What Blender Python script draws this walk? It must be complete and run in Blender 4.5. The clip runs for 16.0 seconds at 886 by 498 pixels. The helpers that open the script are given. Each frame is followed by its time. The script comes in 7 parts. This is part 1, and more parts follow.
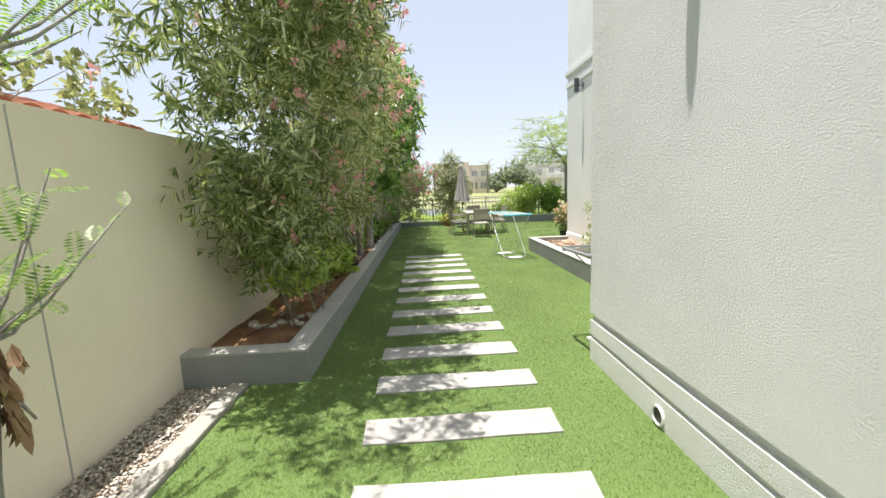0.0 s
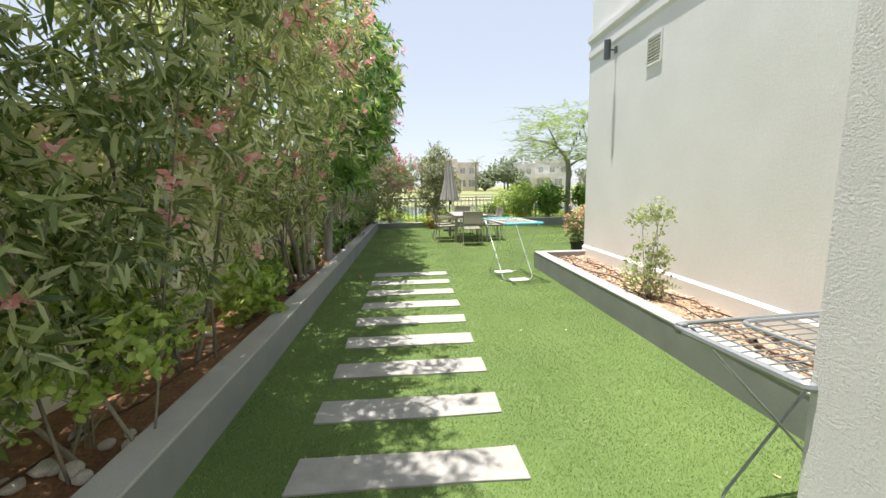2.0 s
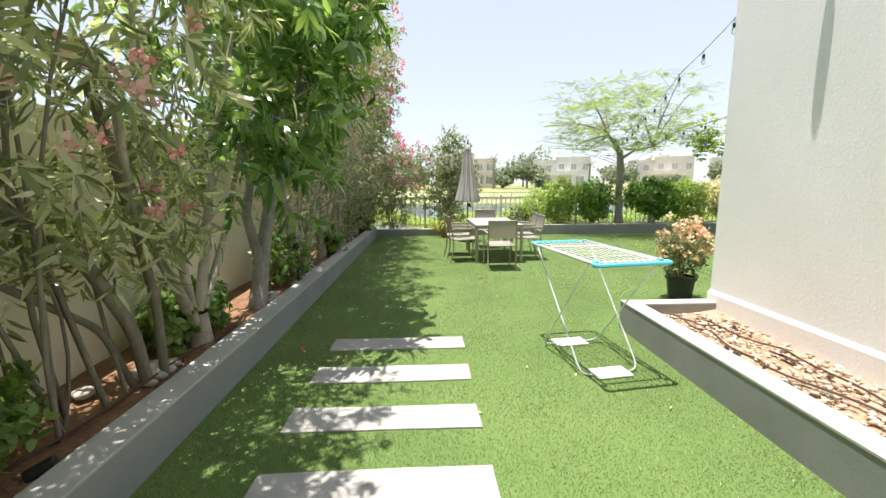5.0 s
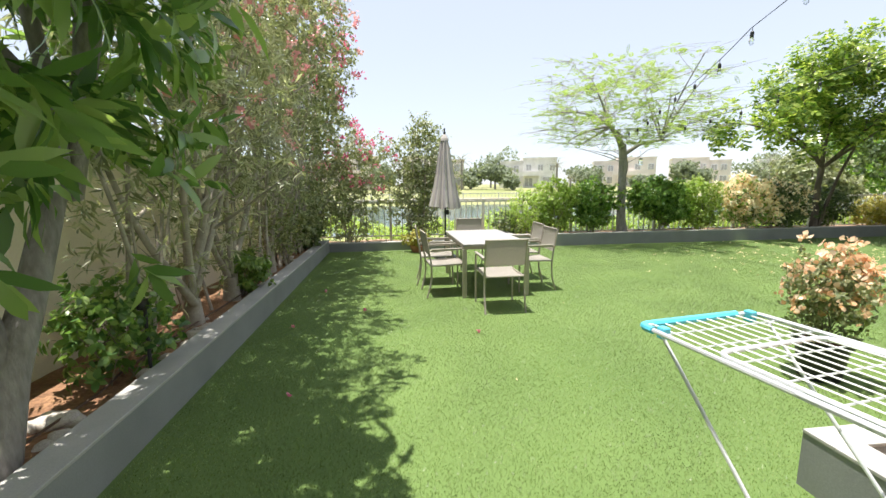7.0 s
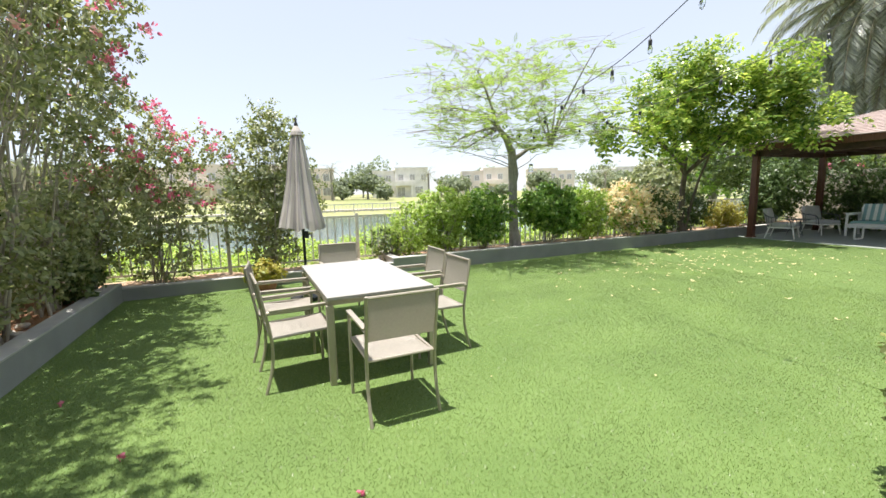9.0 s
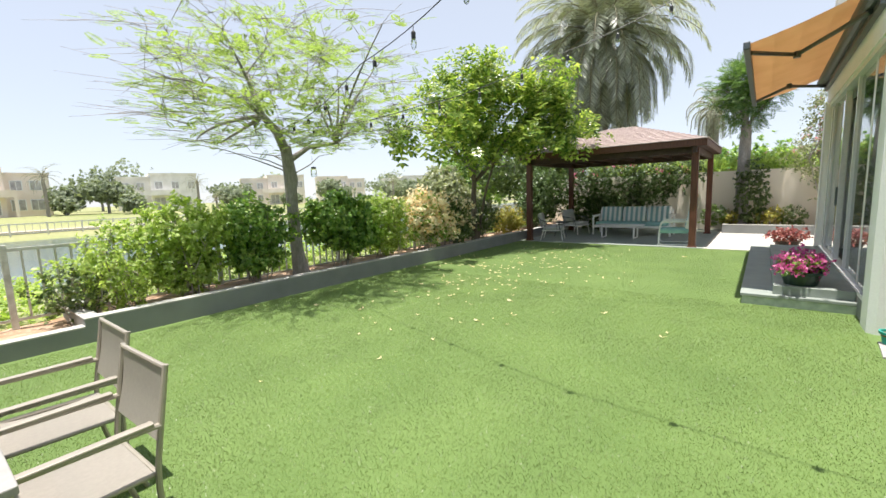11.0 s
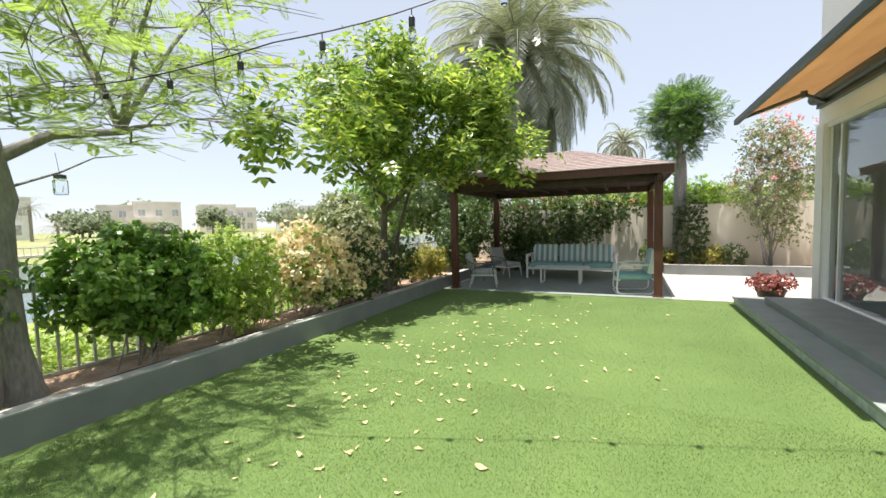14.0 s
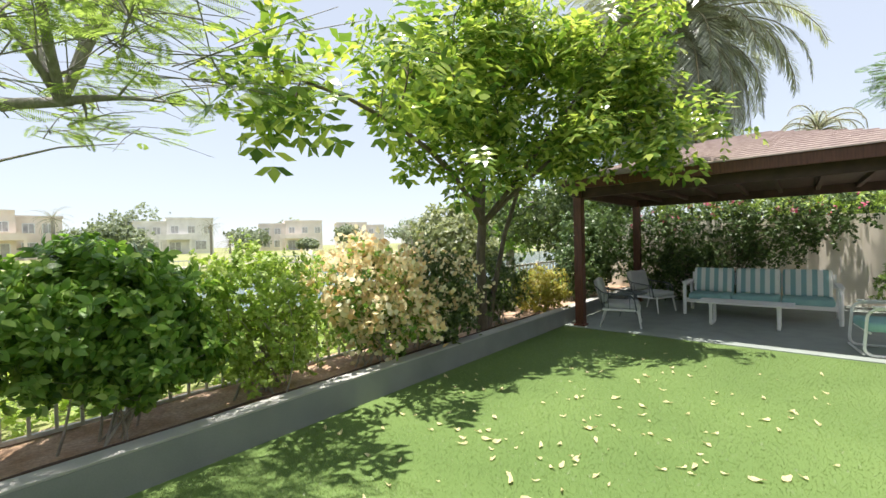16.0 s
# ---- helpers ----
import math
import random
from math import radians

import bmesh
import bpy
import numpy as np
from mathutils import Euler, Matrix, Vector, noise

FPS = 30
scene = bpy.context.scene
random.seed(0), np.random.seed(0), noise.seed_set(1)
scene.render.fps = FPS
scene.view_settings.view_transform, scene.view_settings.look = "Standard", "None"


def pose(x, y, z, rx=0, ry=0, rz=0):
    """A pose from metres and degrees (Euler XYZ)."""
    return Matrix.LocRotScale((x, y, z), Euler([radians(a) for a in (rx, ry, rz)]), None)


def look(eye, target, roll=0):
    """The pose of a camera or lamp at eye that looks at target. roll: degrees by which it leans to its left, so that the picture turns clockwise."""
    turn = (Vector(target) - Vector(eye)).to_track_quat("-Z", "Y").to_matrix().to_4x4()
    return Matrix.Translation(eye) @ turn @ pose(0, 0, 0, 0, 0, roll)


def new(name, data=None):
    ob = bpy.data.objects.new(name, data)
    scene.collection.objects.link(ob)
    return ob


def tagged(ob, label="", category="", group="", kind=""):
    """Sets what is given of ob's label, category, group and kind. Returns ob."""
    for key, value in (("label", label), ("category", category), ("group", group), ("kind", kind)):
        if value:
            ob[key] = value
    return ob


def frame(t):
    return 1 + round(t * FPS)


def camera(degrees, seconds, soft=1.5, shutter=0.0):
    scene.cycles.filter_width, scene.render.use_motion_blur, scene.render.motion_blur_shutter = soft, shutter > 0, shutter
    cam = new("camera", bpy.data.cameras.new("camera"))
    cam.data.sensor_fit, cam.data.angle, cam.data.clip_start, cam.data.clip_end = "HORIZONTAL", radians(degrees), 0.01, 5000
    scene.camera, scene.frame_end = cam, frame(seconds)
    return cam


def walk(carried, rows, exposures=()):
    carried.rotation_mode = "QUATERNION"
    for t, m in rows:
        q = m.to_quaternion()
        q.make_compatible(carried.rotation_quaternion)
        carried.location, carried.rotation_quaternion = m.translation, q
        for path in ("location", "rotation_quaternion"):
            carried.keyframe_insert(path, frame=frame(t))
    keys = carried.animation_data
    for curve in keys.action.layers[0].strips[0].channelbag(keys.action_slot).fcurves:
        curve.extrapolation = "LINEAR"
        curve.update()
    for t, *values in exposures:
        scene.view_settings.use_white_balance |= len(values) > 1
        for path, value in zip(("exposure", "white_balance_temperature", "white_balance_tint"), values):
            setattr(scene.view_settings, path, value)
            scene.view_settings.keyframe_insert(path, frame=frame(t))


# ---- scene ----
cam = camera(94.1, 16.0)
METRES, EYE, TILT, LEAN, TURN = 17.5, 1.5, 0.0, 0.0, -2.4
ROWS = [
    (0.0, 0.0, 0.0, 0.0, -0.35, -8.13, 2.43),
    (0.5, 0.0019, 0.0295, 0.0, -0.94, -8.05, 1.88),
    (1.0, 0.0035, 0.0639, -0.0002, -1.75, -8.17, 1.39),
    (1.5, 0.0064, 0.0967, 0.0, -2.3, -8.34, 1.14),
    (2.0, 0.007, 0.1321, 0.0, -2.04, -8.57, 0.95),
    (2.5, 0.0055, 0.1649, -0.0002, -1.7, -8.55, 0.91),
    (3.0, 0.0074, 0.1991, -0.0003, -0.87, -8.42, 0.92),
    (3.5, 0.0087, 0.2288, -0.0011, -0.28, -8.35, 0.82),
    (4.0, 0.0124, 0.2616, -0.0006, 0.0, -8.58, 0.55),
    (4.5, 0.0139, 0.2907, -0.0001, 0.37, -8.97, 0.39),
    (7.0, 0.0089, 0.4599, 0.0001, -4.4, -8.86, 0.62),
    (7.5, 0.0103, 0.4902, 0.002, -6.65, -8.55, 0.72),
    (8.0, 0.0149, 0.5225, 0.0017, -9.95, -8.17, 0.94),
    (8.5, 0.0207, 0.5504, 0.0005, -14.57, -7.93, 1.15),
    (9.0, 0.0298, 0.5782, 0.0008, -21.79, -7.82, 1.36),
    (9.5, 0.0414, 0.5996, 0.002, -29.54, -7.76, 1.6),
    (12.0, 0.1447, 0.7085, 0.0021, -66.08, -7.65, 1.0),
    (12.5, 0.1703, 0.7254, 0.0017, -75.19, -7.39, -0.14),
    (13.0, 0.1962, 0.7433, 0.0014, -78.94, -6.65, -0.63),
    (13.5, 0.2165, 0.7609, 0.0021, -74.89, -5.56, 0.1),
    (14.0, 0.2403, 0.7815, 0.0058, -63.34, -3.62, 1.5),
    (14.5, 0.263, 0.7949, 0.0067, -52.66, -1.85, 1.84),
    (15.0, 0.292, 0.8113, 0.0047, -45.02, -0.59, 1.47),
    (15.5, 0.3191, 0.8212, 0.0048, -42.27, -0.32, 1.55),
    (16.0, 0.3505, 0.8338, 0.0047, -46.73, -0.97, 1.47),
]
walk(cam, [(t, pose(0, 0, EYE, TILT, LEAN, TURN) @ pose(METRES * x, METRES * y, METRES * z, 90 + pitch, roll, yaw)) for t, x, y, z, yaw, pitch, roll in ROWS],
     [(0.0, 1.17, 6480, 12), (1.5, 1.12, 6480, 12), (3.5, 1.28, 6480, 12), (9.0, 1.32, 6480, 12), (12.0, 1.14, 6480, 12), (16.0, 1.24, 6480, 12)])

# ---- world, sun, exposure ----
SUN_TRAVEL = Vector((0.12, -0.012, -1.0)).normalized()
world = bpy.data.worlds.new("sky_world")
scene.world = world
world.use_nodes = True
wn = world.node_tree.nodes
sky = wn.new("ShaderNodeTexSky")
sky.sky_type, sky.sun_disc = "NISHITA", False
sky.sun_elevation = math.asin(-SUN_TRAVEL.z)
sky.sun_rotation = math.atan2(-SUN_TRAVEL.x, -SUN_TRAVEL.y)
sky.air_density, sky.dust_density, sky.ozone_density = 1.0, 0.3, 1.0
wn["Background"].inputs["Strength"].default_value = 0.106
haze = wn.new("ShaderNodeHueSaturation")
haze.inputs["Saturation"].default_value = 0.66
world.node_tree.links.new(sky.outputs[0], haze.inputs["Color"])
# thin desert haze that evens the sky out
veil = wn.new("ShaderNodeMixRGB")
veil.inputs[0].default_value = 0.7
veil.inputs[2].default_value = (3.0, 3.3, 3.75, 1)
world.node_tree.links.new(haze.outputs[0], veil.inputs[1])
world.node_tree.links.new(veil.outputs[0], wn["Background"].inputs["Color"])
sun_data = bpy.data.lights.new("sun", "SUN")
sun_data.energy, sun_data.angle, sun_data.color = 3.9, radians(0.5), (1.0, 0.955, 0.88)
sun = new("sun", sun_data)
sun.matrix_world = look(-SUN_TRAVEL * 60, (0, 0, 0))

# ---- materials ----
def mat(name, color, rough=0.8, metal=0.0, var=0.12, scale=6.0, bump=0.0, bscale=60.0, color2=None, spec=0.5, coord="Object", stretch=None, bdist=0.01, fine=0.0):
    """A surface with stains at one scale and grain at another."""
    m = bpy.data.materials.new(name)
    m.use_nodes = True
    nt = m.node_tree
    n, l = nt.nodes, nt.links
    b = n["Principled BSDF"]
    b.inputs["Roughness"].default_value = rough
    b.inputs["Metallic"].default_value = metal
    b.inputs["Specular IOR Level"].default_value = spec
    tc = n.new("ShaderNodeTexCoord")
    src = tc.outputs[coord]
    if stretch:
        mp = n.new("ShaderNodeMapping")
        mp.inputs["Scale"].default_value = stretch
        l.new(src, mp.inputs[0])
        src = mp.outputs[0]
    no = n.new("ShaderNodeTexNoise")
    no.inputs["Scale"].default_value, no.inputs["Detail"].default_value = scale, 6
    l.new(src, no.inputs["Vector"])
    ramp = n.new("ShaderNodeValToRGB")
    c2 = color2 or tuple(c * (1 - 2 * var) for c in color)
    ramp.color_ramp.elements[0].position, ramp.color_ramp.elements[1].position = 0.32, 0.68
    ramp.color_ramp.elements[0].color = (*c2, 1)
    ramp.color_ramp.elements[1].color = (*color, 1)
    l.new(no.outputs["Fac"], ramp.inputs[0])
    out = ramp.outputs[0]
    if fine:
        no2 = n.new("ShaderNodeTexNoise")
        no2.inputs["Scale"].default_value, no2.inputs["Detail"].default_value = bscale * 1.5, 3
        l.new(src, no2.inputs["Vector"])
        mr = n.new("ShaderNodeMapRange")
        mr.inputs["From Min"].default_value, mr.inputs["From Max"].default_value = 0.3, 0.7
        mr.inputs["To Min"].default_value, mr.inputs["To Max"].default_value = 1 - fine, 1 + fine
        l.new(no2.outputs["Fac"], mr.inputs[0])
        mx = n.new("ShaderNodeVectorMath")
        mx.operation = "SCALE"
        l.new(out, mx.inputs[0])
        l.new(mr.outputs[0], mx.inputs["Scale"])
        out = mx.outputs[0]
    l.new(out, b.inputs["Base Color"])
    if bump:
        nb = n.new("ShaderNodeTexNoise")
        nb.inputs["Scale"].default_value, nb.inputs["Detail"].default_value = bscale, 6
        nb.inputs["Roughness"].default_value = 0.68
        l.new(src, nb.inputs["Vector"])
        bp = n.new("ShaderNodeBump")
        bp.inputs["Strength"].default_value, bp.inputs["Distance"].default_value = bump, bdist
        l.new(nb.outputs["Fac"], bp.inputs["Height"])
        l.new(bp.outputs[0], b.inputs["Normal"])
    return m


def leaf_mat(name, dark, mid, light, rough=0.45, through_light=0.35, warm=(1.45, 1.5, 0.8), patchy=0.0):
    """Leaves: each its own shade, some light passing through."""
    m = bpy.data.materials.new(name)
    m.use_nodes = True
    nt = m.node_tree
    n, l = nt.nodes, nt.links
    b = n["Principled BSDF"]
    b.inputs["Roughness"].default_value = rough
    g = n.new("ShaderNodeNewGeometry")
    ramp = n.new("ShaderNodeValToRGB")
    e = ramp.color_ramp.elements
    e[0].color, e[1].color = (*dark, 1), (*light, 1)
    e.new(0.5).color = (*mid, 1)
    l.new(g.outputs["Random Per Island"], ramp.inputs[0])
    col = ramp.outputs[0]
    if patchy:
        tc = n.new("ShaderNodeTexCoord")
        no = n.new("ShaderNodeTexNoise")
        no.inputs["Scale"].default_value, no.inputs["Detail"].default_value = 1.3, 7
        l.new(tc.outputs["Object"], no.inputs["Vector"])
        mr = n.new("ShaderNodeMapRange")
        mr.inputs["From Min"].default_value, mr.inputs["From Max"].default_value = 0.35, 0.65
        mr.inputs["To Min"].default_value, mr.inputs["To Max"].default_value = 1 - patchy, 1 + patchy * 0.6
        l.new(no.outputs["Fac"], mr.inputs[0])
        vm = n.new("ShaderNodeVectorMath")
        vm.operation = "SCALE"
        l.new(col, vm.inputs[0])
        l.new(mr.outputs[0], vm.inputs["Scale"])
        col = vm.outputs[0]
    l.new(col, b.inputs["Base Color"])
    tr = n.new("ShaderNodeBsdfTranslucent")
    sc = n.new("ShaderNodeVectorMath")
    sc.operation = "MULTIPLY"
    sc.inputs[1].default_value = warm if dark[1] > dark[0] else (1.05, 1.0, 1.0)
    l.new(col, sc.inputs[0])
    l.new(sc.outputs[0], tr.inputs["Color"])
    mix = n.new("ShaderNodeMixShader")
    mix.inputs[0].default_value = through_light
    l.new(b.outputs[0], mix.inputs[1])
    l.new(tr.outputs[0], mix.inputs[2])
    l.new(mix.outputs[0], n["Material Output"].inputs["Surface"])
    return m


def glass_mat(name, tint=(0.9, 0.95, 0.94), rough=0.0):
    m = bpy.data.materials.new(name)
    m.use_nodes = True
    b = m.node_tree.nodes["Principled BSDF"]
    b.inputs["Base Color"].default_value = (*tint, 1)
    b.inputs["Transmission Weight"].default_value = 1.0
    b.inputs["Roughness"].default_value = rough
    b.inputs["IOR"].default_value = 1.5
    return m


M_TURF = mat("artificial_turf", (0.118, 0.186, 0.046), 0.85, scale=0.7, color2=(0.085, 0.145, 0.032), bump=0.2, bscale=420, fine=0.18, bdist=0.005)
M_BLADE = leaf_mat("turf_blade", (0.105, 0.178, 0.044), (0.18, 0.252, 0.076), (0.29, 0.355, 0.155), 0.38, 0.38, patchy=0.3)
for m_, w_ in ((M_TURF, 0.08), (M_BLADE, 0.15)):
    b_ = m_.node_tree.nodes["Principled BSDF"]
    b_.inputs["Sheen Weight"].default_value, b_.inputs["Sheen Roughness"].default_value = w_, 0.4
    b_.inputs["Sheen Tint"].default_value = (0.9, 1.0, 0.55, 1)
M_SLAB = mat("pale_concrete_slab", (0.415, 0.40, 0.38), 0.85, scale=9, color2=(0.32, 0.31, 0.29), bump=0.3, bscale=120, fine=0.08)
M_RENDER = mat("white_rough_render", (0.77, 0.77, 0.75), 0.9, scale=1.5, color2=(0.72, 0.72, 0.70), bump=0.85, bscale=85, bdist=0.012, stretch=(1, 1, 1.5), fine=0.03)
M_SMOOTH = mat("white_smooth_render", (0.84, 0.84, 0.82), 0.85, scale=1.2, color2=(0.79, 0.79, 0.765), bump=0.35, bscale=45, bdist=0.006, fine=0.03)
M_CREAM = mat("cream_boundary_render", (0.87, 0.80, 0.68), 0.9, scale=0.9, color2=(0.80, 0.72, 0.60), bump=0.25, bscale=40, bdist=0.006, fine=0.03)
M_PLANTER = mat("grey_painted_planter", (0.27, 0.28, 0.275), 0.8, scale=2.5, color2=(0.22, 0.23, 0.225), bump=0.25, bscale=70, bdist=0.004, fine=0.06)
M_CAP = mat("planter_coping", (0.44, 0.43, 0.405), 0.8, scale=4, color2=(0.38, 0.375, 0.355), bump=0.25, bscale=90, bdist=0.004, fine=0.08)
M_KERB = mat("concrete_kerb", (0.42, 0.40, 0.36), 0.9, scale=5, color2=(0.30, 0.285, 0.25), bump=0.5, bscale=80, fine=0.1)
M_SOIL = mat("red_sandy_soil", (0.34, 0.19, 0.10), 0.95, scale=5, color2=(0.20, 0.10, 0.055), bump=0.9, bscale=28, fine=0.3, bdist=0.03)
M_SOIL2 = mat("pale_sandy_soil", (0.54, 0.39, 0.28), 0.95, scale=5, color2=(0.36, 0.22, 0.13), bump=0.9, bscale=28, fine=0.25, bdist=0.03)
M_GROUND = mat("dry_grass_ground", (0.30, 0.29, 0.14), 0.95, scale=0.08, color2=(0.20, 0.23, 0.08), bump=0.4, bscale=3, fine=0.2)
M_WATER = mat("lake_water", (0.10, 0.15, 0.15), 0.08, scale=0.2, var=0.05, bump=0.25, bscale=1.6, bdist=0.06, spec=0.5)
M_BARK = mat("grey_brown_bark", (0.34, 0.32, 0.30), 0.9, scale=7, color2=(0.23, 0.21, 0.195), bump=0.9, bscale=30, stretch=(1, 1, 0.3), bdist=0.02, fine=0.2)
M_BARKD = mat("dark_brown_bark", (0.17, 0.135, 0.10), 0.9, scale=7, color2=(0.09, 0.07, 0.055), bump=0.9, bscale=30, stretch=(1, 1, 0.3), bdist=0.02, fine=0.2)
M_BARK2 = mat("pale_grey_bark", (0.50, 0.45, 0.38), 0.85, scale=5, color2=(0.25, 0.22, 0.18), bump=0.5, bscale=40, bdist=0.01, fine=0.12)
M_BARKO = mat("olive_brown_bark", (0.25, 0.22, 0.17), 0.9, scale=7, color2=(0.15, 0.13, 0.10), bump=0.7, bscale=30, stretch=(1, 1, 0.3), bdist=0.01, fine=0.15)
M_STEM = mat("green_brown_stem", (0.26, 0.24, 0.15), 0.8, scale=8, color2=(0.17, 0.15, 0.09), bump=0.3, bscale=60)
# the palest tone of these two leaf colours stands in for glints
M_OLE = leaf_mat("oleander_leaf", (0.13, 0.165, 0.07), (0.31, 0.345, 0.19), (0.7, 0.69, 0.54), 0.22, 0.45)
M_OLE3 = leaf_mat("oleander_leaf_deep", (0.07, 0.11, 0.035), (0.17, 0.22, 0.085), (0.56, 0.58, 0.38), 0.2, 0.4)
M_OLE2 = leaf_mat("oleander_leaf_pale", (0.16, 0.18, 0.1), (0.34, 0.36, 0.24), (0.62, 0.61, 0.5), 0.28, 0.38)
M_BROAD = leaf_mat("broad_leaf", (0.07, 0.15, 0.045), (0.15, 0.26, 0.08), (0.34, 0.46, 0.16), 0.24, 0.45)
M_LOWG = leaf_mat("low_shrub_leaf", (0.09, 0.17, 0.04), (0.17, 0.27, 0.07), (0.3, 0.39, 0.12), 0.4, 0.38)
M_TREE2 = leaf_mat("bright_tree_leaf", (0.07, 0.145, 0.028), (0.21, 0.315, 0.058), (0.54, 0.6, 0.16), 0.26, 0.47, warm=(1.3, 1.35, 0.8))
M_FEATHER = leaf_mat("feathery_leaflet", (0.16, 0.23, 0.08), (0.26, 0.35, 0.12), (0.39, 0.49, 0.2), 0.45, 0.46)
M_MOP = leaf_mat("mop_crown_leaf", (0.05, 0.11, 0.035), (0.10, 0.19, 0.055), (0.20, 0.31, 0.10), 0.4, 0.38)
M_HEDGE = leaf_mat("hedge_leaf", (0.1, 0.2, 0.045), (0.19, 0.33, 0.075), (0.4, 0.52, 0.16), 0.32, 0.46)
M_HEDGEY = leaf_mat("yellow_green_leaf", (0.22, 0.32, 0.07), (0.34, 0.45, 0.12), (0.54, 0.61, 0.22), 0.45, 0.46)
M_DARKL = leaf_mat("dark_shrub_leaf", (0.05, 0.085, 0.03), (0.1, 0.145, 0.05), (0.19, 0.24, 0.1), 0.38, 0.33)
M_GOLDL = leaf_mat("golden_leaf", (0.35, 0.30, 0.05), (0.45, 0.40, 0.07), (0.25, 0.30, 0.05), 0.5, 0.4)
M_PALM = leaf_mat("palm_leaflet", (0.16, 0.18, 0.155), (0.28, 0.30, 0.27), (0.50, 0.52, 0.47), 0.3, 0.4)
M_OLIVE = leaf_mat("olive_leaf", (0.15, 0.18, 0.09), (0.25, 0.28, 0.15), (0.42, 0.43, 0.28), 0.4, 0.38)
# far leaves lightened and greyed: distance haze put into the colour
M_FAR = leaf_mat("hazed_far_leaf", (0.15, 0.19, 0.12), (0.21, 0.25, 0.16), (0.29, 0.33, 0.22), 0.6, 0.3)
M_PINK = leaf_mat("pink_petal", (0.78, 0.30, 0.33), (0.86, 0.46, 0.47), (0.92, 0.66, 0.64), 0.6, 0.4)
M_ROSE = leaf_mat("rose_leaf", (0.19, 0.25, 0.10), (0.31, 0.36, 0.17), (0.48, 0.52, 0.3), 0.4, 0.4)
M_MAG = leaf_mat("magenta_bract", (0.68, 0.1, 0.22), (0.78, 0.2, 0.33), (0.86, 0.4, 0.5), 0.6, 0.45)
M_ORANGE = leaf_mat("orange_petal", (0.84, 0.48, 0.25), (0.87, 0.60, 0.38), (0.90, 0.74, 0.55), 0.6, 0.4)
M_PEACH = leaf_mat("cream_peach_bract", (0.86, 0.62, 0.34), (0.9, 0.8, 0.52), (0.94, 0.9, 0.7), 0.6, 0.4)
# leaves behind the pergola, darkened in colour for the shade they stand in
M_SHADEL = leaf_mat("shaded_bush_leaf", (0.05, 0.09, 0.03), (0.09, 0.15, 0.05), (0.18, 0.25, 0.1), 0.4, 0.32)
M_DRY = leaf_mat("dry_leaf", (0.36, 0.22, 0.09), (0.62, 0.50, 0.20), (0.78, 0.72, 0.42), 0.6, 0.3)
M_STONE = mat("white_stone", (0.62, 0.58, 0.52), 0.8, scale=8, color2=(0.42, 0.37, 0.31), bump=0.5, bscale=30, fine=0.1)
M_PEBBLE = leaf_mat("mixed_pebble", (0.28, 0.20, 0.14), (0.50, 0.44, 0.37), (0.72, 0.68, 0.62), 0.7, 0.0)
M_WOOD = mat("red_brown_stained_wood", (0.155, 0.056, 0.032), 0.5, scale=6, color2=(0.08, 0.028, 0.017), stretch=(6, 6, 0.6), bump=0.2, bscale=40)
# darker copy of the pergola wood: shade under the roof put into its colour
M_WOOD_SHADE = mat("shaded_soffit_wood", (0.08, 0.04, 0.03), 0.6, scale=6, var=0.2, bump=0.2, bscale=40)
M_SHING = mat("pinkish_brown_shingle", (0.47, 0.385, 0.36), 0.85, scale=9, color2=(0.36, 0.285, 0.265), bump=0.4, bscale=80, fine=0.1)
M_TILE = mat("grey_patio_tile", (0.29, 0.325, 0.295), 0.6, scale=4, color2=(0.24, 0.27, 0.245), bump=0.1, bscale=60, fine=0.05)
# sunlit copy of the patio tile: sunshine is put into the paler colour
M_TILE_SUN = mat("sunlit_patio_tile", (0.50, 0.475, 0.43), 0.7, scale=4, color2=(0.43, 0.405, 0.36), bump=0.1, bscale=60, fine=0.05)
M_WHITEM = mat("white_powder_coat", (0.84, 0.84, 0.82), 0.4, scale=12, var=0.03)
M_FENCE = mat("weathered_white_rail", (0.74, 0.74, 0.70), 0.5, scale=12, color2=(0.52, 0.50, 0.44), fine=0.08)
M_TAUPE = mat("taupe_metal_frame", (0.40, 0.36, 0.30), 0.4, metal=0.3, scale=14, var=0.05)
M_MESH = mat("beige_sling_mesh", (0.50, 0.46, 0.41), 0.8, scale=60, var=0.04, bump=0.4, bscale=500, bdist=0.002)
M_TTOP = mat("table_top_composite", (0.35, 0.335, 0.32), 0.5, scale=18, color2=(0.30, 0.29, 0.275), bump=0.1, bscale=150, fine=0.05)
M_RACKM = mat("silver_grey_enamel", (0.66, 0.68, 0.70), 0.3, metal=0.4, scale=20, var=0.03)
M_AIRG = mat("dull_grey_enamel", (0.30, 0.32, 0.33), 0.35, metal=0.3, scale=20, var=0.05)
M_CYAN = mat("cyan_plastic", (0.10, 0.52, 0.66), 0.4, scale=15, var=0.05)
M_UMB = mat("grey_beige_canvas", (0.48, 0.45, 0.42), 0.9, scale=3, color2=(0.38, 0.355, 0.335), bump=0.3, bscale=200, bdist=0.002, fine=0.06)
M_BLACK = mat("black_metal", (0.025, 0.026, 0.028), 0.45, scale=20, var=0.1)
M_GREYM = mat("dark_grey_metal", (0.11, 0.125, 0.135), 0.4, metal=0.3, scale=20, var=0.08)
M_AWN = mat("sand_awning_cloth", (0.60, 0.42, 0.25), 0.9, scale=3, color2=(0.54, 0.37, 0.21), bump=0.2, bscale=200, bdist=0.002)
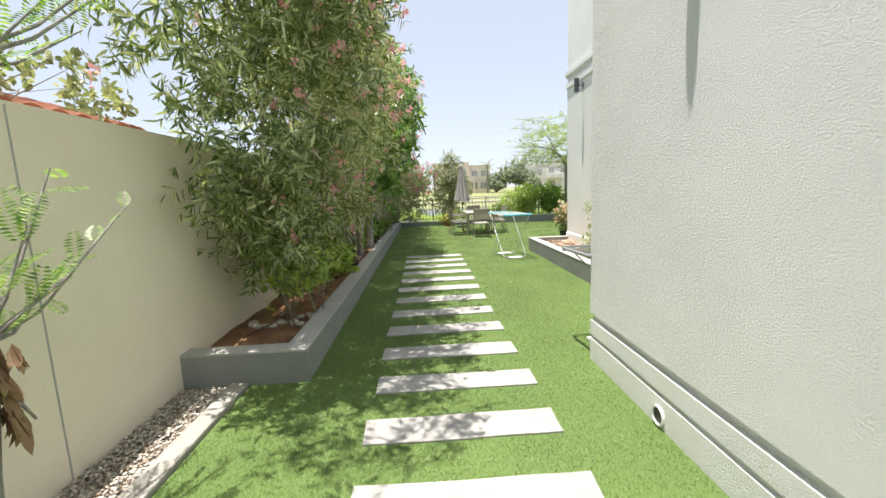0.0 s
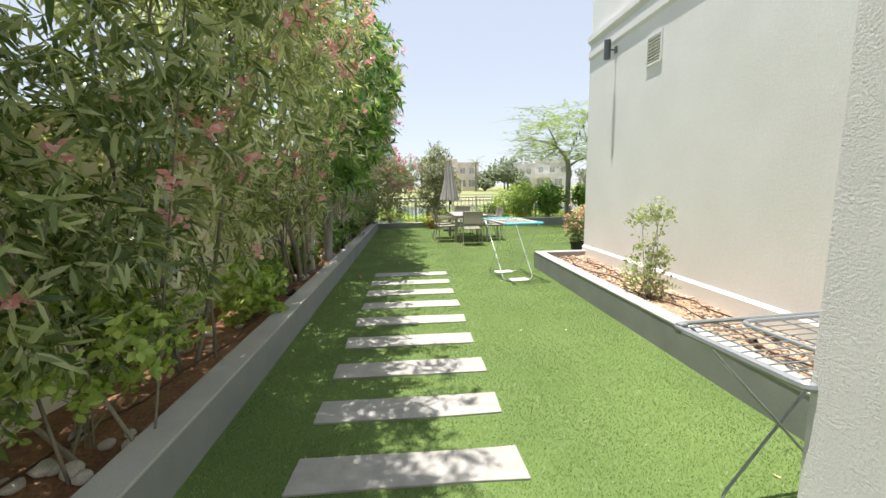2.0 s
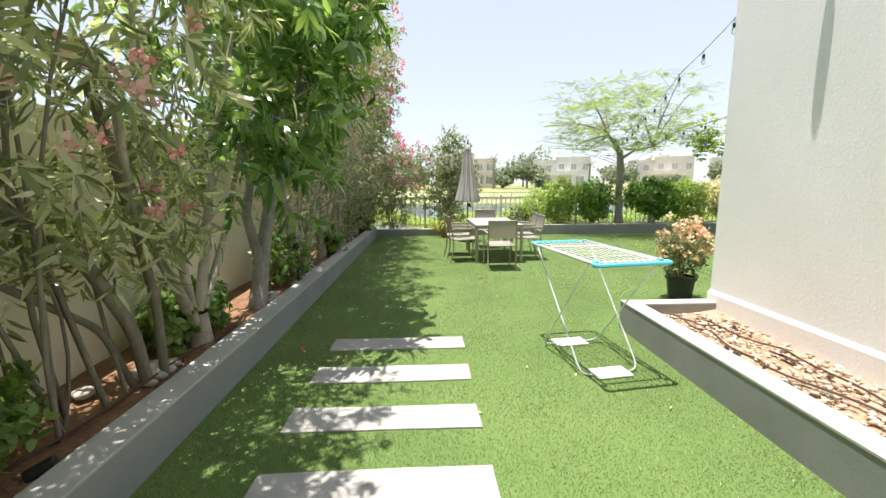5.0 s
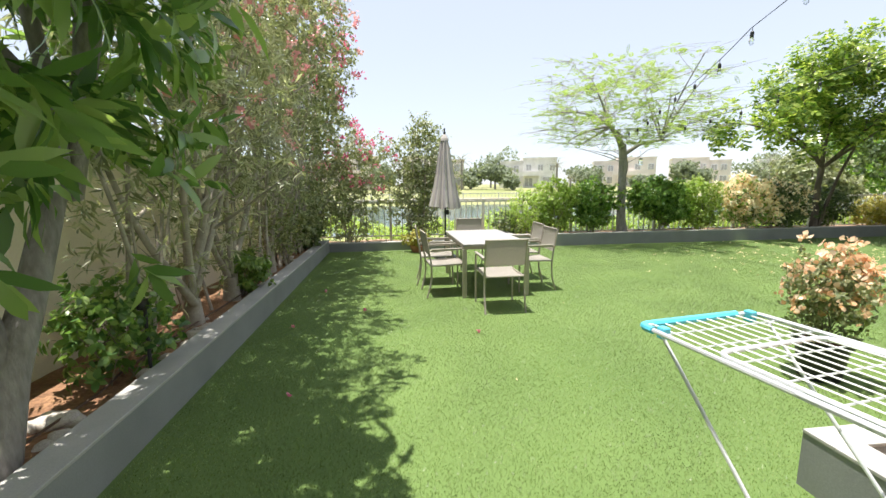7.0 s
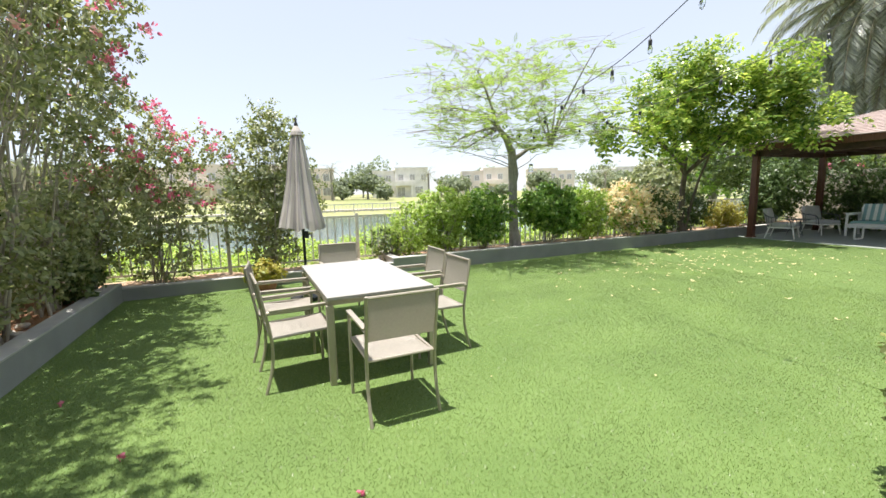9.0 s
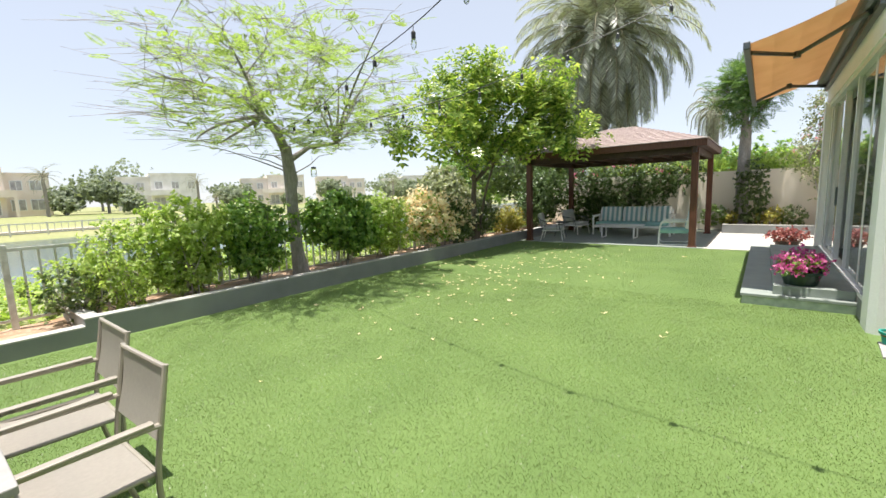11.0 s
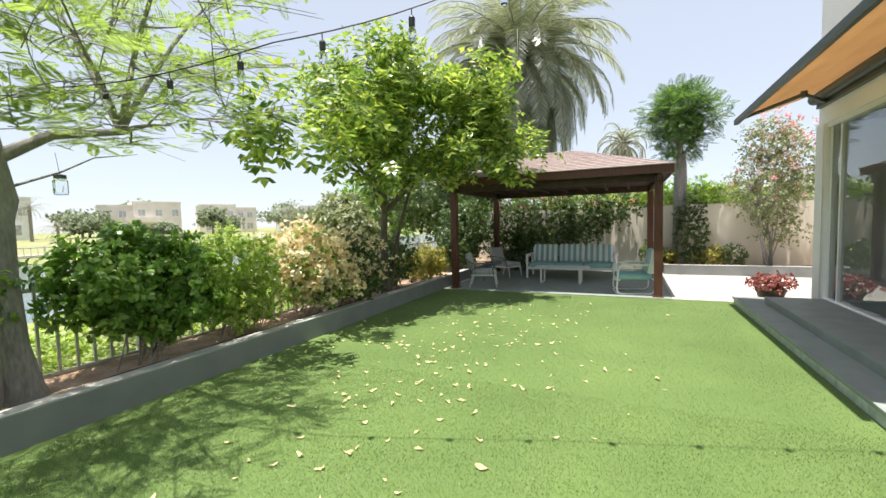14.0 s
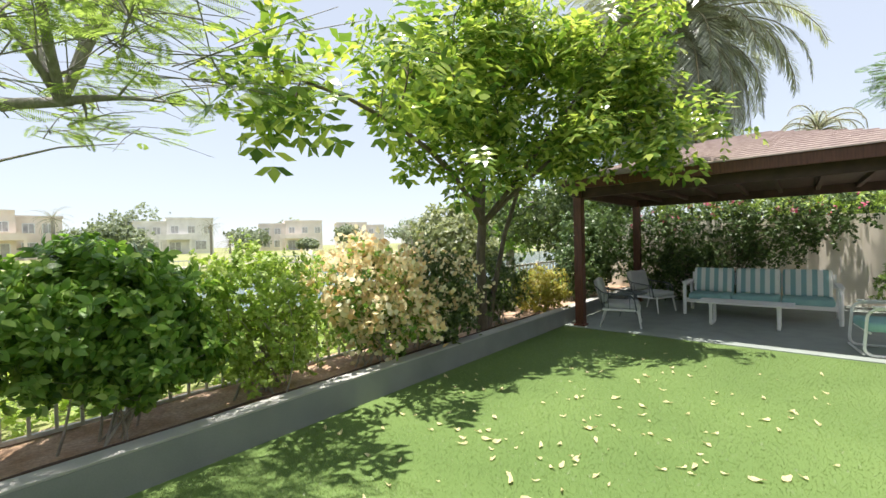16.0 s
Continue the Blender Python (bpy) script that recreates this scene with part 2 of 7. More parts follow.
M_CUSH = mat("teal_cushion", (0.30, 0.52, 0.50), 0.9, scale=7, color2=(0.25, 0.45, 0.43), bump=0.3, bscale=250, bdist=0.002)
M_GREYC = mat("grey_cushion", (0.48, 0.49, 0.48), 0.9, scale=7, color2=(0.40, 0.41, 0.40), bump=0.3, bscale=250, bdist=0.002)
# villa walls and panes lightened in colour to stand in for haze
M_VILLA = mat("pink_white_villa_render", (0.84, 0.77, 0.71), 0.9, scale=0.6, color2=(0.72, 0.65, 0.59), fine=0.03)
M_VILLA2 = mat("white_villa_render", (0.82, 0.80, 0.77), 0.9, scale=0.6, color2=(0.64, 0.62, 0.59), fine=0.03)
M_VILLA3 = mat("peach_villa_render", (0.84, 0.75, 0.67), 0.9, scale=0.6, color2=(0.74, 0.64, 0.55), fine=0.03)
M_WIND = mat("hazed_far_glass", (0.50, 0.49, 0.48), 0.1, scale=2, var=0.2)
M_FRAMEW = mat("white_aluminium", (0.82, 0.83, 0.82), 0.35, metal=0.0, scale=15, var=0.04)
M_GLASS = glass_mat("clear_glass")
# darkness of the unlit room is put into this wall colour
M_ROOM = mat("shaded_room_wall", (0.07, 0.065, 0.06), 0.9, scale=2, var=0.05)
M_CURT = mat("teal_grey_curtain", (0.30, 0.38, 0.38), 0.9, scale=3, color2=(0.24, 0.31, 0.31), stretch=(1, 1, 0.1))
M_POTB = mat("dark_blue_glazed_pot", (0.035, 0.045, 0.06), 0.25, scale=7, color2=(0.02, 0.024, 0.03), bump=0.2, bscale=20)
M_POTPATCH = mat("grey_mosaic_patch", (0.12, 0.13, 0.14), 0.5, scale=9, var=0.2)
M_POTG = mat("dark_green_pot", (0.02, 0.05, 0.035), 0.35, scale=9, var=0.15)
M_POTBR = mat("brown_pot", (0.09, 0.05, 0.035), 0.5, scale=9, var=0.15)
M_POTC = mat("turquoise_plastic_pot", (0.02, 0.36, 0.30), 0.4, scale=10, var=0.06)
M_PIPE = mat("brown_drip_pipe", (0.10, 0.055, 0.035), 0.6, scale=14, var=0.2)
M_MARBLE = mat("patterned_riser_tile", (0.58, 0.62, 0.58), 0.5, scale=11, color2=(0.34, 0.40, 0.37), bump=0.05)
M_TERRA = mat("terracotta_roof_tile", (0.45, 0.20, 0.12), 0.85, scale=8, color2=(0.32, 0.13, 0.08), bump=0.3, bscale=40)
M_SHORE = mat("pale_path", (0.48, 0.42, 0.34), 0.9, scale=0.5, color2=(0.38, 0.33, 0.26), fine=0.1)


def stripe_mat(name, a, b2, axis, width):
    """Woven stripes of two colours, in the thing's own metres."""
    m = mat(name, a, 0.9, scale=8, var=0.04, bump=0.3, bscale=250, bdist=0.002)
    n, l = m.node_tree.nodes, m.node_tree.links
    tc = n.new("ShaderNodeTexCoord")
    sp = n.new("ShaderNodeSeparateXYZ")
    l.new(tc.outputs["Object"], sp.inputs[0])
    mu = n.new("ShaderNodeMath"); mu.operation = "DIVIDE"; mu.inputs[1].default_value = width
    l.new(sp.outputs[axis], mu.inputs[0])
    pp = n.new("ShaderNodeMath"); pp.operation = "PINGPONG"; pp.inputs[1].default_value = 1.0
    l.new(mu.outputs[0], pp.inputs[0])
    rp = n.new("ShaderNodeValToRGB")
    e = rp.color_ramp.elements
    e[0].position, e[1].position = 0.47, 0.53
    e[0].color, e[1].color = (*a, 1), (*b2, 1)
    l.new(pp.outputs[0], rp.inputs[0])
    l.new(rp.outputs[0], n["Principled BSDF"].inputs["Base Color"])
    return m


M_STRIPE = stripe_mat("teal_white_stripe", (0.78, 0.80, 0.76), (0.27, 0.45, 0.46), "Y", 0.075)
M_STRIPEX = stripe_mat("teal_white_stripe_x", (0.78, 0.80, 0.76), (0.27, 0.45, 0.46), "X", 0.075)

# ---- builders ----
def thing(name, loc, label, category, group="", rz=0.0, kind=""):
    e = new(name)
    e.empty_display_size = 0.2
    e.matrix_world = pose(*loc, 0, 0, rz)
    e.matrix_basis = pose(*loc, 0, 0, rz)
    return tagged(e, label, category, group, kind)


def finish(name, me, material, parent, label="", kind="", smooth=False):
    mats = material if isinstance(material, (list, tuple)) else [material]
    for mm in mats:
        me.materials.append(mm)
    if smooth:
        me.polygons.foreach_set("use_smooth", [True] * len(me.polygons))
    o = new(name, me)
    if parent is not None:
        o.parent = parent
    return tagged(o, label, "", "", kind)


def part(name, bm, material, parent, label="", kind="", smooth=False):
    me = bpy.data.meshes.new(name)
    bm.normal_update()
    bm.to_mesh(me)
    bm.free()
    return finish(name, me, material, parent, label, kind, smooth)


def structure(name, bm, material, label=""):
    return part(name, bm, material, None, label, "structure")


def box(bm, x0, x1, y0, y1, z0, z1, m=None, bevel=0.0, mi=0):
    vs = [bm.verts.new(Vector((x, y, z)) if m is None else m @ Vector((x, y, z))) for z in (z0, z1) for y in (y0, y1) for x in (x0, x1)]
    fs = [bm.faces.new([vs[i] for i in f]) for f in ((0, 2, 3, 1), (4, 5, 7, 6), (0, 1, 5, 4), (2, 6, 7, 3), (0, 4, 6, 2), (1, 3, 7, 5))]
    for f in fs:
        f.material_index = mi
    if bevel:
        es = list({e for f in fs for e in f.edges})
        bmesh.ops.bevel(bm, geom=es, offset=bevel, segments=2, profile=0.5, affect="EDGES")


def bx(*a, **k):
    bm = bmesh.new()
    box(bm, *a, **k)
    return bm


def prism(bm, outline, z0, z1):
    """An upright prism over a plan outline (anticlockwise)."""
    lo = [bm.verts.new((x, y, z0)) for x, y in outline]
    hi = [bm.verts.new((x, y, z1)) for x, y in outline]
    k = len(outline)
    bm.faces.new(lo[::-1])
    bm.faces.new(hi)
    for i in range(k):
        bm.faces.new((lo[i], lo[(i + 1) % k], hi[(i + 1) % k], hi[i]))


def tube(bm, pts, radii, sides=6, cap=True):
    """A round tube through the points."""
    pts = [Vector(p) for p in pts]
    if not isinstance(radii, (list, tuple)):
        radii = [radii] * len(pts)
    rings, ref = [], None
    for i, p in enumerate(pts):
        d = (pts[min(i + 1, len(pts) - 1)] - pts[max(i - 1, 0)])
        d = d.normalized() if d.length > 1e-9 else Vector((0, 0, 1))
        if ref is None:
            ref = d.orthogonal().normalized()
        ref = (ref - d * ref.dot(d))
        ref = ref.normalized() if ref.length > 1e-6 else d.orthogonal().normalized()
        q = d.cross(ref)
        rings.append([bm.verts.new(p + (ref * math.cos(a) + q * math.sin(a)) * radii[i]) for a in (2 * math.pi * k / sides for k in range(sides))])
    for a, b in zip(rings, rings[1:]):
        for k in range(sides):
            bm.faces.new((a[k], a[(k + 1) % sides], b[(k + 1) % sides], b[k]))
    if cap:
        bm.faces.new(rings[0][::-1])
        bm.faces.new(rings[-1])


def tb(pts, radii, sides=8):
    bm = bmesh.new()
    tube(bm, pts, radii, sides)
    return bm


def lathe(bm, prof, c=(0, 0, 0), sides=24, wob=None):
    """A turned body: profile of (radius, height) from inside bottom to inside top."""
    rings = []
    for r, z in prof:
        rings.append([bm.verts.new((c[0] + r * math.cos(a) * (wob(a, z) if wob else 1), c[1] + r * math.sin(a) * (wob(a, z) if wob else 1), c[2] + z)) for a in (2 * math.pi * k / sides for k in range(sides))])
    for a, b in zip(rings, rings[1:]):
        for k in range(sides):
            bm.faces.new((a[k], a[(k + 1) % sides], b[(k + 1) % sides], b[k]))
    bm.faces.new(rings[0][::-1])
    bm.faces.new(rings[-1])


def bend(pts, r=0.05, n=4):
    """A path of straight runs with its corners rounded."""
    pts = [Vector(p) for p in pts]
    out = [pts[0]]
    for a, b, c in zip(pts, pts[1:], pts[2:]):
        u, v = (a - b), (c - b)
        k = min(r, u.length * 0.45, v.length * 0.45)
        p, q = b + u.normalized() * k, b + v.normalized() * k
        for i in range(n + 1):
            t = i / n
            out.append(p.lerp(b, t).lerp(b.lerp(q, t), t))
    out.append(pts[-1])
    return out


def mesh_np(name, verts, tris, material, parent, kind="", label=""):
    """One mesh out of arrays of vertices and triangles."""
    me = bpy.data.meshes.new(name)
    v = np.asarray(verts, dtype=np.float32).reshape(-1, 3)
    f = np.asarray(tris, dtype=np.int32).reshape(-1, 3)
    me.vertices.add(len(v))
    me.vertices.foreach_set("co", v.ravel())
    me.loops.add(f.size)
    me.loops.foreach_set("vertex_index", f.ravel())
    me.polygons.add(len(f))
    me.polygons.foreach_set("loop_start", np.arange(0, f.size, 3, dtype=np.int32))
    me.update(calc_edges=True)
    return finish(name, me, material, parent, label, kind)


def unit(a):
    return a / np.maximum(np.linalg.norm(a, axis=-1, keepdims=True), 1e-9)


LEAF_V = np.array([(0, 0, 0), (0.3, -0.5, 0.02), (0.3, 0.5, 0.02), (0.68, -0.42, -0.03), (0.68, 0.42, -0.03), (1, 0, -0.16)], float)
LEAF_F = np.array([(0, 1, 2), (1, 3, 2), (3, 4, 2), (3, 5, 4)])
SLIM_V = np.array([(0, 0, 0), (0.45, -0.5, -0.02), (0.45, 0.5, -0.02), (1, 0, -0.12)], float)
SLIM_F = np.array([(0, 1, 2), (1, 3, 2)])


def spread(tv, tf, pos, axis, up, length, width):
    """Copies of a template along each axis: one array of vertices and triangles."""
    x = unit(axis)
    y = unit(np.cross(up, x) + 1e-6)
    z = np.cross(x, y)
    L = np.asarray(length)[:, None, None]
    W = np.asarray(width)[:, None, None]
    v = pos[:, None, :] + x[:, None, :] * tv[None, :, 0:1] * L + y[:, None, :] * tv[None, :, 1:2] * W + z[:, None, :] * tv[None, :, 2:3] * L
    f = tf[None] + (np.arange(len(pos)) * len(tv))[:, None, None]
    return v.reshape(-1, 3), f.reshape(-1, 3)


def foliage(name, centres, dirs, n, L, W, material, parent, rng, twig=0.2, open_=0.9, droop=0.25, slim=False, label="", fold=None):
    """Leaves in whorls round twigs that start at the centres and run along dirs."""
    m = len(centres)
    c = np.repeat(centres, n, 0)
    d = np.repeat(unit(dirs), n, 0)
    t = rng.random(m * n)[:, None]
    side = unit(rng.normal(size=(m * n, 3)))
    side = unit(side - d * (side * d).sum(1, keepdims=True))
    pos = c + d * t * twig
    ax = d * (1 - open_ * 0.6) + side * open_ + np.array([0, 0, -droop])
    up = unit(d + rng.normal(size=(m * n, 3)) * 0.35 + np.array([0, 0, 0.5]))
    s = rng.uniform(0.65, 1.15, m * n)
    tv, tf = (SLIM_V, SLIM_F) if slim else (LEAF_V, LEAF_F)
    v, f = spread(tv, tf, pos, ax, up, L * s, W * s)
    return mesh_np(name, v, f, material, parent, label=label)


def blossoms(name, centres, size, n, material, parent, rng, label="", loose=0.5):
    """Small heads of petals."""
    m = len(centres)
    c = np.repeat(centres, n, 0) + rng.normal(size=(m * n, 3)) * size * loose
    ax = rng.normal(size=(m * n, 3)) + np.array([0, 0, 0.5])
    s = rng.uniform(0.7, 1.2, m * n)
    v, f = spread(LEAF_V, LEAF_F, c, ax, rng.normal(size=(m * n, 3)), size * s, size * s * 0.75)
    return mesh_np(name, v, f, material, parent, label=label)


def envelope(blobs, m, rng, shell=0.55):
    """Twig starts in a union of ellipsoids (x, y, z, rx, ry, rz), denser towards the outside, with gaps and bumps."""
    blobs = np.array(blobs, float)
    vol = blobs[:, 3] * blobs[:, 4] + blobs[:, 4] * blobs[:, 5] + blobs[:, 3] * blobs[:, 5]
    k = rng.choice(len(blobs), m, p=vol / vol.sum())
    u = unit(rng.normal(size=(m, 3)))
    bump = 1 + 0.26 * np.sin(u[:, 0] * 5 + k) * np.sin(u[:, 1] * 6 + 2 * k) + 0.18 * np.sin(u[:, 2] * 9 + 3 * k + u[:, 0] * 7)
    r = (shell + (1 - shell) * rng.random(m) ** 0.6) * bump
    p = blobs[k, :3] + u * r[:, None] * blobs[k, 3:]
    return p, unit(u * blobs[k, 3:] ** 0.3 + rng.normal(size=(m, 3)) * 0.45)


def clumps(blobs, count, per, size, rng, shell=0.35):
    """Twig starts gathered in clumps over the blobs, with open gaps between them."""
    C, D = envelope(blobs, count, rng, shell)
    s = rng.uniform(0.6, 1.25, count)
    off = rng.normal(size=(count, per, 3)) * np.array([1, 1, 0.75]) * (size * s)[:, None, None]
    P = (C[:, None] + off).reshape(-1, 3)
    d = unit(np.repeat(D, per, 0) + off.reshape(-1, 3) / size * 0.5)
    return C, P, d


def wood(bm, root, targets, r0, rng, sag=0.0, mains=5, sides=6, rmin=0.004, up=0.35):
    """Limbs from a fork to the targets: each new one leaves the nearest limb already there."""
    root = Vector(root)
    nodes = [(root, r0)]
    order = sorted(range(len(targets)), key=lambda i: -(Vector(targets[i]) - root).length)
    seq = order[::max(1, len(order) // mains)][:mains]
    seq += [i for i in order if i not in set(seq)]
    for j, i in enumerate(seq):
        t = Vector(targets[i])
        if j < mains:
            p0, r = root, r0 * 0.75
        else:
            p0, r = min(nodes, key=lambda q: (q[0] - t).length + 0.25 * (q[0] - root).length)
            r = max(r * 0.6, rmin * 1.6)
        ln = (t - p0).length
        if ln < 0.05:
            continue
        mid = p0.lerp(t, 0.5) + Vector((0, 0, ln * up * (1 if j < mains else 0.3))) + Vector(rng.normal(size=3)) * ln * 0.07
        k = 6 if j < mains else 4
        path = [p0.lerp(mid, s).lerp(mid.lerp(t, s), s) for s in (q / k for q in range(k + 1))]
        rad = [max(rmin, r * (1 - 0.75 * q / k)) for q in range(k + 1)]
        tube(bm, path, rad, sides if j < mains else 4, False)
        nodes += [(p, q) for p, q in zip(path[1:], rad[1:])]

# ---- ground, lake, distance ----
def ground_height(y):
    prof = [(-60, 0), (18.95, 0), (20.5, -0.05), (27, -0.9), (35, -1.25), (58, -1.3), (62, -0.9), (72, -0.4), (95, 0.4), (140, 0.8), (4000, 0.8)]
    return float(np.interp(y, [p[0] for p in prof], [p[1] for p in prof]))


def make_ground():
    bm = bmesh.new()
    xs = [-4000, -400, -120, -60, -30, -10, 0, 10, 20, 30, 45, 60, 90, 130, 200, 400, 4000]
    ys = [-4000, -300, -60, -20, 0, 10, 18.95, 20.5, 24, 27, 31, 35, 45, 58, 60, 62, 67, 72, 83, 95, 115, 140, 300, 4000]
    grid = [[bm.verts.new((x, y, ground_height(y) - 0.06)) for x in xs] for y in ys]
    for a, b in zip(grid, grid[1:]):
        for i in range(len(xs) - 1):
            bm.faces.new((a[i], a[i + 1], b[i + 1], b[i]))
    structure("ground", bm, M_GROUND, "dry grassy ground that slopes to the lake")
    structure("water", bx(-300, 400, 26, 61, -1.1, -1.08), M_WATER, "calm grey-green lake water")
    structure("lawn", bx(-1.47, 13.82, -6, 17.62, -0.05, 0.0), M_TURF, "bright green artificial turf")
    structure("path", bx(-200, 300, 66, 69, -0.62, -0.52), M_SHORE, "pale path along the far bank")


make_ground()

# ---- house and walls ----
def run_profile(bm, prof, y0, y1):
    """A profile of (x, z) drawn along y."""
    a = [bm.verts.new((x, y0, z)) for x, z in prof]
    b = [bm.verts.new((x, y1, z)) for x, z in prof]
    k = len(prof)
    bm.faces.new(a)
    bm.faces.new(b[::-1])
    for i in range(k):
        bm.faces.new((a[i], b[i], b[(i + 1) % k], a[(i + 1) % k]))


def make_house():
    bm = bmesh.new()
    x = 1.38
    prof = [(x, -0.05), (x, 0.19), (x + 0.02, 0.195), (x + 0.02, 0.225), (x, 0.23), (x, 0.35), (x + 0.03, 0.355), (x + 0.03, 0.40), (x, 0.41), (x, 6.6), (3.2, 6.6), (3.2, -0.05)]
    run_profile(bm, prof, -6.0, 3.36)
    bmesh.ops.recalc_face_normals(bm, faces=bm.faces)
    structure("wall_side", bm, M_RENDER, "white rough-rendered side wall with two grooves")
    bm = bmesh.new()
    x = 3.4
    prof = [(x - 0.03, -0.05), (x - 0.03, 0.37), (x, 0.40), (x, 3.62), (x - 0.03, 3.66), (x - 0.03, 3.76), (x + 0.01, 3.80), (x + 0.01, 3.86), (x - 0.05, 3.92), (x - 0.05, 4.0), (x + 0.02, 4.05), (x + 0.02, 6.6), (4.4, 6.6), (4.4, -0.05)]
    run_profile(bm, prof, 3.36, 9.68)
    bmesh.ops.recalc_face_normals(bm, faces=bm.faces)
    structure("wall_recess", bm, M_SMOOTH, "white smooth side wall with a moulded band")
    bm = bmesh.new()
    box(bm, 4.4, 7.87, 8.1, 8.4, -0.05, 6.6)
    structure("wall_bay_back", bm, M_SMOOTH, "white recessed wall")
    # wall with the side window, facing the lawn's near half
    bm = bmesh.new()
    box(bm, 7.87, 8.1, 8.4, 10.26, -0.05, 0.46)
    box(bm, 7.87, 8.1, 8.4, 10.26, 3.08, 6.6)
    box(bm, 7.87, 8.1, 8.1, 8.7, 0.46, 3.08)
    structure("wall_window", bm, M_SMOOTH, "white wall under and over the side window")
    bm = bmesh.new()
    box(bm, 7.83, 8.12, 8.68, 10.258, 0.46, 0.52, bevel=0.008)
    structure("window_sill", bm, M_SMOOTH, "white projecting sill")
    bm = bmesh.new()
    prism(bm, [(7.87, 10.26), (8.24, 10.26), (8.24, 10.72), (7.93, 10.72), (7.87, 10.66)], -0.05, 3.06)
    structure("column", bm, M_SMOOTH, "white corner pier, streaked by shadow")
    bm = bmesh.new()
    prism(bm, [(7.83, 10.26), (8.24, 10.26), (8.24, 10.76), (7.90, 10.76), (7.83, 10.69)], 3.06, 3.12)
    prism(bm, [(7.85, 10.26), (8.24, 10.26), (8.24, 10.74), (7.91, 10.74), (7.85, 10.68)], 3.12, 6.6)
    structure("wall_corner", bm, M_SMOOTH, "white upper corner with a moulded band")
    bm = bmesh.new()
    box(bm, 8.24, 13.4, 10.4, 10.72, 2.98, 6.6)
    structure("wall_over_doors", bm, M_SMOOTH, "white wall over the sliding doors")
    structure("wall_under_doors", bx(8.24, 13.4, 10.45, 10.70, -0.05, 0.22), M_PLANTER, "grey plinth under the doors")
    structure("wall_end", bx(13.12, 13.4, 6.0, 10.75, -0.05, 2.98), M_SMOOTH, "white end wall of the house")
    # dim room behind the doors, its shade put into the near-black wall colour
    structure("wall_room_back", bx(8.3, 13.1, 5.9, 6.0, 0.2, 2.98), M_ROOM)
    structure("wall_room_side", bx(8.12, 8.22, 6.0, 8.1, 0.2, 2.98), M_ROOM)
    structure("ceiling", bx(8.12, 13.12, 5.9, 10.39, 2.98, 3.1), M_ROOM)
    structure("floor", bx(8.12, 13.12, 5.9, 10.44, 0.1, 0.22), M_TILE, "grey indoor tiles")
    structure("roof", bx(1.38, 3.4, -6.0, 3.36, 6.6, 6.75), M_SMOOTH)
    structure("roof", bx(3.42, 13.4, -6.0, 8.4, 6.6, 6.75), M_SMOOTH)


make_house()


def make_window():
    w = thing("window_1", (7.98, 9.5, 0.52), "", "", kind="structure")
    tagged(w, "tall side window with a teal-grey curtain behind", "window")
    part("window_frame", bx(-0.03, 0.03, 0.70, 0.757, 0, 2.56), M_FRAMEW, w)
    part("window_frame", bx(-0.03, 0.03, -0.80, -0.75, 0, 2.56), M_FRAMEW, w)
    part("window_frame", bx(-0.03, 0.03, -0.75, 0.70, 0, 0.05), M_FRAMEW, w)
    part("window_frame", bx(-0.03, 0.03, -0.75, 0.70, 2.50, 2.56), M_FRAMEW, w)
    p = part("pane", bx(-0.004, 0.004, -0.75, 0.70, 0.05, 2.50), M_GLASS, w)
    p.visible_shadow = False
    bm = bmesh.new()
    k = 60
    a = [bm.verts.new((0.22 + 0.035 * math.sin(i * 0.9) + 0.01 * math.sin(i * 2.3), -0.8 + 1.55 * i / k, 0.0)) for i in range(k + 1)]
    b = [bm.verts.new((v.co.x, v.co.y, 2.5)) for v in a]
    for i in range(k):
        bm.faces.new((a[i], a[i + 1], b[i + 1], b[i]))
    c = thing("curtain", (7.98, 9.5, 0.52), "teal-grey full-length curtain behind the side window", "curtain")
    part("cloth", bm, M_CURT, c)


def make_doors():
    d = thing("door_1", (8.24, 10.62, 0.22), "", "", kind="structure")
    tagged(d, "white framed sliding glass doors, one leaf open", "sliding door")
    H = 2.76
    part("door_frame", bx(0, 4.88, -0.05, 0.08, 0, 0.05), M_FRAMEW, d)
    part("door_frame", bx(0, 4.88, -0.05, 0.08, H - 0.07, H), M_FRAMEW, d)
    for a, b in ((0.0, 0.05), (0.80, 0.91), (2.03, 2.10), (3.12, 3.20), (4.50, 4.55), (4.80, 4.88)):
        part("door_post", bx(a, b, -0.03, 0.04, 0.05, H - 0.07), M_FRAMEW, d)
    for a, b, y in ((0.05, 0.80, 0.03), (0.91, 2.05, 0.0), (3.20, 4.50, 0.0), (4.55, 4.80, 0.03)):
        p = part("pane", bx(a, b, y, y + 0.008, 0.05, H - 0.07), M_GLASS, d)
        p.visible_shadow = False
    part("door_handle", bx(3.165, 3.185, 0.04, 0.07, 0.9, 1.2), M_GREYM, d, "slim grey handle")


make_window()
make_doors()

# steps in front of the doors
bm = bmesh.new()
box(bm, 8.62, 13.7, 10.70, 11.78, 0.10, 0.14, bevel=0.006)
structure("step", bm, M_TILE, "grey tiled lower step")
structure("step_riser", bx(8.64, 13.68, 10.70, 11.76, -0.03, 0.10), M_MARBLE, "pale patterned tile riser")
bm = bmesh.new()
box(bm, 8.72, 13.1, 10.70, 11.45, 0.14, 0.25, bevel=0.006)
structure("step", bm, M_TILE, "grey tiled upper step")

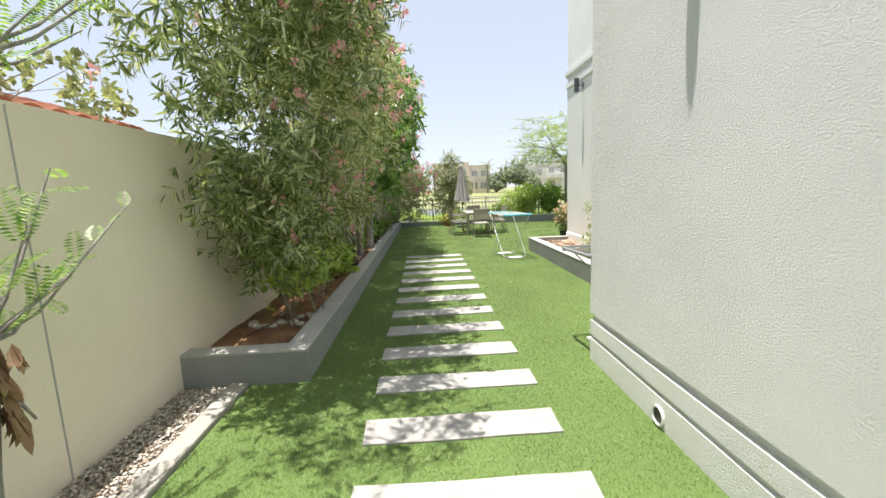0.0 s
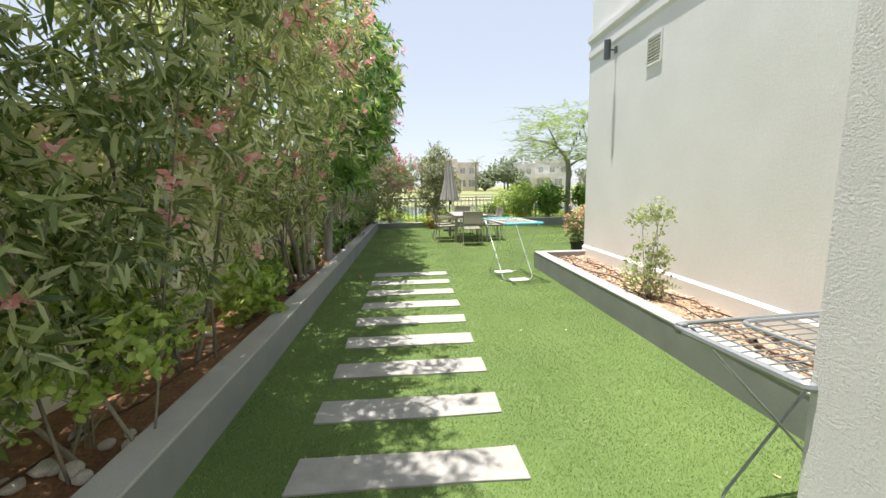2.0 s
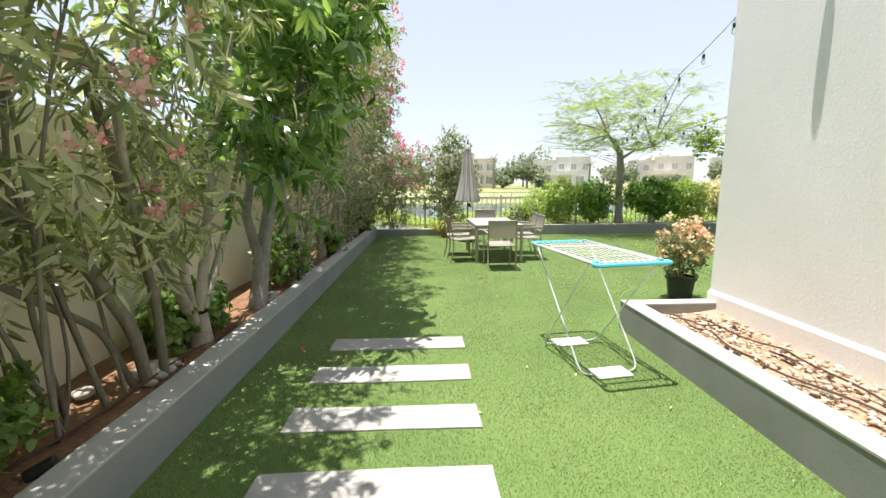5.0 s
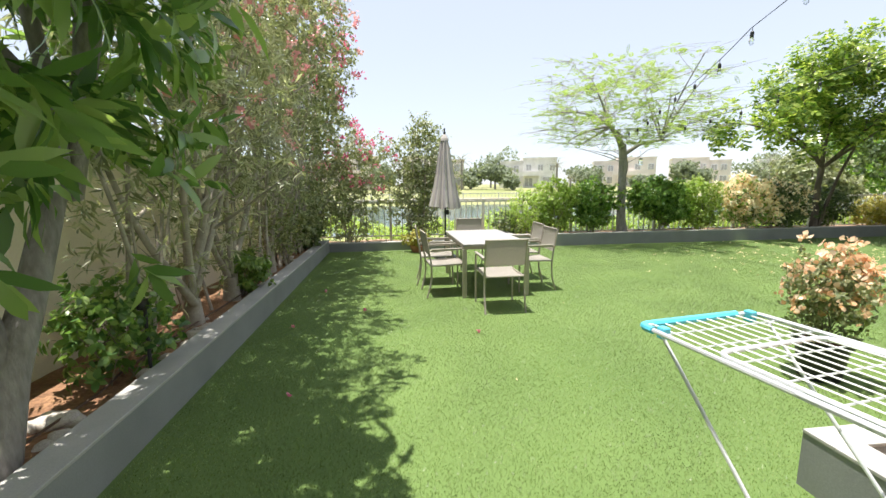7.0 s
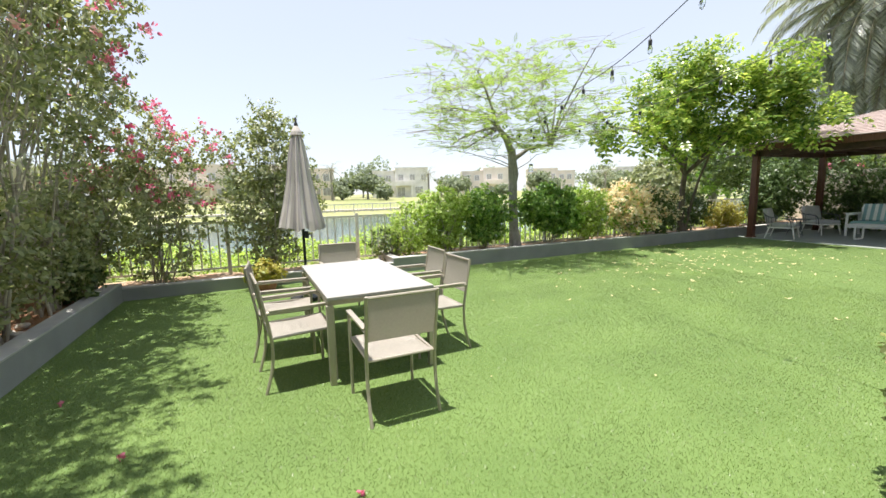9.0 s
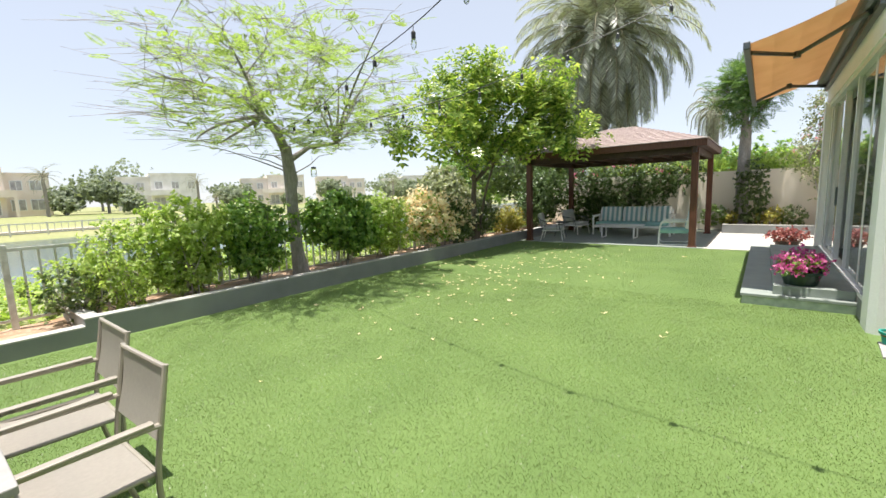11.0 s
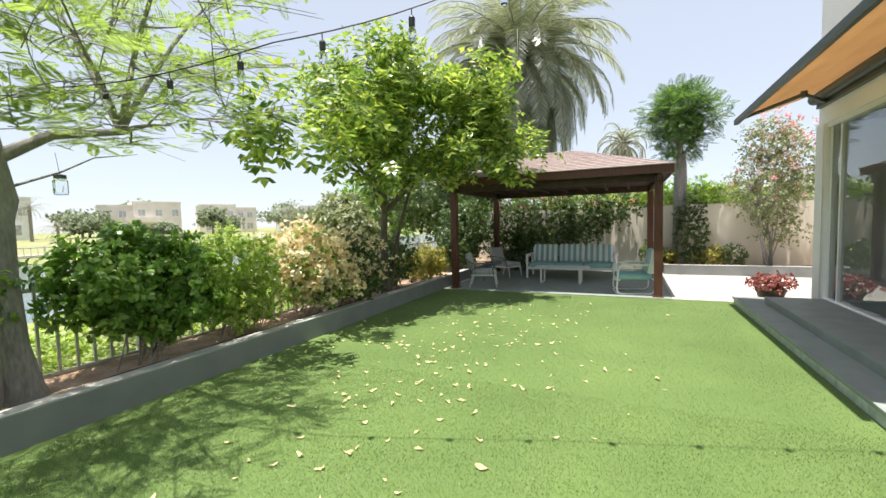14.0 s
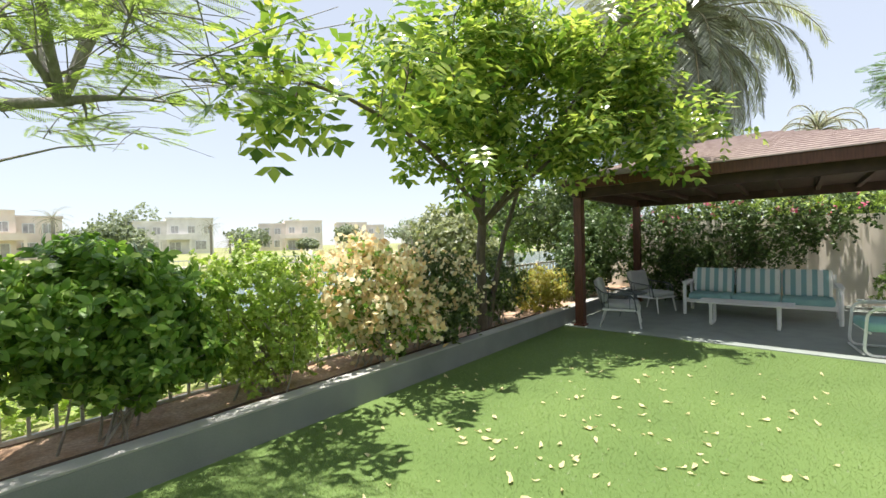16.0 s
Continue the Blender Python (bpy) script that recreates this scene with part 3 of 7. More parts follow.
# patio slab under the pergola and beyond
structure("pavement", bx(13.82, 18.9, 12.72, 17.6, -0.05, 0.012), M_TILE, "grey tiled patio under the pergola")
structure("pavement", bx(13.82, 18.9, 6.0, 12.716, -0.05, 0.010), M_TILE_SUN, "patio tiles past the pergola, sunlight put into their paler colour")

# boundary walls
def make_boundary():
    bm = bmesh.new()
    box(bm, -2.2, -2.0, -6, 18.6, -0.06, 2.02)
    structure("wall_west", bm, M_CREAM, "cream rendered boundary wall")
    structure("trim", bx(-2.0, -1.997, 2.162, 2.172, 0.0, 2.0), M_CAP, "thin weathered joint line in the wall")
    structure("wall_east", bx(18.9, 19.1, 6.0, 18.9, -0.06, 1.95), M_CREAM, "cream rendered garden wall streaked with shadow")
    structure("wall_south", bx(-2.2, 1.38, -6.2, -6.0, -0.06, 2.02), M_CREAM)
    structure("wall_yard", bx(13.4, 18.9, 5.9, 6.1, -0.06, 1.95), M_CREAM)


make_boundary()

# raised planters
def planter_run(name, x0, x1, y0, y1, h, inner, soil, label):
    """inner: the soil's rectangle; the kerb wall fills the rest."""
    ix0, ix1, iy0, iy1 = inner
    for a in ((x0, x1, y0, iy0), (x0, x1, iy1, y1), (x0, ix0, iy0, iy1), (ix1, x1, iy0, iy1)):
        if a[1] - a[0] > 0.02 and a[3] - a[2] > 0.02:
            structure("planter_wall", bx(*a, -0.05, h - 0.02), M_PLANTER, label)
            bm = bmesh.new()
            box(bm, a[0] - 0.004, a[1] + 0.004, a[2], a[3], h - 0.02, h, bevel=0.004)
            structure("planter_coping", bm, M_CAP, "pale worn coping of the planter")
    bm = bmesh.new()
    nx, ny = max(2, int((ix1 - ix0) / 0.16)), max(2, int((iy1 - iy0) / 0.16))
    g = [[bm.verts.new((ix0 + (ix1 - ix0) * i / nx, iy0 + (iy1 - iy0) * j / ny, h - 0.09 + 0.05 * noise.noise((i * 0.35, j * 0.35, x0)))) for i in range(nx + 1)] for j in range(ny + 1)]
    for a, b in zip(g, g[1:]):
        for i in range(nx):
            bm.faces.new((a[i], a[i + 1], b[i + 1], b[i]))
    structure(name, bm, soil, "bare sandy planter soil")


planter_run("soil_west", -2.0, -1.0, 3.23, 17.6, 0.28, (-1.999, -1.19, 3.40, 17.599), M_SOIL, "grey painted low planter wall")
planter_run("soil_side", 2.46, 3.37, 3.36, 9.68, 0.30, (2.62, 3.369, 3.361, 9.53), M_SOIL2, "grey painted low planter wall")
planter_run("soil_back_low", -2.0, 3.25, 17.6, 18.75, 0.20, (-1.999, 3.249, 17.76, 18.749), M_SOIL2, "grey painted low planter wall")
planter_run("soil_back", 3.25, 18.9, 17.6, 18.75, 0.29, (3.40, 18.899, 17.76, 18.749), M_SOIL2, "grey painted low planter wall")
planter_run("soil_east", 17.75, 18.9, 7.0, 12.6, 0.28, (17.9, 18.899, 7.001, 12.45), M_SOIL, "grey painted low planter wall")

# gravel strip with its kerb
structure("gravel_bed", bx(-2.0, -1.62, -6, 3.23, -0.05, -0.02), M_KERB, "bare bed under the pebbles")
bm = bmesh.new()
box(bm, -1.62, -1.48, -6, 3.22, -0.05, 0.035, bevel=0.01)
structure("kerb", bm, M_KERB, "worn concrete kerb beside the pebbles")

# ---- furniture on the lawn ----
def sling_chair(loc, rz, label):
    """Faces +y in its own axes: seat 0.44 high, back 0.88."""
    c = thing("sling_chair", loc, label, "chair", "chairs round the table", rz)
    for s in (-1, 1):
        x = s * 0.243
        bm = tb(bend([(x, -0.30, 0.0), (x, -0.24, 0.20), (x, -0.23, 0.42), (x, -0.31, 0.88)], 0.1), 0.0125, 8)
        part("leg_back", bm, M_TAUPE, c)
        bm = tb(bend([(x, 0.24, 0.0), (x, 0.24, 0.62), (x, 0.19, 0.645), (x, -0.265, 0.635)], 0.04), 0.0125, 8)
        part("leg_front", bm, M_TAUPE, c)
        bm = bmesh.new()
        box(bm, x - 0.02, x + 0.02, -0.24, 0.25, 0.648, 0.662, bevel=0.005)
        part("armrest", bm, M_TAUPE, c)
        part("seat_rail", tb([(x * 0.94, -0.235, 0.43), (x * 0.94, 0.245, 0.44)], 0.011), M_TAUPE, c)
    for y, z in ((-0.235, 0.43), (0.245, 0.44), (-0.307, 0.87)):
        part("cross_rail", tb([(-0.24, y, z), (0.24, y, z)], 0.011), M_TAUPE, c)
    bm = bmesh.new()
    k = 8
    for (a, b) in (((-0.225, 0.437), (0.245, 0.450)),):
        g = [[bm.verts.new((xx, a[0] + (b[0] - a[0]) * j / k, a[1] + (b[1] - a[1]) * j / k - 0.018 * math.sin(math.pi * j / k))) for xx in (-0.235, 0.0, 0.235)] for j in range(k + 1)]
        for p, q in zip(g, g[1:]):
            for i in range(2):
                bm.faces.new((p[i], p[i + 1], q[i + 1], q[i]))
    bmesh.ops.solidify(bm, geom=bm.faces[:], thickness=0.006)
    part("seat", bm, M_MESH, c)
    bm = bmesh.new()
    g = [[bm.verts.new((xx, -0.250 - 0.055 * j / k - 0.010 * math.sin(math.pi * j / k), 0.565 + 0.30 * j / k)) for xx in (-0.24, 0.0, 0.24)] for j in range(k + 1)]
    for p, q in zip(g, g[1:]):
        for i in range(2):
            bm.faces.new((p[i], q[i], q[i + 1], p[i + 1]))
    bmesh.ops.solidify(bm, geom=bm.faces[:], thickness=0.006)
    part("backrest", bm, M_MESH, c)
    return c


CH = "beige sling armchair with taupe frame"
chairs = [((1.755, 12.88, 0), 1, CH + " at the table end"), ((1.18, 13.66, 0), -85, CH + " turned a little on the lawn"),
          ((1.12, 14.35, 0), -93, CH + " beside the table"), ((2.435, 13.755, 0), 92, CH + " pulled out from the table"),
          ((2.50, 14.455, 0), 90, CH + " on the lawn beside the table"), ((1.88, 15.32, 0), 180, CH + " before the umbrella")]
for loc, rz, lab in chairs:
    sling_chair(loc, rz, lab)


def dining_table():
    t = thing("dining_table", (1.815, 14.13, 0), "taupe rectangular outdoor table with a plain composite top", "table", "", 1.0)
    bm = bmesh.new()
    box(bm, -0.45, 0.45, -0.84, 0.84, 0.70, 0.73, bevel=0.005)
    part("tabletop", bm, M_TTOP, t)
    for a in ((-0.44, 0.44, -0.80, -0.765), (-0.44, 0.44, 0.765, 0.80), (-0.44, -0.405, -0.765, 0.765), (0.405, 0.44, -0.765, 0.765)):
        part("apron", bx(*a, 0.655, 0.70), M_TAUPE, t)
    for sx in (-1, 1):
        for sy in (-1, 1):
            bm = bmesh.new()
            box(bm, sx * 0.43 - 0.025, sx * 0.43 + 0.025, sy * 0.79 - 0.025, sy * 0.79 + 0.025, 0, 0.655, bevel=0.004)
            part("leg", bm, M_TAUPE, t)


dining_table()


def umbrella():
    u = thing("garden_umbrella", (1.53, 16.4, 0), "closed grey-beige striped garden umbrella on a dark pole", "umbrella")
    part("pole", tb([(0, 0, 0.05), (0, 0, 2.45)], 0.02, 10), M_BLACK, u)
    bm = bmesh.new()
    lathe(bm, [(0.24, 0), (0.24, 0.045), (0.20, 0.06), (0.05, 0.075), (0.035, 0.22)], sides=24)
    part("base_plate", bm, M_BLACK, u)
    bm = bmesh.new()
    k = 48
    rings = []
    for z, r in ((2.42, 0.035), (2.30, 0.075), (2.0, 0.12), (1.7, 0.155), (1.4, 0.205), (1.15, 0.255), (1.04, 0.272)):
        rings.append([bm.verts.new((r * (1 + 0.22 * math.cos(a * 8 + z) + 0.06 * math.sin(a * 3)) * math.cos(a), r * (1 + 0.22 * math.cos(a * 8 + z) + 0.06 * math.sin(a * 3)) * math.sin(a), z + (0.03 * math.cos(a * 8) if z < 1.1 else 0))) for a in (2 * math.pi * i / k for i in range(k))])
    for a, b in zip(rings, rings[1:]):
        for i in range(k):
            bm.faces.new((a[i], b[i], b[(i + 1) % k], a[(i + 1) % k]))
    bm.faces.new(rings[0])
    part("canopy", bm, M_UMBS, u)
    bm = bmesh.new()
    lathe(bm, [(0.085, 2.36), (0.075, 2.41), (0.04, 2.47), (0.02, 2.49)], sides=16)
    part("vent_cap", bm, M_UMB, u, "pale canvas cap")
    bm = bmesh.new()
    lathe(bm, [(0.022, 2.49), (0.026, 2.52), (0.012, 2.56), (0.02, 2.58), (0.008, 2.61)], sides=10)
    part("finial", bm, M_BLACK, u)
    bm = bmesh.new()
    box(bm, 0.02, 0.07, -0.03, 0.03, 0.90, 1.0, bevel=0.008)
    part("crank_box", bm, M_BLACK, u)
    part("crank_handle", tb([(0.07, 0, 0.95), (0.11, 0, 0.95), (0.11, 0, 0.89)], 0.006), M_BLACK, u)
    for i in range(8):
        a = 2 * math.pi * i / 8
        part("rib", tb([(0.03 * math.cos(a), 0.03 * math.sin(a), 2.35), (0.17 * math.cos(a), 0.17 * math.sin(a), 1.02)], 0.005, 5), M_BLACK, u)


def radial_stripes(name, a, b2, count):
    m = mat(name, a, 0.9, scale=3, var=0.04, bump=0.3, bscale=200, bdist=0.002)
    n, l = m.node_tree.nodes, m.node_tree.links
    tc = n.new("ShaderNodeTexCoord")
    gr = n.new("ShaderNodeTexGradient"); gr.gradient_type = "RADIAL"
    l.new(tc.outputs["Object"], gr.inputs[0])
    mu = n.new("ShaderNodeMath"); mu.operation = "MULTIPLY"; mu.inputs[1].default_value = count
    l.new(gr.outputs["Fac"], mu.inputs[0])
    pp = n.new("ShaderNodeMath"); pp.operation = "PINGPONG"; pp.inputs[1].default_value = 1.0
    l.new(mu.outputs[0], pp.inputs[0])
    rp = n.new("ShaderNodeValToRGB")
    e = rp.color_ramp.elements
    e[0].position, e[1].position = 0.42, 0.58
    e[0].color, e[1].color = (*a, 1), (*b2, 1)
    l.new(pp.outputs[0], rp.inputs[0])
    l.new(rp.outputs[0], n["Principled BSDF"].inputs["Base Color"])
    return m


M_UMBS = radial_stripes("umbrella_stripes", (0.50, 0.47, 0.44), (0.30, 0.28, 0.28), 32)
umbrella()


def clothes_rack(loc, rz, label, grip, grip_label, z=0.93, rods=M_WHITEM, tubes=M_RACKM):
    r = thing("clothes_airer", loc, label, "clothes airer", "", rz)
    for y0, y1, w in ((-0.36, 0.50, 0.25), (0.30, -0.46, 0.27)):
        bm = tb(bend([(-w - 0.02, y1, z - 0.01), (-w, y0, 0.012), (w, y0, 0.012), (w + 0.02, y1, z - 0.01)], 0.09, 5), 0.007, 8)
        part("leg_frame", bm, tubes, r)
    for y in (-0.36, 0.30):
        bm = bmesh.new()
        box(bm, -0.15, 0.15, y - 0.085, y + 0.085, 0.004, 0.022, bevel=0.006)
        part("foot_pad", bm, M_WHITEM, r, "white plastic foot pad")
    for y0, y1, w in ((-0.58, 0.58, 0.29), (-0.48, 0.28, 0.255)):
        bm = tb(bend([(-w, 0, z), (-w, y1, z), (w, y1, z), (w, y0, z), (-w, y0, z), (-w, 0, z)], 0.06, 4), 0.010, 8)
        part("top_frame", bm, tubes, r)
        if w > 0.27:
            for i in range(1, 11):
                x = -w + 2 * w * i / 11
                part("rod", tb([(x, y0, z), (x, y1, z)], 0.003, 5), rods, r)
            for y in np.linspace(y0 + 0.1, y1 - 0.1, 8):
                part("cross_rod", tb([(-w, y, z - 0.006), (w, y, z - 0.006)], 0.0035, 5), tubes, r)
    part("end_grip", tb(bend([(-0.29, 0.52, z), (-0.29, 0.585, z), (0.20, 0.585, z)], 0.06, 4), 0.016, 8), grip, r, grip_label + " end grip")
    part("end_grip", tb(bend([(-0.29, -0.53, z), (-0.29, -0.585, z), (0.29, -0.585, z), (0.29, -0.53, z)], 0.06, 4), 0.016, 8), grip, r, grip_label + " end grip")
    for x, y in ((0.25, 0.56), (-0.26, 0.50), (0.26, -0.5), (-0.26, -0.5)):
        bm = bmesh.new()
        box(bm, x - 0.016, x + 0.016, y - 0.02, y + 0.02, z - 0.03, z + 0.018, bevel=0.005)
        part("clip", bm, grip, r, grip_label + " clip")


clothes_rack((1.85, 9.0, 0), 8.5, "white and silver folding clothes airer with cyan ends", M_CYAN, "cyan plastic")
clothes_rack((1.92, 3.69, 0), 95, "grey folding clothes airer tucked behind the house corner", M_AIRG, "grey plastic", 0.90, M_AIRG, M_AIRG)

# ---- pergola and its furniture ----
def pergola():
    p = thing("pergola", (15.75, 15.15, 0.012), "red-brown timber pergola with a shingled hipped roof", "pergola")
    hx, hy = 1.75, 2.19
    for sx in (-1, 1):
        for sy in (-1, 1):
            bm = bmesh.new()
            box(bm, sx * hx - 0.075, sx * hx + 0.075, sy * hy - 0.075, sy * hy + 0.075, 0, 2.42, bevel=0.008)
            o = part("post", bm, M_WOOD, p)
            bm = bmesh.new()
            box(bm, sx * hx - 0.10, sx * hx + 0.10, sy * hy - 0.10, sy * hy + 0.10, 0, 0.03, bevel=0.006)
            part("base_plate", bm, M_WOOD, o)
    ex, ey = hx + 0.22, hy + 0.22
    for sy in (-1, 1):
        part("beam", bx(-ex, ex, sy * hy - 0.04, sy * hy + 0.04, 2.30, 2.46), M_WOOD_SHADE, p, "beam with the roof's shade put into its colour")
        part("fascia", bx(-ex - 0.03, ex + 0.03, sy * (ey + 0.015) - 0.015, sy * (ey + 0.015) + 0.015, 2.44, 2.60), M_WOOD, p)
    for sx in (-1, 1):
        part("beam", bx(sx * hx - 0.04, sx * hx + 0.04, -hy + 0.041, hy - 0.041, 2.30, 2.46), M_WOOD_SHADE, p, "beam with the roof's shade put into its colour")
        part("fascia", bx(sx * (ex + 0.015) - 0.015, sx * (ex + 0.015) + 0.015, -ey, ey, 2.44, 2.60), M_WOOD, p)
    # hipped roof in overlapping courses
    apex_z, courses = 3.32, 15
    for c in range(courses):
        f0, f1 = c / courses, (c + 1) / courses
        bm = bmesh.new()
        a, b = (ex + 0.06) * (1 - f0), (ey + 0.06) * (1 - f0)
        rr = 0.35
        def half(f):
            return (ex + 0.06) * (1 - f), (ey + 0.06 - rr) * (1 - f) + rr
        a, b = half(f0)
        a2, b2 = half(f1)
        z0, z1 = 2.60 + (apex_z - 2.60) * f0, 2.60 + (apex_z - 2.60) * f1
        lo = [(-a, -b, z0), (a, -b, z0), (a, b, z0), (-a, b, z0)]
        up = [(-a, -b, z0 + 0.022), (a, -b, z0 + 0.022), (a, b, z0 + 0.022), (-a, b, z0 + 0.022)]
        hi = [(-a2, -b2, z1), (a2, -b2, z1), (a2, b2, z1), (-a2, b2, z1)]
        L, U, H = [[bm.verts.new(v) for v in r] for r in (lo, up, hi)]
        for i in range(4):
            j = (i + 1) % 4
            bm.faces.new((L[i], L[j], U[j], U[i]))
            bm.faces.new((U[i], U[j], H[j], H[i]))
        part("shingle_course", bm, M_SHING, p)
    part("ceiling", bx(-ex, ex, -ey, ey, 2.46, 2.48), M_WOOD_SHADE, p, "boarded soffit coloured near-black for the shade under the roof")
    for i in range(7):
        y = -hy + (i + 1) * 2 * hy / 8
        part("rafter", bx(-hx, hx, y - 0.03, y + 0.03, 2.38, 2.459), M_WOOD_SHADE, p, "rafter with the roof's shade put into its colour")


pergola()


def pad(bm, x0, x1, y0, y1, z0, z1, m=None, r=0.03):
    box(bm, x0, x1, y0, y1, z0, z1, m=m, bevel=r)


def sofa():
    s = thing("garden_sofa", (16.6, 14.95, 0.012), "white garden sofa with teal seat and three striped back cushions", "sofa")
    for y in (-1.14, 1.14):
        bm = tb(bend([(-0.40, y, 0.0), (-0.40, y, 0.60), (0.30, y, 0.62), (0.36, y, 0.0)], 0.08, 4), 0.032, 8)
        part("arm_frame", bm, M_WHITEM, s)
        bm = bmesh.new()
        box(bm, -0.42, 0.34, y - 0.045, y + 0.045, 0.61, 0.65, bevel=0.01)
        part("armrest", bm, M_WHITEM, s)
    part("front_rail", bx(-0.40, -0.36, -1.12, 1.12, 0.24, 0.32), M_WHITEM, s)
    part("rear_rail", bx(0.30, 0.34, -1.12, 1.12, 0.24, 0.32), M_WHITEM, s)
    part("back_rail", bx(0.34, 0.37, -1.12, 1.12, 0.55, 0.80), M_WHITEM, s)
    part("seat_base", bx(-0.36, 0.30, -1.12, 1.12, 0.27, 0.30), M_WHITEM, s)
    for i in range(3):
        y0 = -1.08 + 0.72 * i
        bm = bmesh.new()
        pad(bm, -0.42, 0.22, y0 + 0.01, y0 + 0.71, 0.305, 0.42, r=0.03)
        part("seat_cushion", bm, M_CUSH, s, smooth=True)
        bm = bmesh.new()
        pad(bm, 0, 0.15, y0 + 0.015, y0 + 0.705, 0, 0.50, m=pose(0.10, 0, 0.42, 0, 14, 0), r=0.045)
        part("back_cushion", bm, M_STRIPE, s, "teal and white striped back cushion", smooth=True)


sofa()


def coffee_table():
    t = thing("coffee_table", (15.42, 15.05, 0.012), "low white slatted garden coffee table", "table")
    for i in range(6):
        x = -0.28 + 0.095 * i
        bm = bmesh.new()
        box(bm, x, x + 0.085, -0.66, 0.66, 0.385, 0.41, bevel=0.004)
        part("top_board", bm, M_WHITEM, t)
    for y in (-0.46, 0.46):
        bm = tb(bend([(-0.22, y, 0.385), (-0.22, y, 0.02), (0.22, y, 0.02), (0.22, y, 0.385)], 0.06, 4), 0.026, 8)
        part("leg", bm, M_WHITEM, t)
        part("bearer", bx(-0.27, 0.27, y - 0.025, y + 0.025, 0.365, 0.384), M_WHITEM, t)


coffee_table()


def tube_chair():
    c = thing("garden_armchair", (14.42, 13.42, 0.012), "white tubular garden armchair with a teal seat cushion", "armchair", "", 8)
    for x in (-0.33, 0.33):
        bm = tb(bend([(x, -0.30, 0.62), (x, 0.32, 0.60), (x, 0.36, 0.02), (x, -0.36, 0.02), (x, -0.38, 0.90)], 0.12, 6), 0.017, 8)
        part("side_frame", bm, M_WHITEM, c)
        bm = bmesh.new()
        box(bm, x - 0.03, x + 0.03, -0.28, 0.28, 0.615, 0.64, bevel=0.008)
        part("armrest", bm, M_WHITEM, c)
    for y, z in ((0.30, 0.30), (-0.34, 0.32), (-0.38, 0.88), (0.36, 0.03)):
        part("cross_bar", tb([(-0.33, y, z), (0.33, y, z)], 0.014), M_WHITEM, c)
    bm = bmesh.new()
    pad(bm, -0.30, 0.30, -0.32, 0.33, 0.31, 0.43, r=0.035)
    part("seat_cushion", bm, M_CUSH, c, smooth=True)
    bm = bmesh.new()
    pad(bm, -0.29, 0.29, -0.07, 0.07, 0.0, 0.52, m=pose(0, -0.29, 0.42, 12, 0, 0), r=0.045)
    part("back_cushion", bm, M_STRIPEX, c, "pale striped back cushion", smooth=True)


tube_chair()


def rope_chair(loc, rz, label, cushion):
    c = thing("rope_chair", loc, label, "armchair", "rope-backed garden chairs", rz)
    for x in (-0.27, 0.27):
        part("leg", tb([(x, 0.28, 0.30), (x * 1.1, 0.33, 0)], [0.02, 0.013]), M_WHITEM, c)
        part("leg", tb([(x, -0.24, 0.30), (x * 1.1, -0.33, 0)], [0.02, 0.013]), M_WHITEM, c)
    bm = bmesh.new()
    box(bm, -0.31, 0.31, -0.29, 0.32, 0.285, 0.32, bevel=0.01)
    part("seat_frame", bm, M_WHITEM, c)
    loop = bend([(-0.33, 0.26, 0.31), (-0.35, 0.22, 0.56), (-0.34, -0.28, 0.60), (-0.26, -0.42, 0.72), (0.26, -0.42, 0.72), (0.34, -0.28, 0.60), (0.35, 0.22, 0.56), (0.33, 0.26, 0.31)], 0.1, 5)
    part("back_loop", tb(loop, 0.012), M_GREYM, c, "dark grey back loop")
    for i in range(15):
        s = i / 14
        q = loop[int(5 + s * (len(loop) - 11))]
        part("rope", tb([(max(-0.30, min(0.30, q.x * 0.85)), max(-0.28, q.y), 0.32), q], 0.006, 5), M_GREYM, c)
    bm = bmesh.new()
    pad(bm, -0.29, 0.29, -0.26, 0.31, 0.32, 0.42, r=0.03)
    part("seat_cushion", bm, cushion, c, smooth=True)
    bm = bmesh.new()
    pad(bm, -0.27, 0.27, -0.06, 0.06, 0, 0.42, m=pose(0, -0.27, 0.42, 16, 0, 0), r=0.04)
    part("back_cushion", bm, cushion, c, smooth=True)


rope_chair((14.45, 16.78, 0.012), 195, "white rope-backed garden chair with pale grey cushions", M_GREYC)
rope_chair((16.3, 16.72, 0.012), 160, "white rope-backed garden chair beside the dark bushes", M_GREYC)

st = thing("side_table", (15.35, 16.85, 0.012), "small dark round metal side table", "table")
bm = bmesh.new(); lathe(bm, [(0.27, 0.46), (0.275, 0.47), (0.27, 0.485)], sides=28); part("tabletop", bm, M_GREYM, st)
for i in range(3):
    a = i * 2.094
    part("leg", tb([(0.1 * math.cos(a), 0.1 * math.sin(a), 0.46), (0.24 * math.cos(a), 0.24 * math.sin(a), 0)], 0.01), M_GREYM, st)

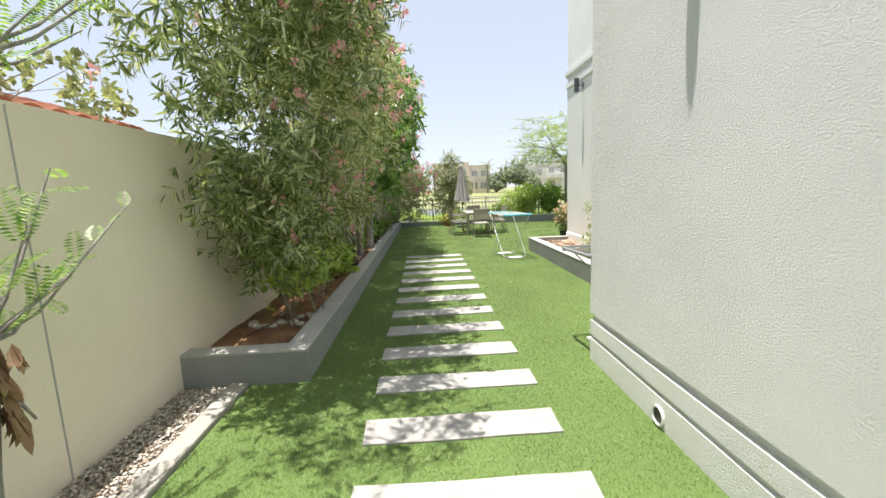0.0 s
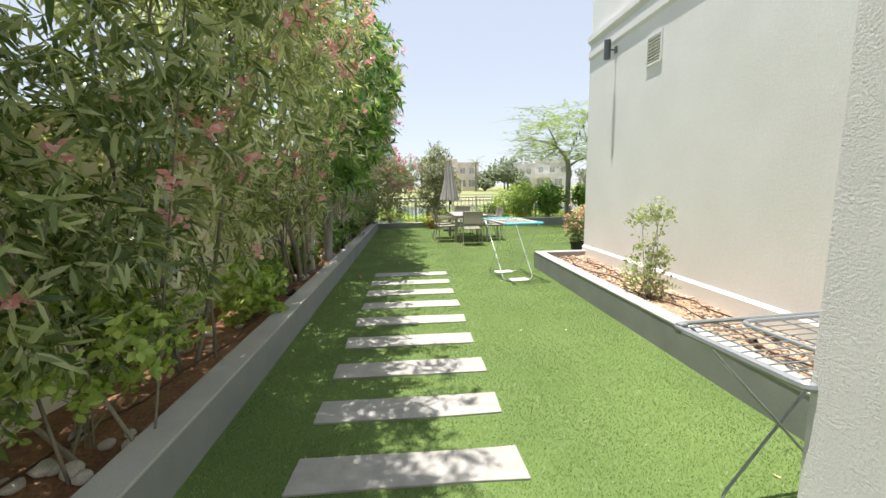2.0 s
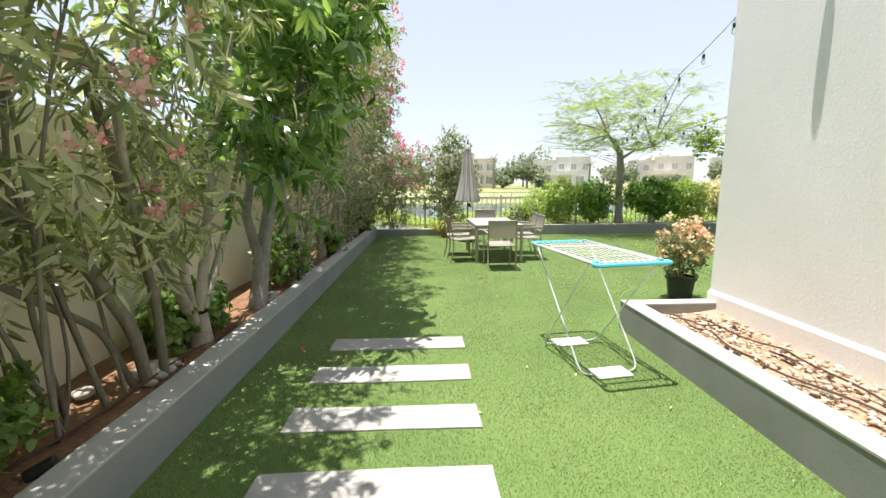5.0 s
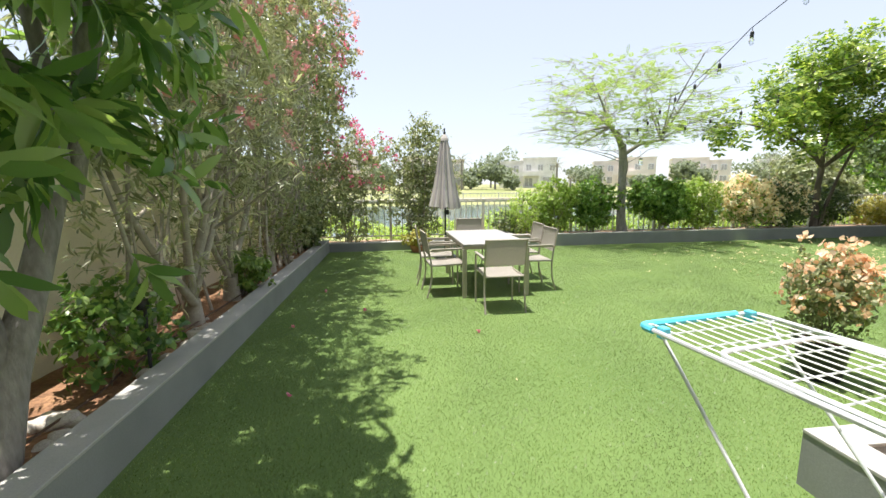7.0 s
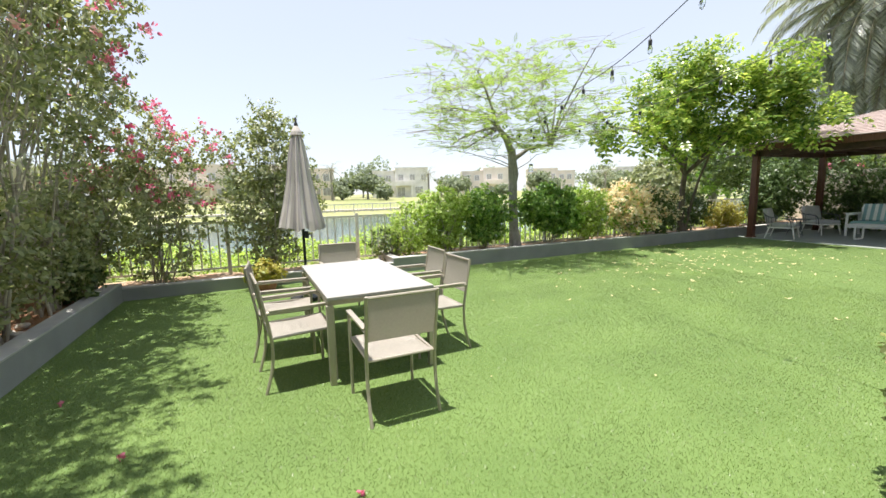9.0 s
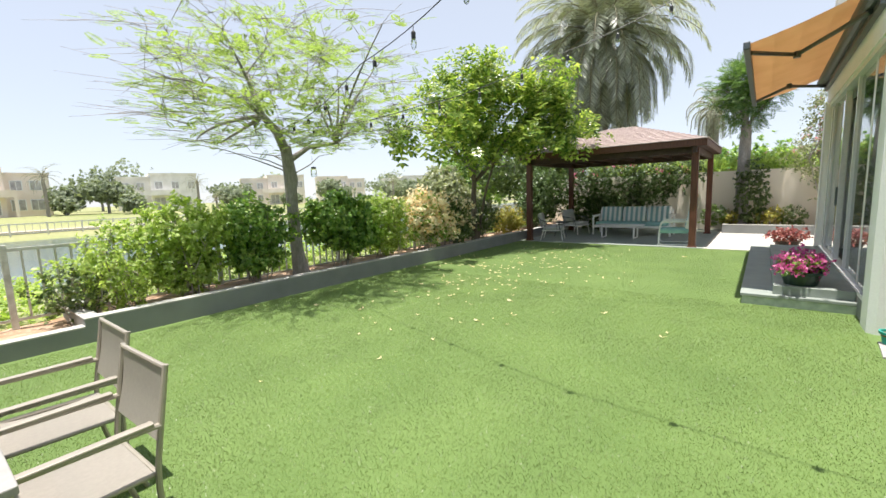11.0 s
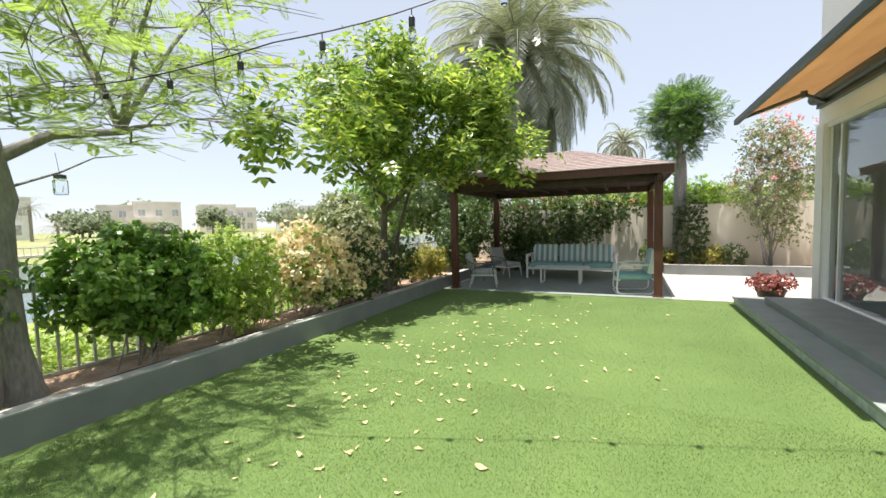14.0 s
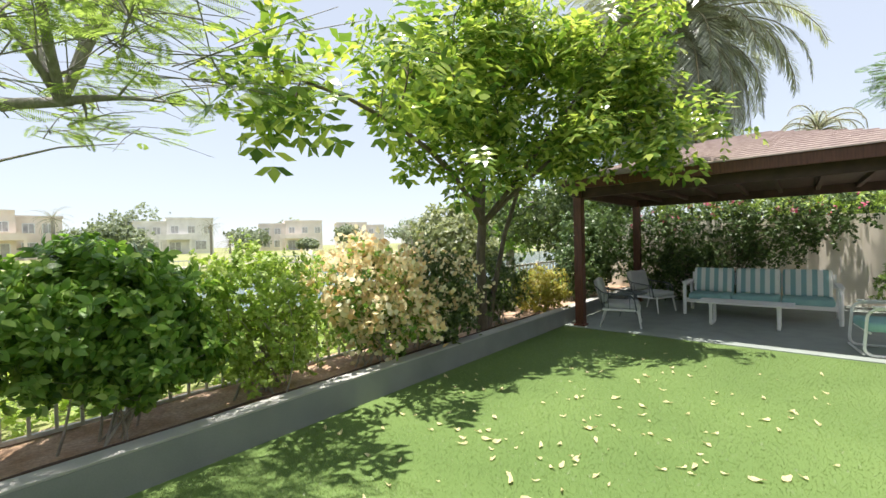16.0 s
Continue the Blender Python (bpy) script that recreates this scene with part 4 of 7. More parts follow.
# ---- awning ----
def awning():
    a = thing("awning", (8.3, 10.73, 3.34), "sand-coloured folding-arm awning, extended over the doors", "awning")
    bm = bmesh.new(); tube(bm, [(0, 0.09, 0.05), (5.0, 0.09, 0.05)], 0.085, 14)
    part("cassette", bm, M_GREYM, a)
    bm = bmesh.new(); box(bm, 0, 5.0, 0.0, 0.06, -0.10, 0.03); part("mounting_bar", bm, M_GREYM, a)
    o = (0.30, 1.12, -0.20)
    bm = bmesh.new()
    k = 26
    g = [[bm.verts.new((0.12 + 4.6 * i / k + 0.16 * s, 0.10 + (o[1] - 0.10) * s, 0.11 + (o[2] + 0.04 - 0.11) * s - 0.03 * math.sin(math.pi * s))) for i in range(k + 1)] for s in (0, 0.25, 0.5, 0.75, 1)]
    for p, q in zip(g, g[1:]):
        for i in range(k):
            bm.faces.new((p[i], p[i + 1], q[i + 1], q[i]))
    bmesh.ops.solidify(bm, geom=bm.faces[:], thickness=0.003)
    part("cloth", bm, M_AWN, a)
    bm = bmesh.new(); box(bm, 0.22, 4.95, o[1] - 0.03, o[1] + 0.04, o[2] - 0.03, o[2] + 0.06, bevel=0.012)
    part("front_bar", bm, M_GREYM, a)
    for x0, xe, x1 in ((0.35, 1.35, 0.55), (4.65, 3.65, 4.5)):
        part("arm", tb([(x0, 0.08, -0.06), (xe, 0.62, -0.14), (x1, o[1] - 0.03, o[2])], 0.028, 8), M_GREYM, a)
        bm = bmesh.new(); lathe(bm, [(0.04, -0.04), (0.04, 0.04)], (xe, 0.62, -0.14), 12); part("elbow", bm, M_GREYM, a)


awning()

# ---- wall fixtures ----
def sconce(loc, label):
    s = thing("wall_sconce", loc, label, "wall light", "wall lights")
    bm = bmesh.new(); box(bm, -0.015, 0.0, -0.04, 0.04, -0.05, 0.05, bevel=0.004); part("wall_plate", bm, M_GREYM, s)
    part("bracket", tb([(-0.015, 0, 0), (-0.09, 0, 0)], 0.012), M_GREYM, s)
    bm = bmesh.new()
    lathe(bm, [(0.045, -0.14), (0.05, -0.135), (0.05, 0.135), (0.045, 0.14)], (-0.14, 0, 0), 20)
    part("shade", bm, M_GREYM, s)


sconce((3.4, 8.74, 3.52), "dark grey cylindrical up-and-down wall light on white render")
sconce((1.38, 2.14, 3.55), "dark grey cylindrical wall light high on the rough wall")

v = thing("wall_vent", (3.4, 7.70, 3.21), "white louvred wall vent", "vent")
part("frame", bx(-0.02, 0.0, -0.17, 0.17, -0.19, -0.16), M_WHITEM, v)
part("frame", bx(-0.02, 0.0, -0.17, 0.17, 0.16, 0.19), M_WHITEM, v)
part("frame", bx(-0.02, 0.0, -0.17, -0.14, -0.16, 0.16), M_WHITEM, v)
part("frame", bx(-0.02, 0.0, 0.14, 0.17, -0.16, 0.16), M_WHITEM, v)
# solid black sheet painted for the shade behind the louvres
part("backing", bx(-0.003, 0.0, -0.14, 0.14, -0.16, 0.16), M_BLACK, v, "black sheet in place of the vent's shaded inside")
for i in range(8):
    bm = bmesh.new(); box(bm, -0.012, 0.012, -0.14, 0.14, -0.002, 0.002, m=pose(-0.013, 0, -0.14 + 0.04 * i, 0, 40, 0)); part("slat", bm, M_WHITEM, v)

d = thing("drain_pipe_end", (1.38, 2.30, 0.075), "short dark drain pipe end in the wall", "pipe")
bm = bmesh.new()
ring = [(0.062, -0.0), (0.062, 0.03), (0.05, 0.03), (0.05, 0.0)]
tube(bm, [(-0.016, 0, 0), (0.0, 0, 0)], 0.062, 20, False)
tube(bm, [(-0.016, 0, 0), (0.0, 0, 0)], 0.052, 20, False)
bm.faces.ensure_lookup_table()
rim = [v for v in bm.verts if v.co.x < -0.01]
for k in range(20):
    bm.faces.new((rim[k], rim[(k + 1) % 20], rim[20 + (k + 1) % 20], rim[20 + k]))
part("pipe", bm, M_WHITEM, d, "white plastic rim")
# black disc stands in for the shade inside the pipe
part("opening", tb([(-0.004, 0, 0), (0.0, 0, 0)], 0.051, 20), M_BLACK, d)

# ---- fence ----
def fence_run(p0, p1, h, label, step=0.15):
    a, b = Vector(p0), Vector(p1)
    u = (b - a).normalized()
    ln = (b - a).length
    f = thing("fence", p0, label, "fence", "", math.degrees(math.atan2(u.y, u.x)))
    part("top_rail", bx(0, ln, -0.02, 0.02, h - 0.04, h), M_FENCE, f)
    part("bottom_rail", bx(0, ln, -0.015, 0.015, 0.06, 0.09), M_FENCE, f)
    me = None
    for i in range(1, int(ln / step)):
        if i % 16 == 0:
            part("post", bx(i * step - 0.03, i * step + 0.03, -0.031, 0.031, -0.05, h + 0.04), M_FENCE, f)
            continue
        if me is None:
            o = part("slat", bx(-0.011, 0.011, -0.011, 0.011, 0.09, h - 0.04), M_FENCE, f)
            me = o.data
        else:
            o = new("slat", me)
            o.parent = f
        o.location = (i * step, 0, 0)


fence_run((-2.0, 18.62, 0.15), (18.9, 18.62, 0.15), 0.94, "weathered white metal garden fence along the lake side")


def far_rail(x0, x1, y, z):
    f = thing("shore_fence", (x0, y, z), "pale metal railing on the far bank", "fence")
    n = int((x1 - x0) / 2.5)
    for h in (1.0, 0.15):
        part("rail", bx(0, x1 - x0, -0.04, 0.04, h - 0.05, h + 0.05), M_FENCE, f)
    o0 = None
    for i in range(n + 1):
        o = part("post", bx(-0.06, 0.06, -0.06, 0.06, -0.3, 1.1), M_FENCE, f) if o0 is None else new("post", o0.data)
        o0 = o0 or o
        o.parent = f
        o.location = (i * 2.5, 0, 0)
    bm = bmesh.new()
    for i in range(int((x1 - x0) / 0.5)):
        box(bm, i * 0.5 - 0.02, i * 0.5 + 0.02, -0.02, 0.02, 0.15, 1.0)
    part("infill", bm, M_FENCE, f, kind="stuff")


far_rail(-40, 160, 64.5, -0.75)

# ---- villas across the lake ----
def villa(loc, w, d, h, wall, label, rz=0.0, plan=0):
    v = thing("villa", loc, label, "house", "villas across the lake", rz)
    H = h
    # main block, a lower wing and a raised block with parapets
    blocks = [(-w / 2, w * 0.12, 0, d, H), (w * 0.12, w / 2, 1.5, d, H * 0.9)] if plan == 0 else [(-w / 2, -w * 0.1, 1.2, d, H * 0.9), (-w * 0.1, w / 2, 0, d, H)]
    for (x0, x1, y0, y1, z1) in blocks:
        bm = bmesh.new(); box(bm, x0, x1, y0, y1, -1.0, z1)
        part("wall", bm, wall, v)
        bm = bmesh.new(); box(bm, x0 - 0.15, x1 + (0.15 if x1 > w * 0.3 else 0), y0 - 0.15, y1 + 0.15, z1, z1 + 0.35)
        part("parapet", bm, wall, v)
    bm = bmesh.new(); box(bm, -w * 0.2, w * 0.2, -1.6, -0.02 if plan == 0 else -0.02, 2.9, 3.2)
    part("balcony", bm, wall, v)
    bm = bmesh.new(); box(bm, -w * 0.2, w * 0.2, -1.6, -1.45, 3.2, 4.0)
    part("balcony_wall", bm, wall, v)
    for x in (-w * 0.19, w * 0.19):
        part("pillar", bx(x - 0.2, x + 0.2, -1.55, -1.2, -1, 2.9), wall, v)
    def win(x, y, z, ww, hh):
        o = part("window", bx(x - ww / 2 - 0.08, x + ww / 2 + 0.08, y - 0.10, y - 0.02, z - 0.08, z + hh + 0.08), M_FRAMEW, v)
        for k in range(2):
            part("pane", bx(x - ww / 2 + ww / 2 * k + 0.04, x + ww / 2 * k - 0.04 + 0.0, y - 0.13, y - 0.10, z, z + hh), M_WIND, o)
    for x in np.linspace(-w * 0.42, w * 0.02, 3) if plan == 0 else np.linspace(0.0, w * 0.42, 3):
        win(x, 0, 4.3, 1.3, 1.4)
    for x in ((w * 0.22, w * 0.38) if plan == 0 else (-w * 0.4, -w * 0.22)):
        win(x, 1.5 if plan == 0 else 1.2, 4.1, 1.3, 1.4)
        win(x, 1.5 if plan == 0 else 1.2, 0.9, 1.6, 1.6)
    win(-w * 0.33 if plan == 0 else w * 0.33, 0, 0.8, 2.0, 1.8)
    win(0.0, 0, 0.3, 2.0, 2.1)


VL = "two-storey villa with balcony and flat parapet roof"
V = [(-10, 104, 15, M_VILLA3, "peach ", 1), (10, 104, 14, M_VILLA3, "peach and pink ", 0), (35, 112, 14, M_VILLA2, "white ", 1), (61, 112, 15, M_VILLA, "pinkish white ", 1),
     (83, 112, 14, M_VILLA, "pinkish ", 0), (104, 105, 15, M_VILLA2, "pale ", 1), (128, 92, 15, M_VILLA2, "white ", 0), (140, 66, 14, M_VILLA3, "peach ", 1), (-34, 100, 15, M_VILLA2, "white ", 0), (150, 40, 15, M_VILLA2, "white ", 1)]
for x, y, w, m_, c_, pl in V:
    villa((x, y, 0.55), w, 10, 7.2, m_, c_ + VL, rz=math.degrees(math.atan2(-(x - 4), y - 12)) * 0.8, plan=pl)

# ---- vegetation ----
def rg(seed):
    return np.random.default_rng(seed)


def to_local(blobs, loc):
    return [(b[0] - loc[0], b[1] - loc[1], b[2] - loc[2], *b[3:]) for b in blobs]


def shrub(name, loc, blobs, twigs, n, L, W, leaf, label, category, seed, stems=10, stem_r=0.018, stem_mat=None, bloom=None, twig=0.2, open_=0.9, droop=0.25, shell=0.55, slim=False, group="", spread_=0.12):
    """blobs in the garden's axes; stems rise from the base to the twigs."""
    rng = rg(seed)
    t = thing(name, loc, label, category, group)
    P, D = envelope(to_local(blobs, loc), twigs, rng, shell)
    keep = P[:, 2] > 0.03
    P, D = P[keep], D[keep]
    bm = bmesh.new()
    sel = rng.choice(len(P), min(stems * 4, len(P)), replace=False)
    for s in range(stems):
        a = rng.random() * 6.28
        b = Vector((math.cos(a) * spread_ * rng.random(), math.sin(a) * spread_ * rng.random(), -0.06))
        grp = sel[s::stems]
        tgt = Vector(P[grp[0]])
        mid = b.lerp(tgt, 0.5) + Vector((-(tgt.x - b.x) * 0.25, -(tgt.y - b.y) * 0.25, (tgt.z) * 0.08)) + Vector((rng.normal() * 0.2, rng.normal() * 0.36, 0)) * min(1.0, tgt.z / 2)
        pts = [b.lerp(mid, q).lerp(mid.lerp(tgt, q), q) for q in np.linspace(0, 1, 8)]
        rr = stem_r * rng.uniform(0.6, 1.2)
        tube(bm, pts, [rr * (1 - 0.72 * q) for q in np.linspace(0, 1, 8)], 6, False)
        for g in grp[1:]:
            q = Vector(P[g])
            j = min(range(2, 7), key=lambda i: (pts[i] - q).length)
            m2 = pts[j].lerp(q, 0.5) + Vector(rng.normal(size=3)) * 0.05
            tube(bm, [pts[j], m2, q], [rr * 0.5, rr * 0.35, rr * 0.18], 5, False)
    part("trunk", bm, stem_mat or M_STEM, t, smooth=True)
    foliage("crown", P, D, n, L, W, leaf, t, rng, twig, open_, droop, slim)
    if bloom:
        m_, cnt, size, k, zmin = bloom
        ok = np.where(P[:, 2] > zmin)[0]
        if len(ok):
            w = P[ok]
            out = np.argsort(-(np.maximum(D[ok, 0], -0.4 * D[ok, 0]) - 0.4 * D[ok, 1] + 0.6 * D[ok, 2] + rng.random(len(ok)) * 1.4))[:cnt]
            tagged(blossoms("bloom", w[out] + D[ok][out] * (twig + 0.04), size, k, m_, t, rng), kind="stuff")
    return t


# the flowering hedge along the west planter: tall bushes, each its own
OL = "tall oleander bush with narrow leaves and pink flowers"
for i, y in enumerate((4.35, 5.5, 6.7, 7.9)):
    x = -1.45
    low = 1.45 if i else 1.35
    blobs = [(x - 0.05, y, low + 0.25, 0.5, 0.75, 0.6), (x + 0.25, y + 0.2, 2.6, 0.75, 0.85, 0.7), (x + 0.1, y - 0.3, 3.3, 0.85, 0.8, 0.65), (x + 0.5, y + 0.35, 3.7, 0.65, 0.7, 0.5), (x + 0.25, y, 4.3, 0.7, 0.7, 0.5), (x + 0.0, y + 0.3, 1.0 + 0.1 * i, 0.35, 0.45, 0.35)]
    if i < 3:
        blobs += [(x + 0.85, y, 4.65, 0.55, 0.8, 0.35)]
    if i == 2:
        blobs = blobs[1:5]
    elif i:
        blobs += [(x + 0.1, y + 0.35, 1.55, 0.4, 0.6, 0.45)]
    if i == 0:
        blobs += [(x - 0.05, y - 0.75, 1.9, 0.5, 0.45, 0.6), (x - 0.1, y - 1.1, 2.8, 0.6, 0.6, 0.6), (x - 0.05, y - 0.4, 1.2, 0.4, 0.45, 0.45), (x + 0.2, y - 1.0, 3.6, 0.6, 0.5, 0.4), (x + 0.6, y - 0.6, 4.4, 0.6, 0.8, 0.45), (x + 0.5, y - 1.6, 4.3, 0.6, 0.6, 0.4)]
    shrub("oleander_bush", (x + 0.02, y if i != 2 else 7.75, 0.2), blobs, (2500, 780, 480, 620)[i], 11, 0.125 if i == 0 else 0.15, 0.022 if i == 0 else 0.026, M_OLE if i else M_OLE3, OL, "bush", 10 + i, stems=5, stem_r=0.017 if i else 0.012, stem_mat=M_BARKO, bloom=(M_PINK, 60, 0.045, 16, 0.6), twig=0.22, open_=0.85, droop=0.35, shell=0.5, spread_=0.3)

# branchy bushes with bare pale stems, further along
for i, (y, sd) in enumerate(((11.4, 31), (12.6, 32), (13.9, 33))):
    x = -1.5
    blobs = [(x + 0.1, y, 1.9, 0.5, 0.7, 0.6), (x + 0.3, y, 2.8, 0.55, 0.75, 0.7), (x + 0.1, y + 0.2, 3.6, 0.7, 0.7, 0.7), (x + 0.5, y, 4.1, 0.6, 0.6, 0.5), (x + 0.95, y, 4.2, 0.5, 0.75, 0.4), (x - 0.1, y + 0.3, 0.9, 0.3, 0.4, 0.4)]
    shrub("oleander_bush", (x, y, 0.2), blobs, 860, 11, 0.12, 0.019, M_OLE2, "open oleander bush with pale bare stems and pink flowers", "bush", sd, stems=5, stem_r=0.02, stem_mat=M_BARK2, bloom=(M_PINK, 60, 0.045, 16, 1.6), droop=0.2, shell=0.5, spread_=0.3)
for i, (y, top) in enumerate(((15.2, 4.8), (16.4, 4.6), (17.5, 3.2))):
    x = -1.4
    blobs = [(x, y, 1.2, 0.45, 0.7, 0.6), (x + 0.3, y, top - 1.7, 0.65, 0.8, 0.8), (x + 0.5, y + 0.1, top - 0.8, 0.7, 0.7, 0.7), (x, y, 0.7, 0.3, 0.5, 0.3)]
    shrub("bougainvillea", (x, y, 0.18), blobs, 1300, 9, 0.065, 0.035, M_OLIVE, "tall tangled bougainvillea with magenta bracts in the corner", "bush", 41 + i, stems=14, stem_r=0.022, stem_mat=M_BARK2, bloom=(M_MAG if i else M_PINK, 40, 0.055, 12, top - 1.9), twig=0.18, droop=0.1, spread_=0.3)

# old bare forked trunks between the bushes
def old_trunk(y, sd, k=1.0):
    rng = rg(sd)
    t = thing("old_oleander", (-1.45, y, 0.12), "old oleander with thick pale bare forked trunks and thin leafy tops", "bush")
    tips = []
    for a0, ln in ((0.9, 2.6), (-0.7, 2.3), (0.15, 2.5), (-1.15, 1.6), (0.55, 2.0)):
        a0 += rng.normal() * 0.15
        fx = rng.uniform(-0.1, 0.22)
        fork = (rng.normal() * 0.03, 0.05 * a0, 0.28 + 0.1 * rng.random())
        m1 = (fx * 0.5, 0.30 * a0 + rng.normal() * 0.06, 0.3 * ln * k + 0.15)
        m2 = (fx, 0.62 * a0 + rng.normal() * 0.1, 0.62 * ln * k)
        e = (fx * 2.4, 0.95 * a0 + rng.normal() * 0.1, ln * k + 0.2)
        P3 = [Vector(q) for q in (fork, m1, m2, e)]
        pts = []
        for q in np.linspace(0, 1, 10):
            a, b2, c = P3[0].lerp(P3[1], q), P3[1].lerp(P3[2], q), P3[2].lerp(P3[3], q)
            pts.append(a.lerp(b2, q).lerp(b2.lerp(c, q), q) + Vector((0, 0.025 * math.sin(7 * q + sd), 0)))
        r0 = rng.uniform(0.032, 0.048)
        bm = bmesh.new()
        tube(bm, pts, [r0 * (1 - 0.65 * q) for q in np.linspace(0, 1, 10)], 8, False)
        for j in (4, 6, 8):
            d = Vector((rng.normal() * 0.3, rng.normal() * 0.5, 0.5))
            tube(bm, [pts[j], pts[j] + d * 0.5 + Vector((0, 0.05, 0)), pts[j] + d], [r0 * 0.4, r0 * 0.3, 0.005], 6, False)
            tips.append(pts[j] + d)
        tips.append(pts[9])
        part("limb", bm, M_BARK2, t, smooth=True)
    bm = bmesh.new()
    tube(bm, [(0, 0, -0.1), (0.0, 0.01, 0.1), (0.01, 0, 0.34)], [0.13, 0.10, 0.07], 10, False)
    part("trunk", bm, M_BARK2, t, smooth=True)
    T = np.repeat(np.array([tuple(p) for p in tips]), 6, 0)
    T = T + rng.normal(size=T.shape) * 0.16
    foliage("crown", T, rng.normal(size=T.shape) * 0.5 + np.array([0, 0, 0.8]), 10, 0.12, 0.019, M_OLE2, t, rng, 0.2, 0.85, 0.2)


for y, sd in ((9.0, 401), (12.1, 402), (13.05, 403), (14.6, 404)):
    old_trunk(y, sd)

# crooked old branch that leans forward from the dense oleander
cr = thing("old_oleander", (-1.42, 8.3, 0.14), "crooked bare olive-brown oleander branch that leans low by the wall", "bush")
for pts, r0 in (([(0, 0, 0), (0.02, -0.1, 0.45), (-0.02, -0.35, 0.95), (-0.08, -0.8, 1.35), (-0.1, -1.3, 1.5), (0.0, -1.7, 1.75)], 0.045), ([(0.05, 0.1, 0), (0.08, 0.05, 0.6), (0.02, 0.0, 1.2), (0.1, -0.3, 1.9)], 0.035), ([(-0.06, -0.03, 0), (-0.1, -0.2, 0.5), (-0.14, -0.7, 0.9), (-0.12, -1.0, 1.2)], 0.026)):
    bm = bmesh.new()
    tube(bm, bend(pts, 0.12, 4), r0 * 0.85, 8, False)
    part("limb", bm, M_BARKO, cr, smooth=True)
rng_c = rg(77)
Tc = np.array([(-0.08, -0.9, 1.4), (-0.1, -1.3, 1.5), (0.0, -1.7, 1.75), (0.0, -1.5, 1.6), (-0.12, -1.0, 1.2), (0.08, -0.3, 1.85), (-0.1, -0.8, 1.0), (0.0, -1.2, 1.35)])
Tc = np.repeat(Tc, 9, 0) + rng_c.normal(size=(72, 3)) * np.array([0.12, 0.2, 0.13])
foliage("crown", Tc, rng_c.normal(size=(72, 3)) + np.array([0.2, -0.3, -0.1]), 11, 0.14, 0.024, M_OLE, cr, rng_c, 0.2, 0.85, 0.45)

# broad-leaved tree that leans out over the path
def broad_tree():
    loc = (-1.34, 10.0, 0.18)
    t = thing("broad_leaved_tree", loc, "broad-leaved tree with long glossy leaves leaning over the turf", "tree")
    rng = rg(5)
    B = to_local([(-1.2, 9.4, 2.6, 0.7, 0.8, 0.7), (-0.85, 10.0, 3.4, 0.8, 1.0, 0.8), (-1.2, 10.7, 2.3, 0.6, 0.7, 0.6), (-0.65, 9.6, 2.2, 0.45, 0.6, 0.5), (-0.45, 9.9, 2.9, 0.5, 0.6, 0.5), (-0.95, 10.2, 1.65, 0.4, 0.5, 0.4), (-1.1, 9.3, 1.7, 0.4, 0.4, 0.4), (-0.9, 10.4, 4.3, 0.8, 0.9, 0.6)], loc)
    P, D = envelope(B, 430, rng, 0.5)
    bm = bmesh.new()
    tube(bm, [(-0.02, -0.08, -0.1), (0.0, 0.10, 0.45), (0.0, 0.34, 0.9), (0.05, 0.46, 1.3)], [0.105, 0.08, 0.068, 0.06], 10, False)
    tube(bm, [(0.0, 0.1, 0.45), (-0.12, 0.1, 1.0), (-0.05, 0.3, 1.8)], [0.06, 0.05, 0.04], 8, False)
    wood(bm, (0.12, 0.5, 1.27), [tuple(p) for p in P[:60]], 0.055, rng, mains=5, rmin=0.006)
    part("trunk", bm, M_BARK, t, smooth=True)
    D[:, 2] += 0.4
    foliage("crown", P, D, 11, 0.23, 0.056, M_BROAD, t, rng, 0.2, 0.9, 0.45)


broad_tree()

shrub("low_leafy_shoots", (-1.56, 4.4, 0.2), [(-1.45, 4.4, 0.8, 0.34, 0.44, 0.3), (-1.35, 4.75, 0.7, 0.25, 0.3, 0.22)], 260, 9, 0.06, 0.034, M_HEDGEY, "bright leafy shoots low under the first oleander", "plant", 59, stems=7, stem_r=0.008, twig=0.1, droop=0.1, shell=0.35)
# low leafy plants on the soil in front of the bushes
for i, (x, y, s, m_) in enumerate(((-1.45, 6.5, 0.36, M_HEDGEY), (-1.55, 7.3, 0.30, M_LOWG), (-1.6, 8.9, 0.24, M_LOWG), (-1.6, 9.3, 0.28, M_BROAD), (-1.45, 11.0, 0.42, M_BROAD), (-1.35, 13.3, 0.3, M_LOWG), (-1.3, 16.8, 0.35, M_DARKL))):
    shrub("low_plant", (x, y, 0.2), [(x, y, 0.2 + s * 0.9, s * 0.8, s, s * 0.75)], 150, 9, 0.075, 0.042, m_, "low leafy green plant on the red soil", "plant", 60 + i, stems=7, stem_r=0.006, twig=0.08, droop=0.1, shell=0.35, group="low plants under the hedge")

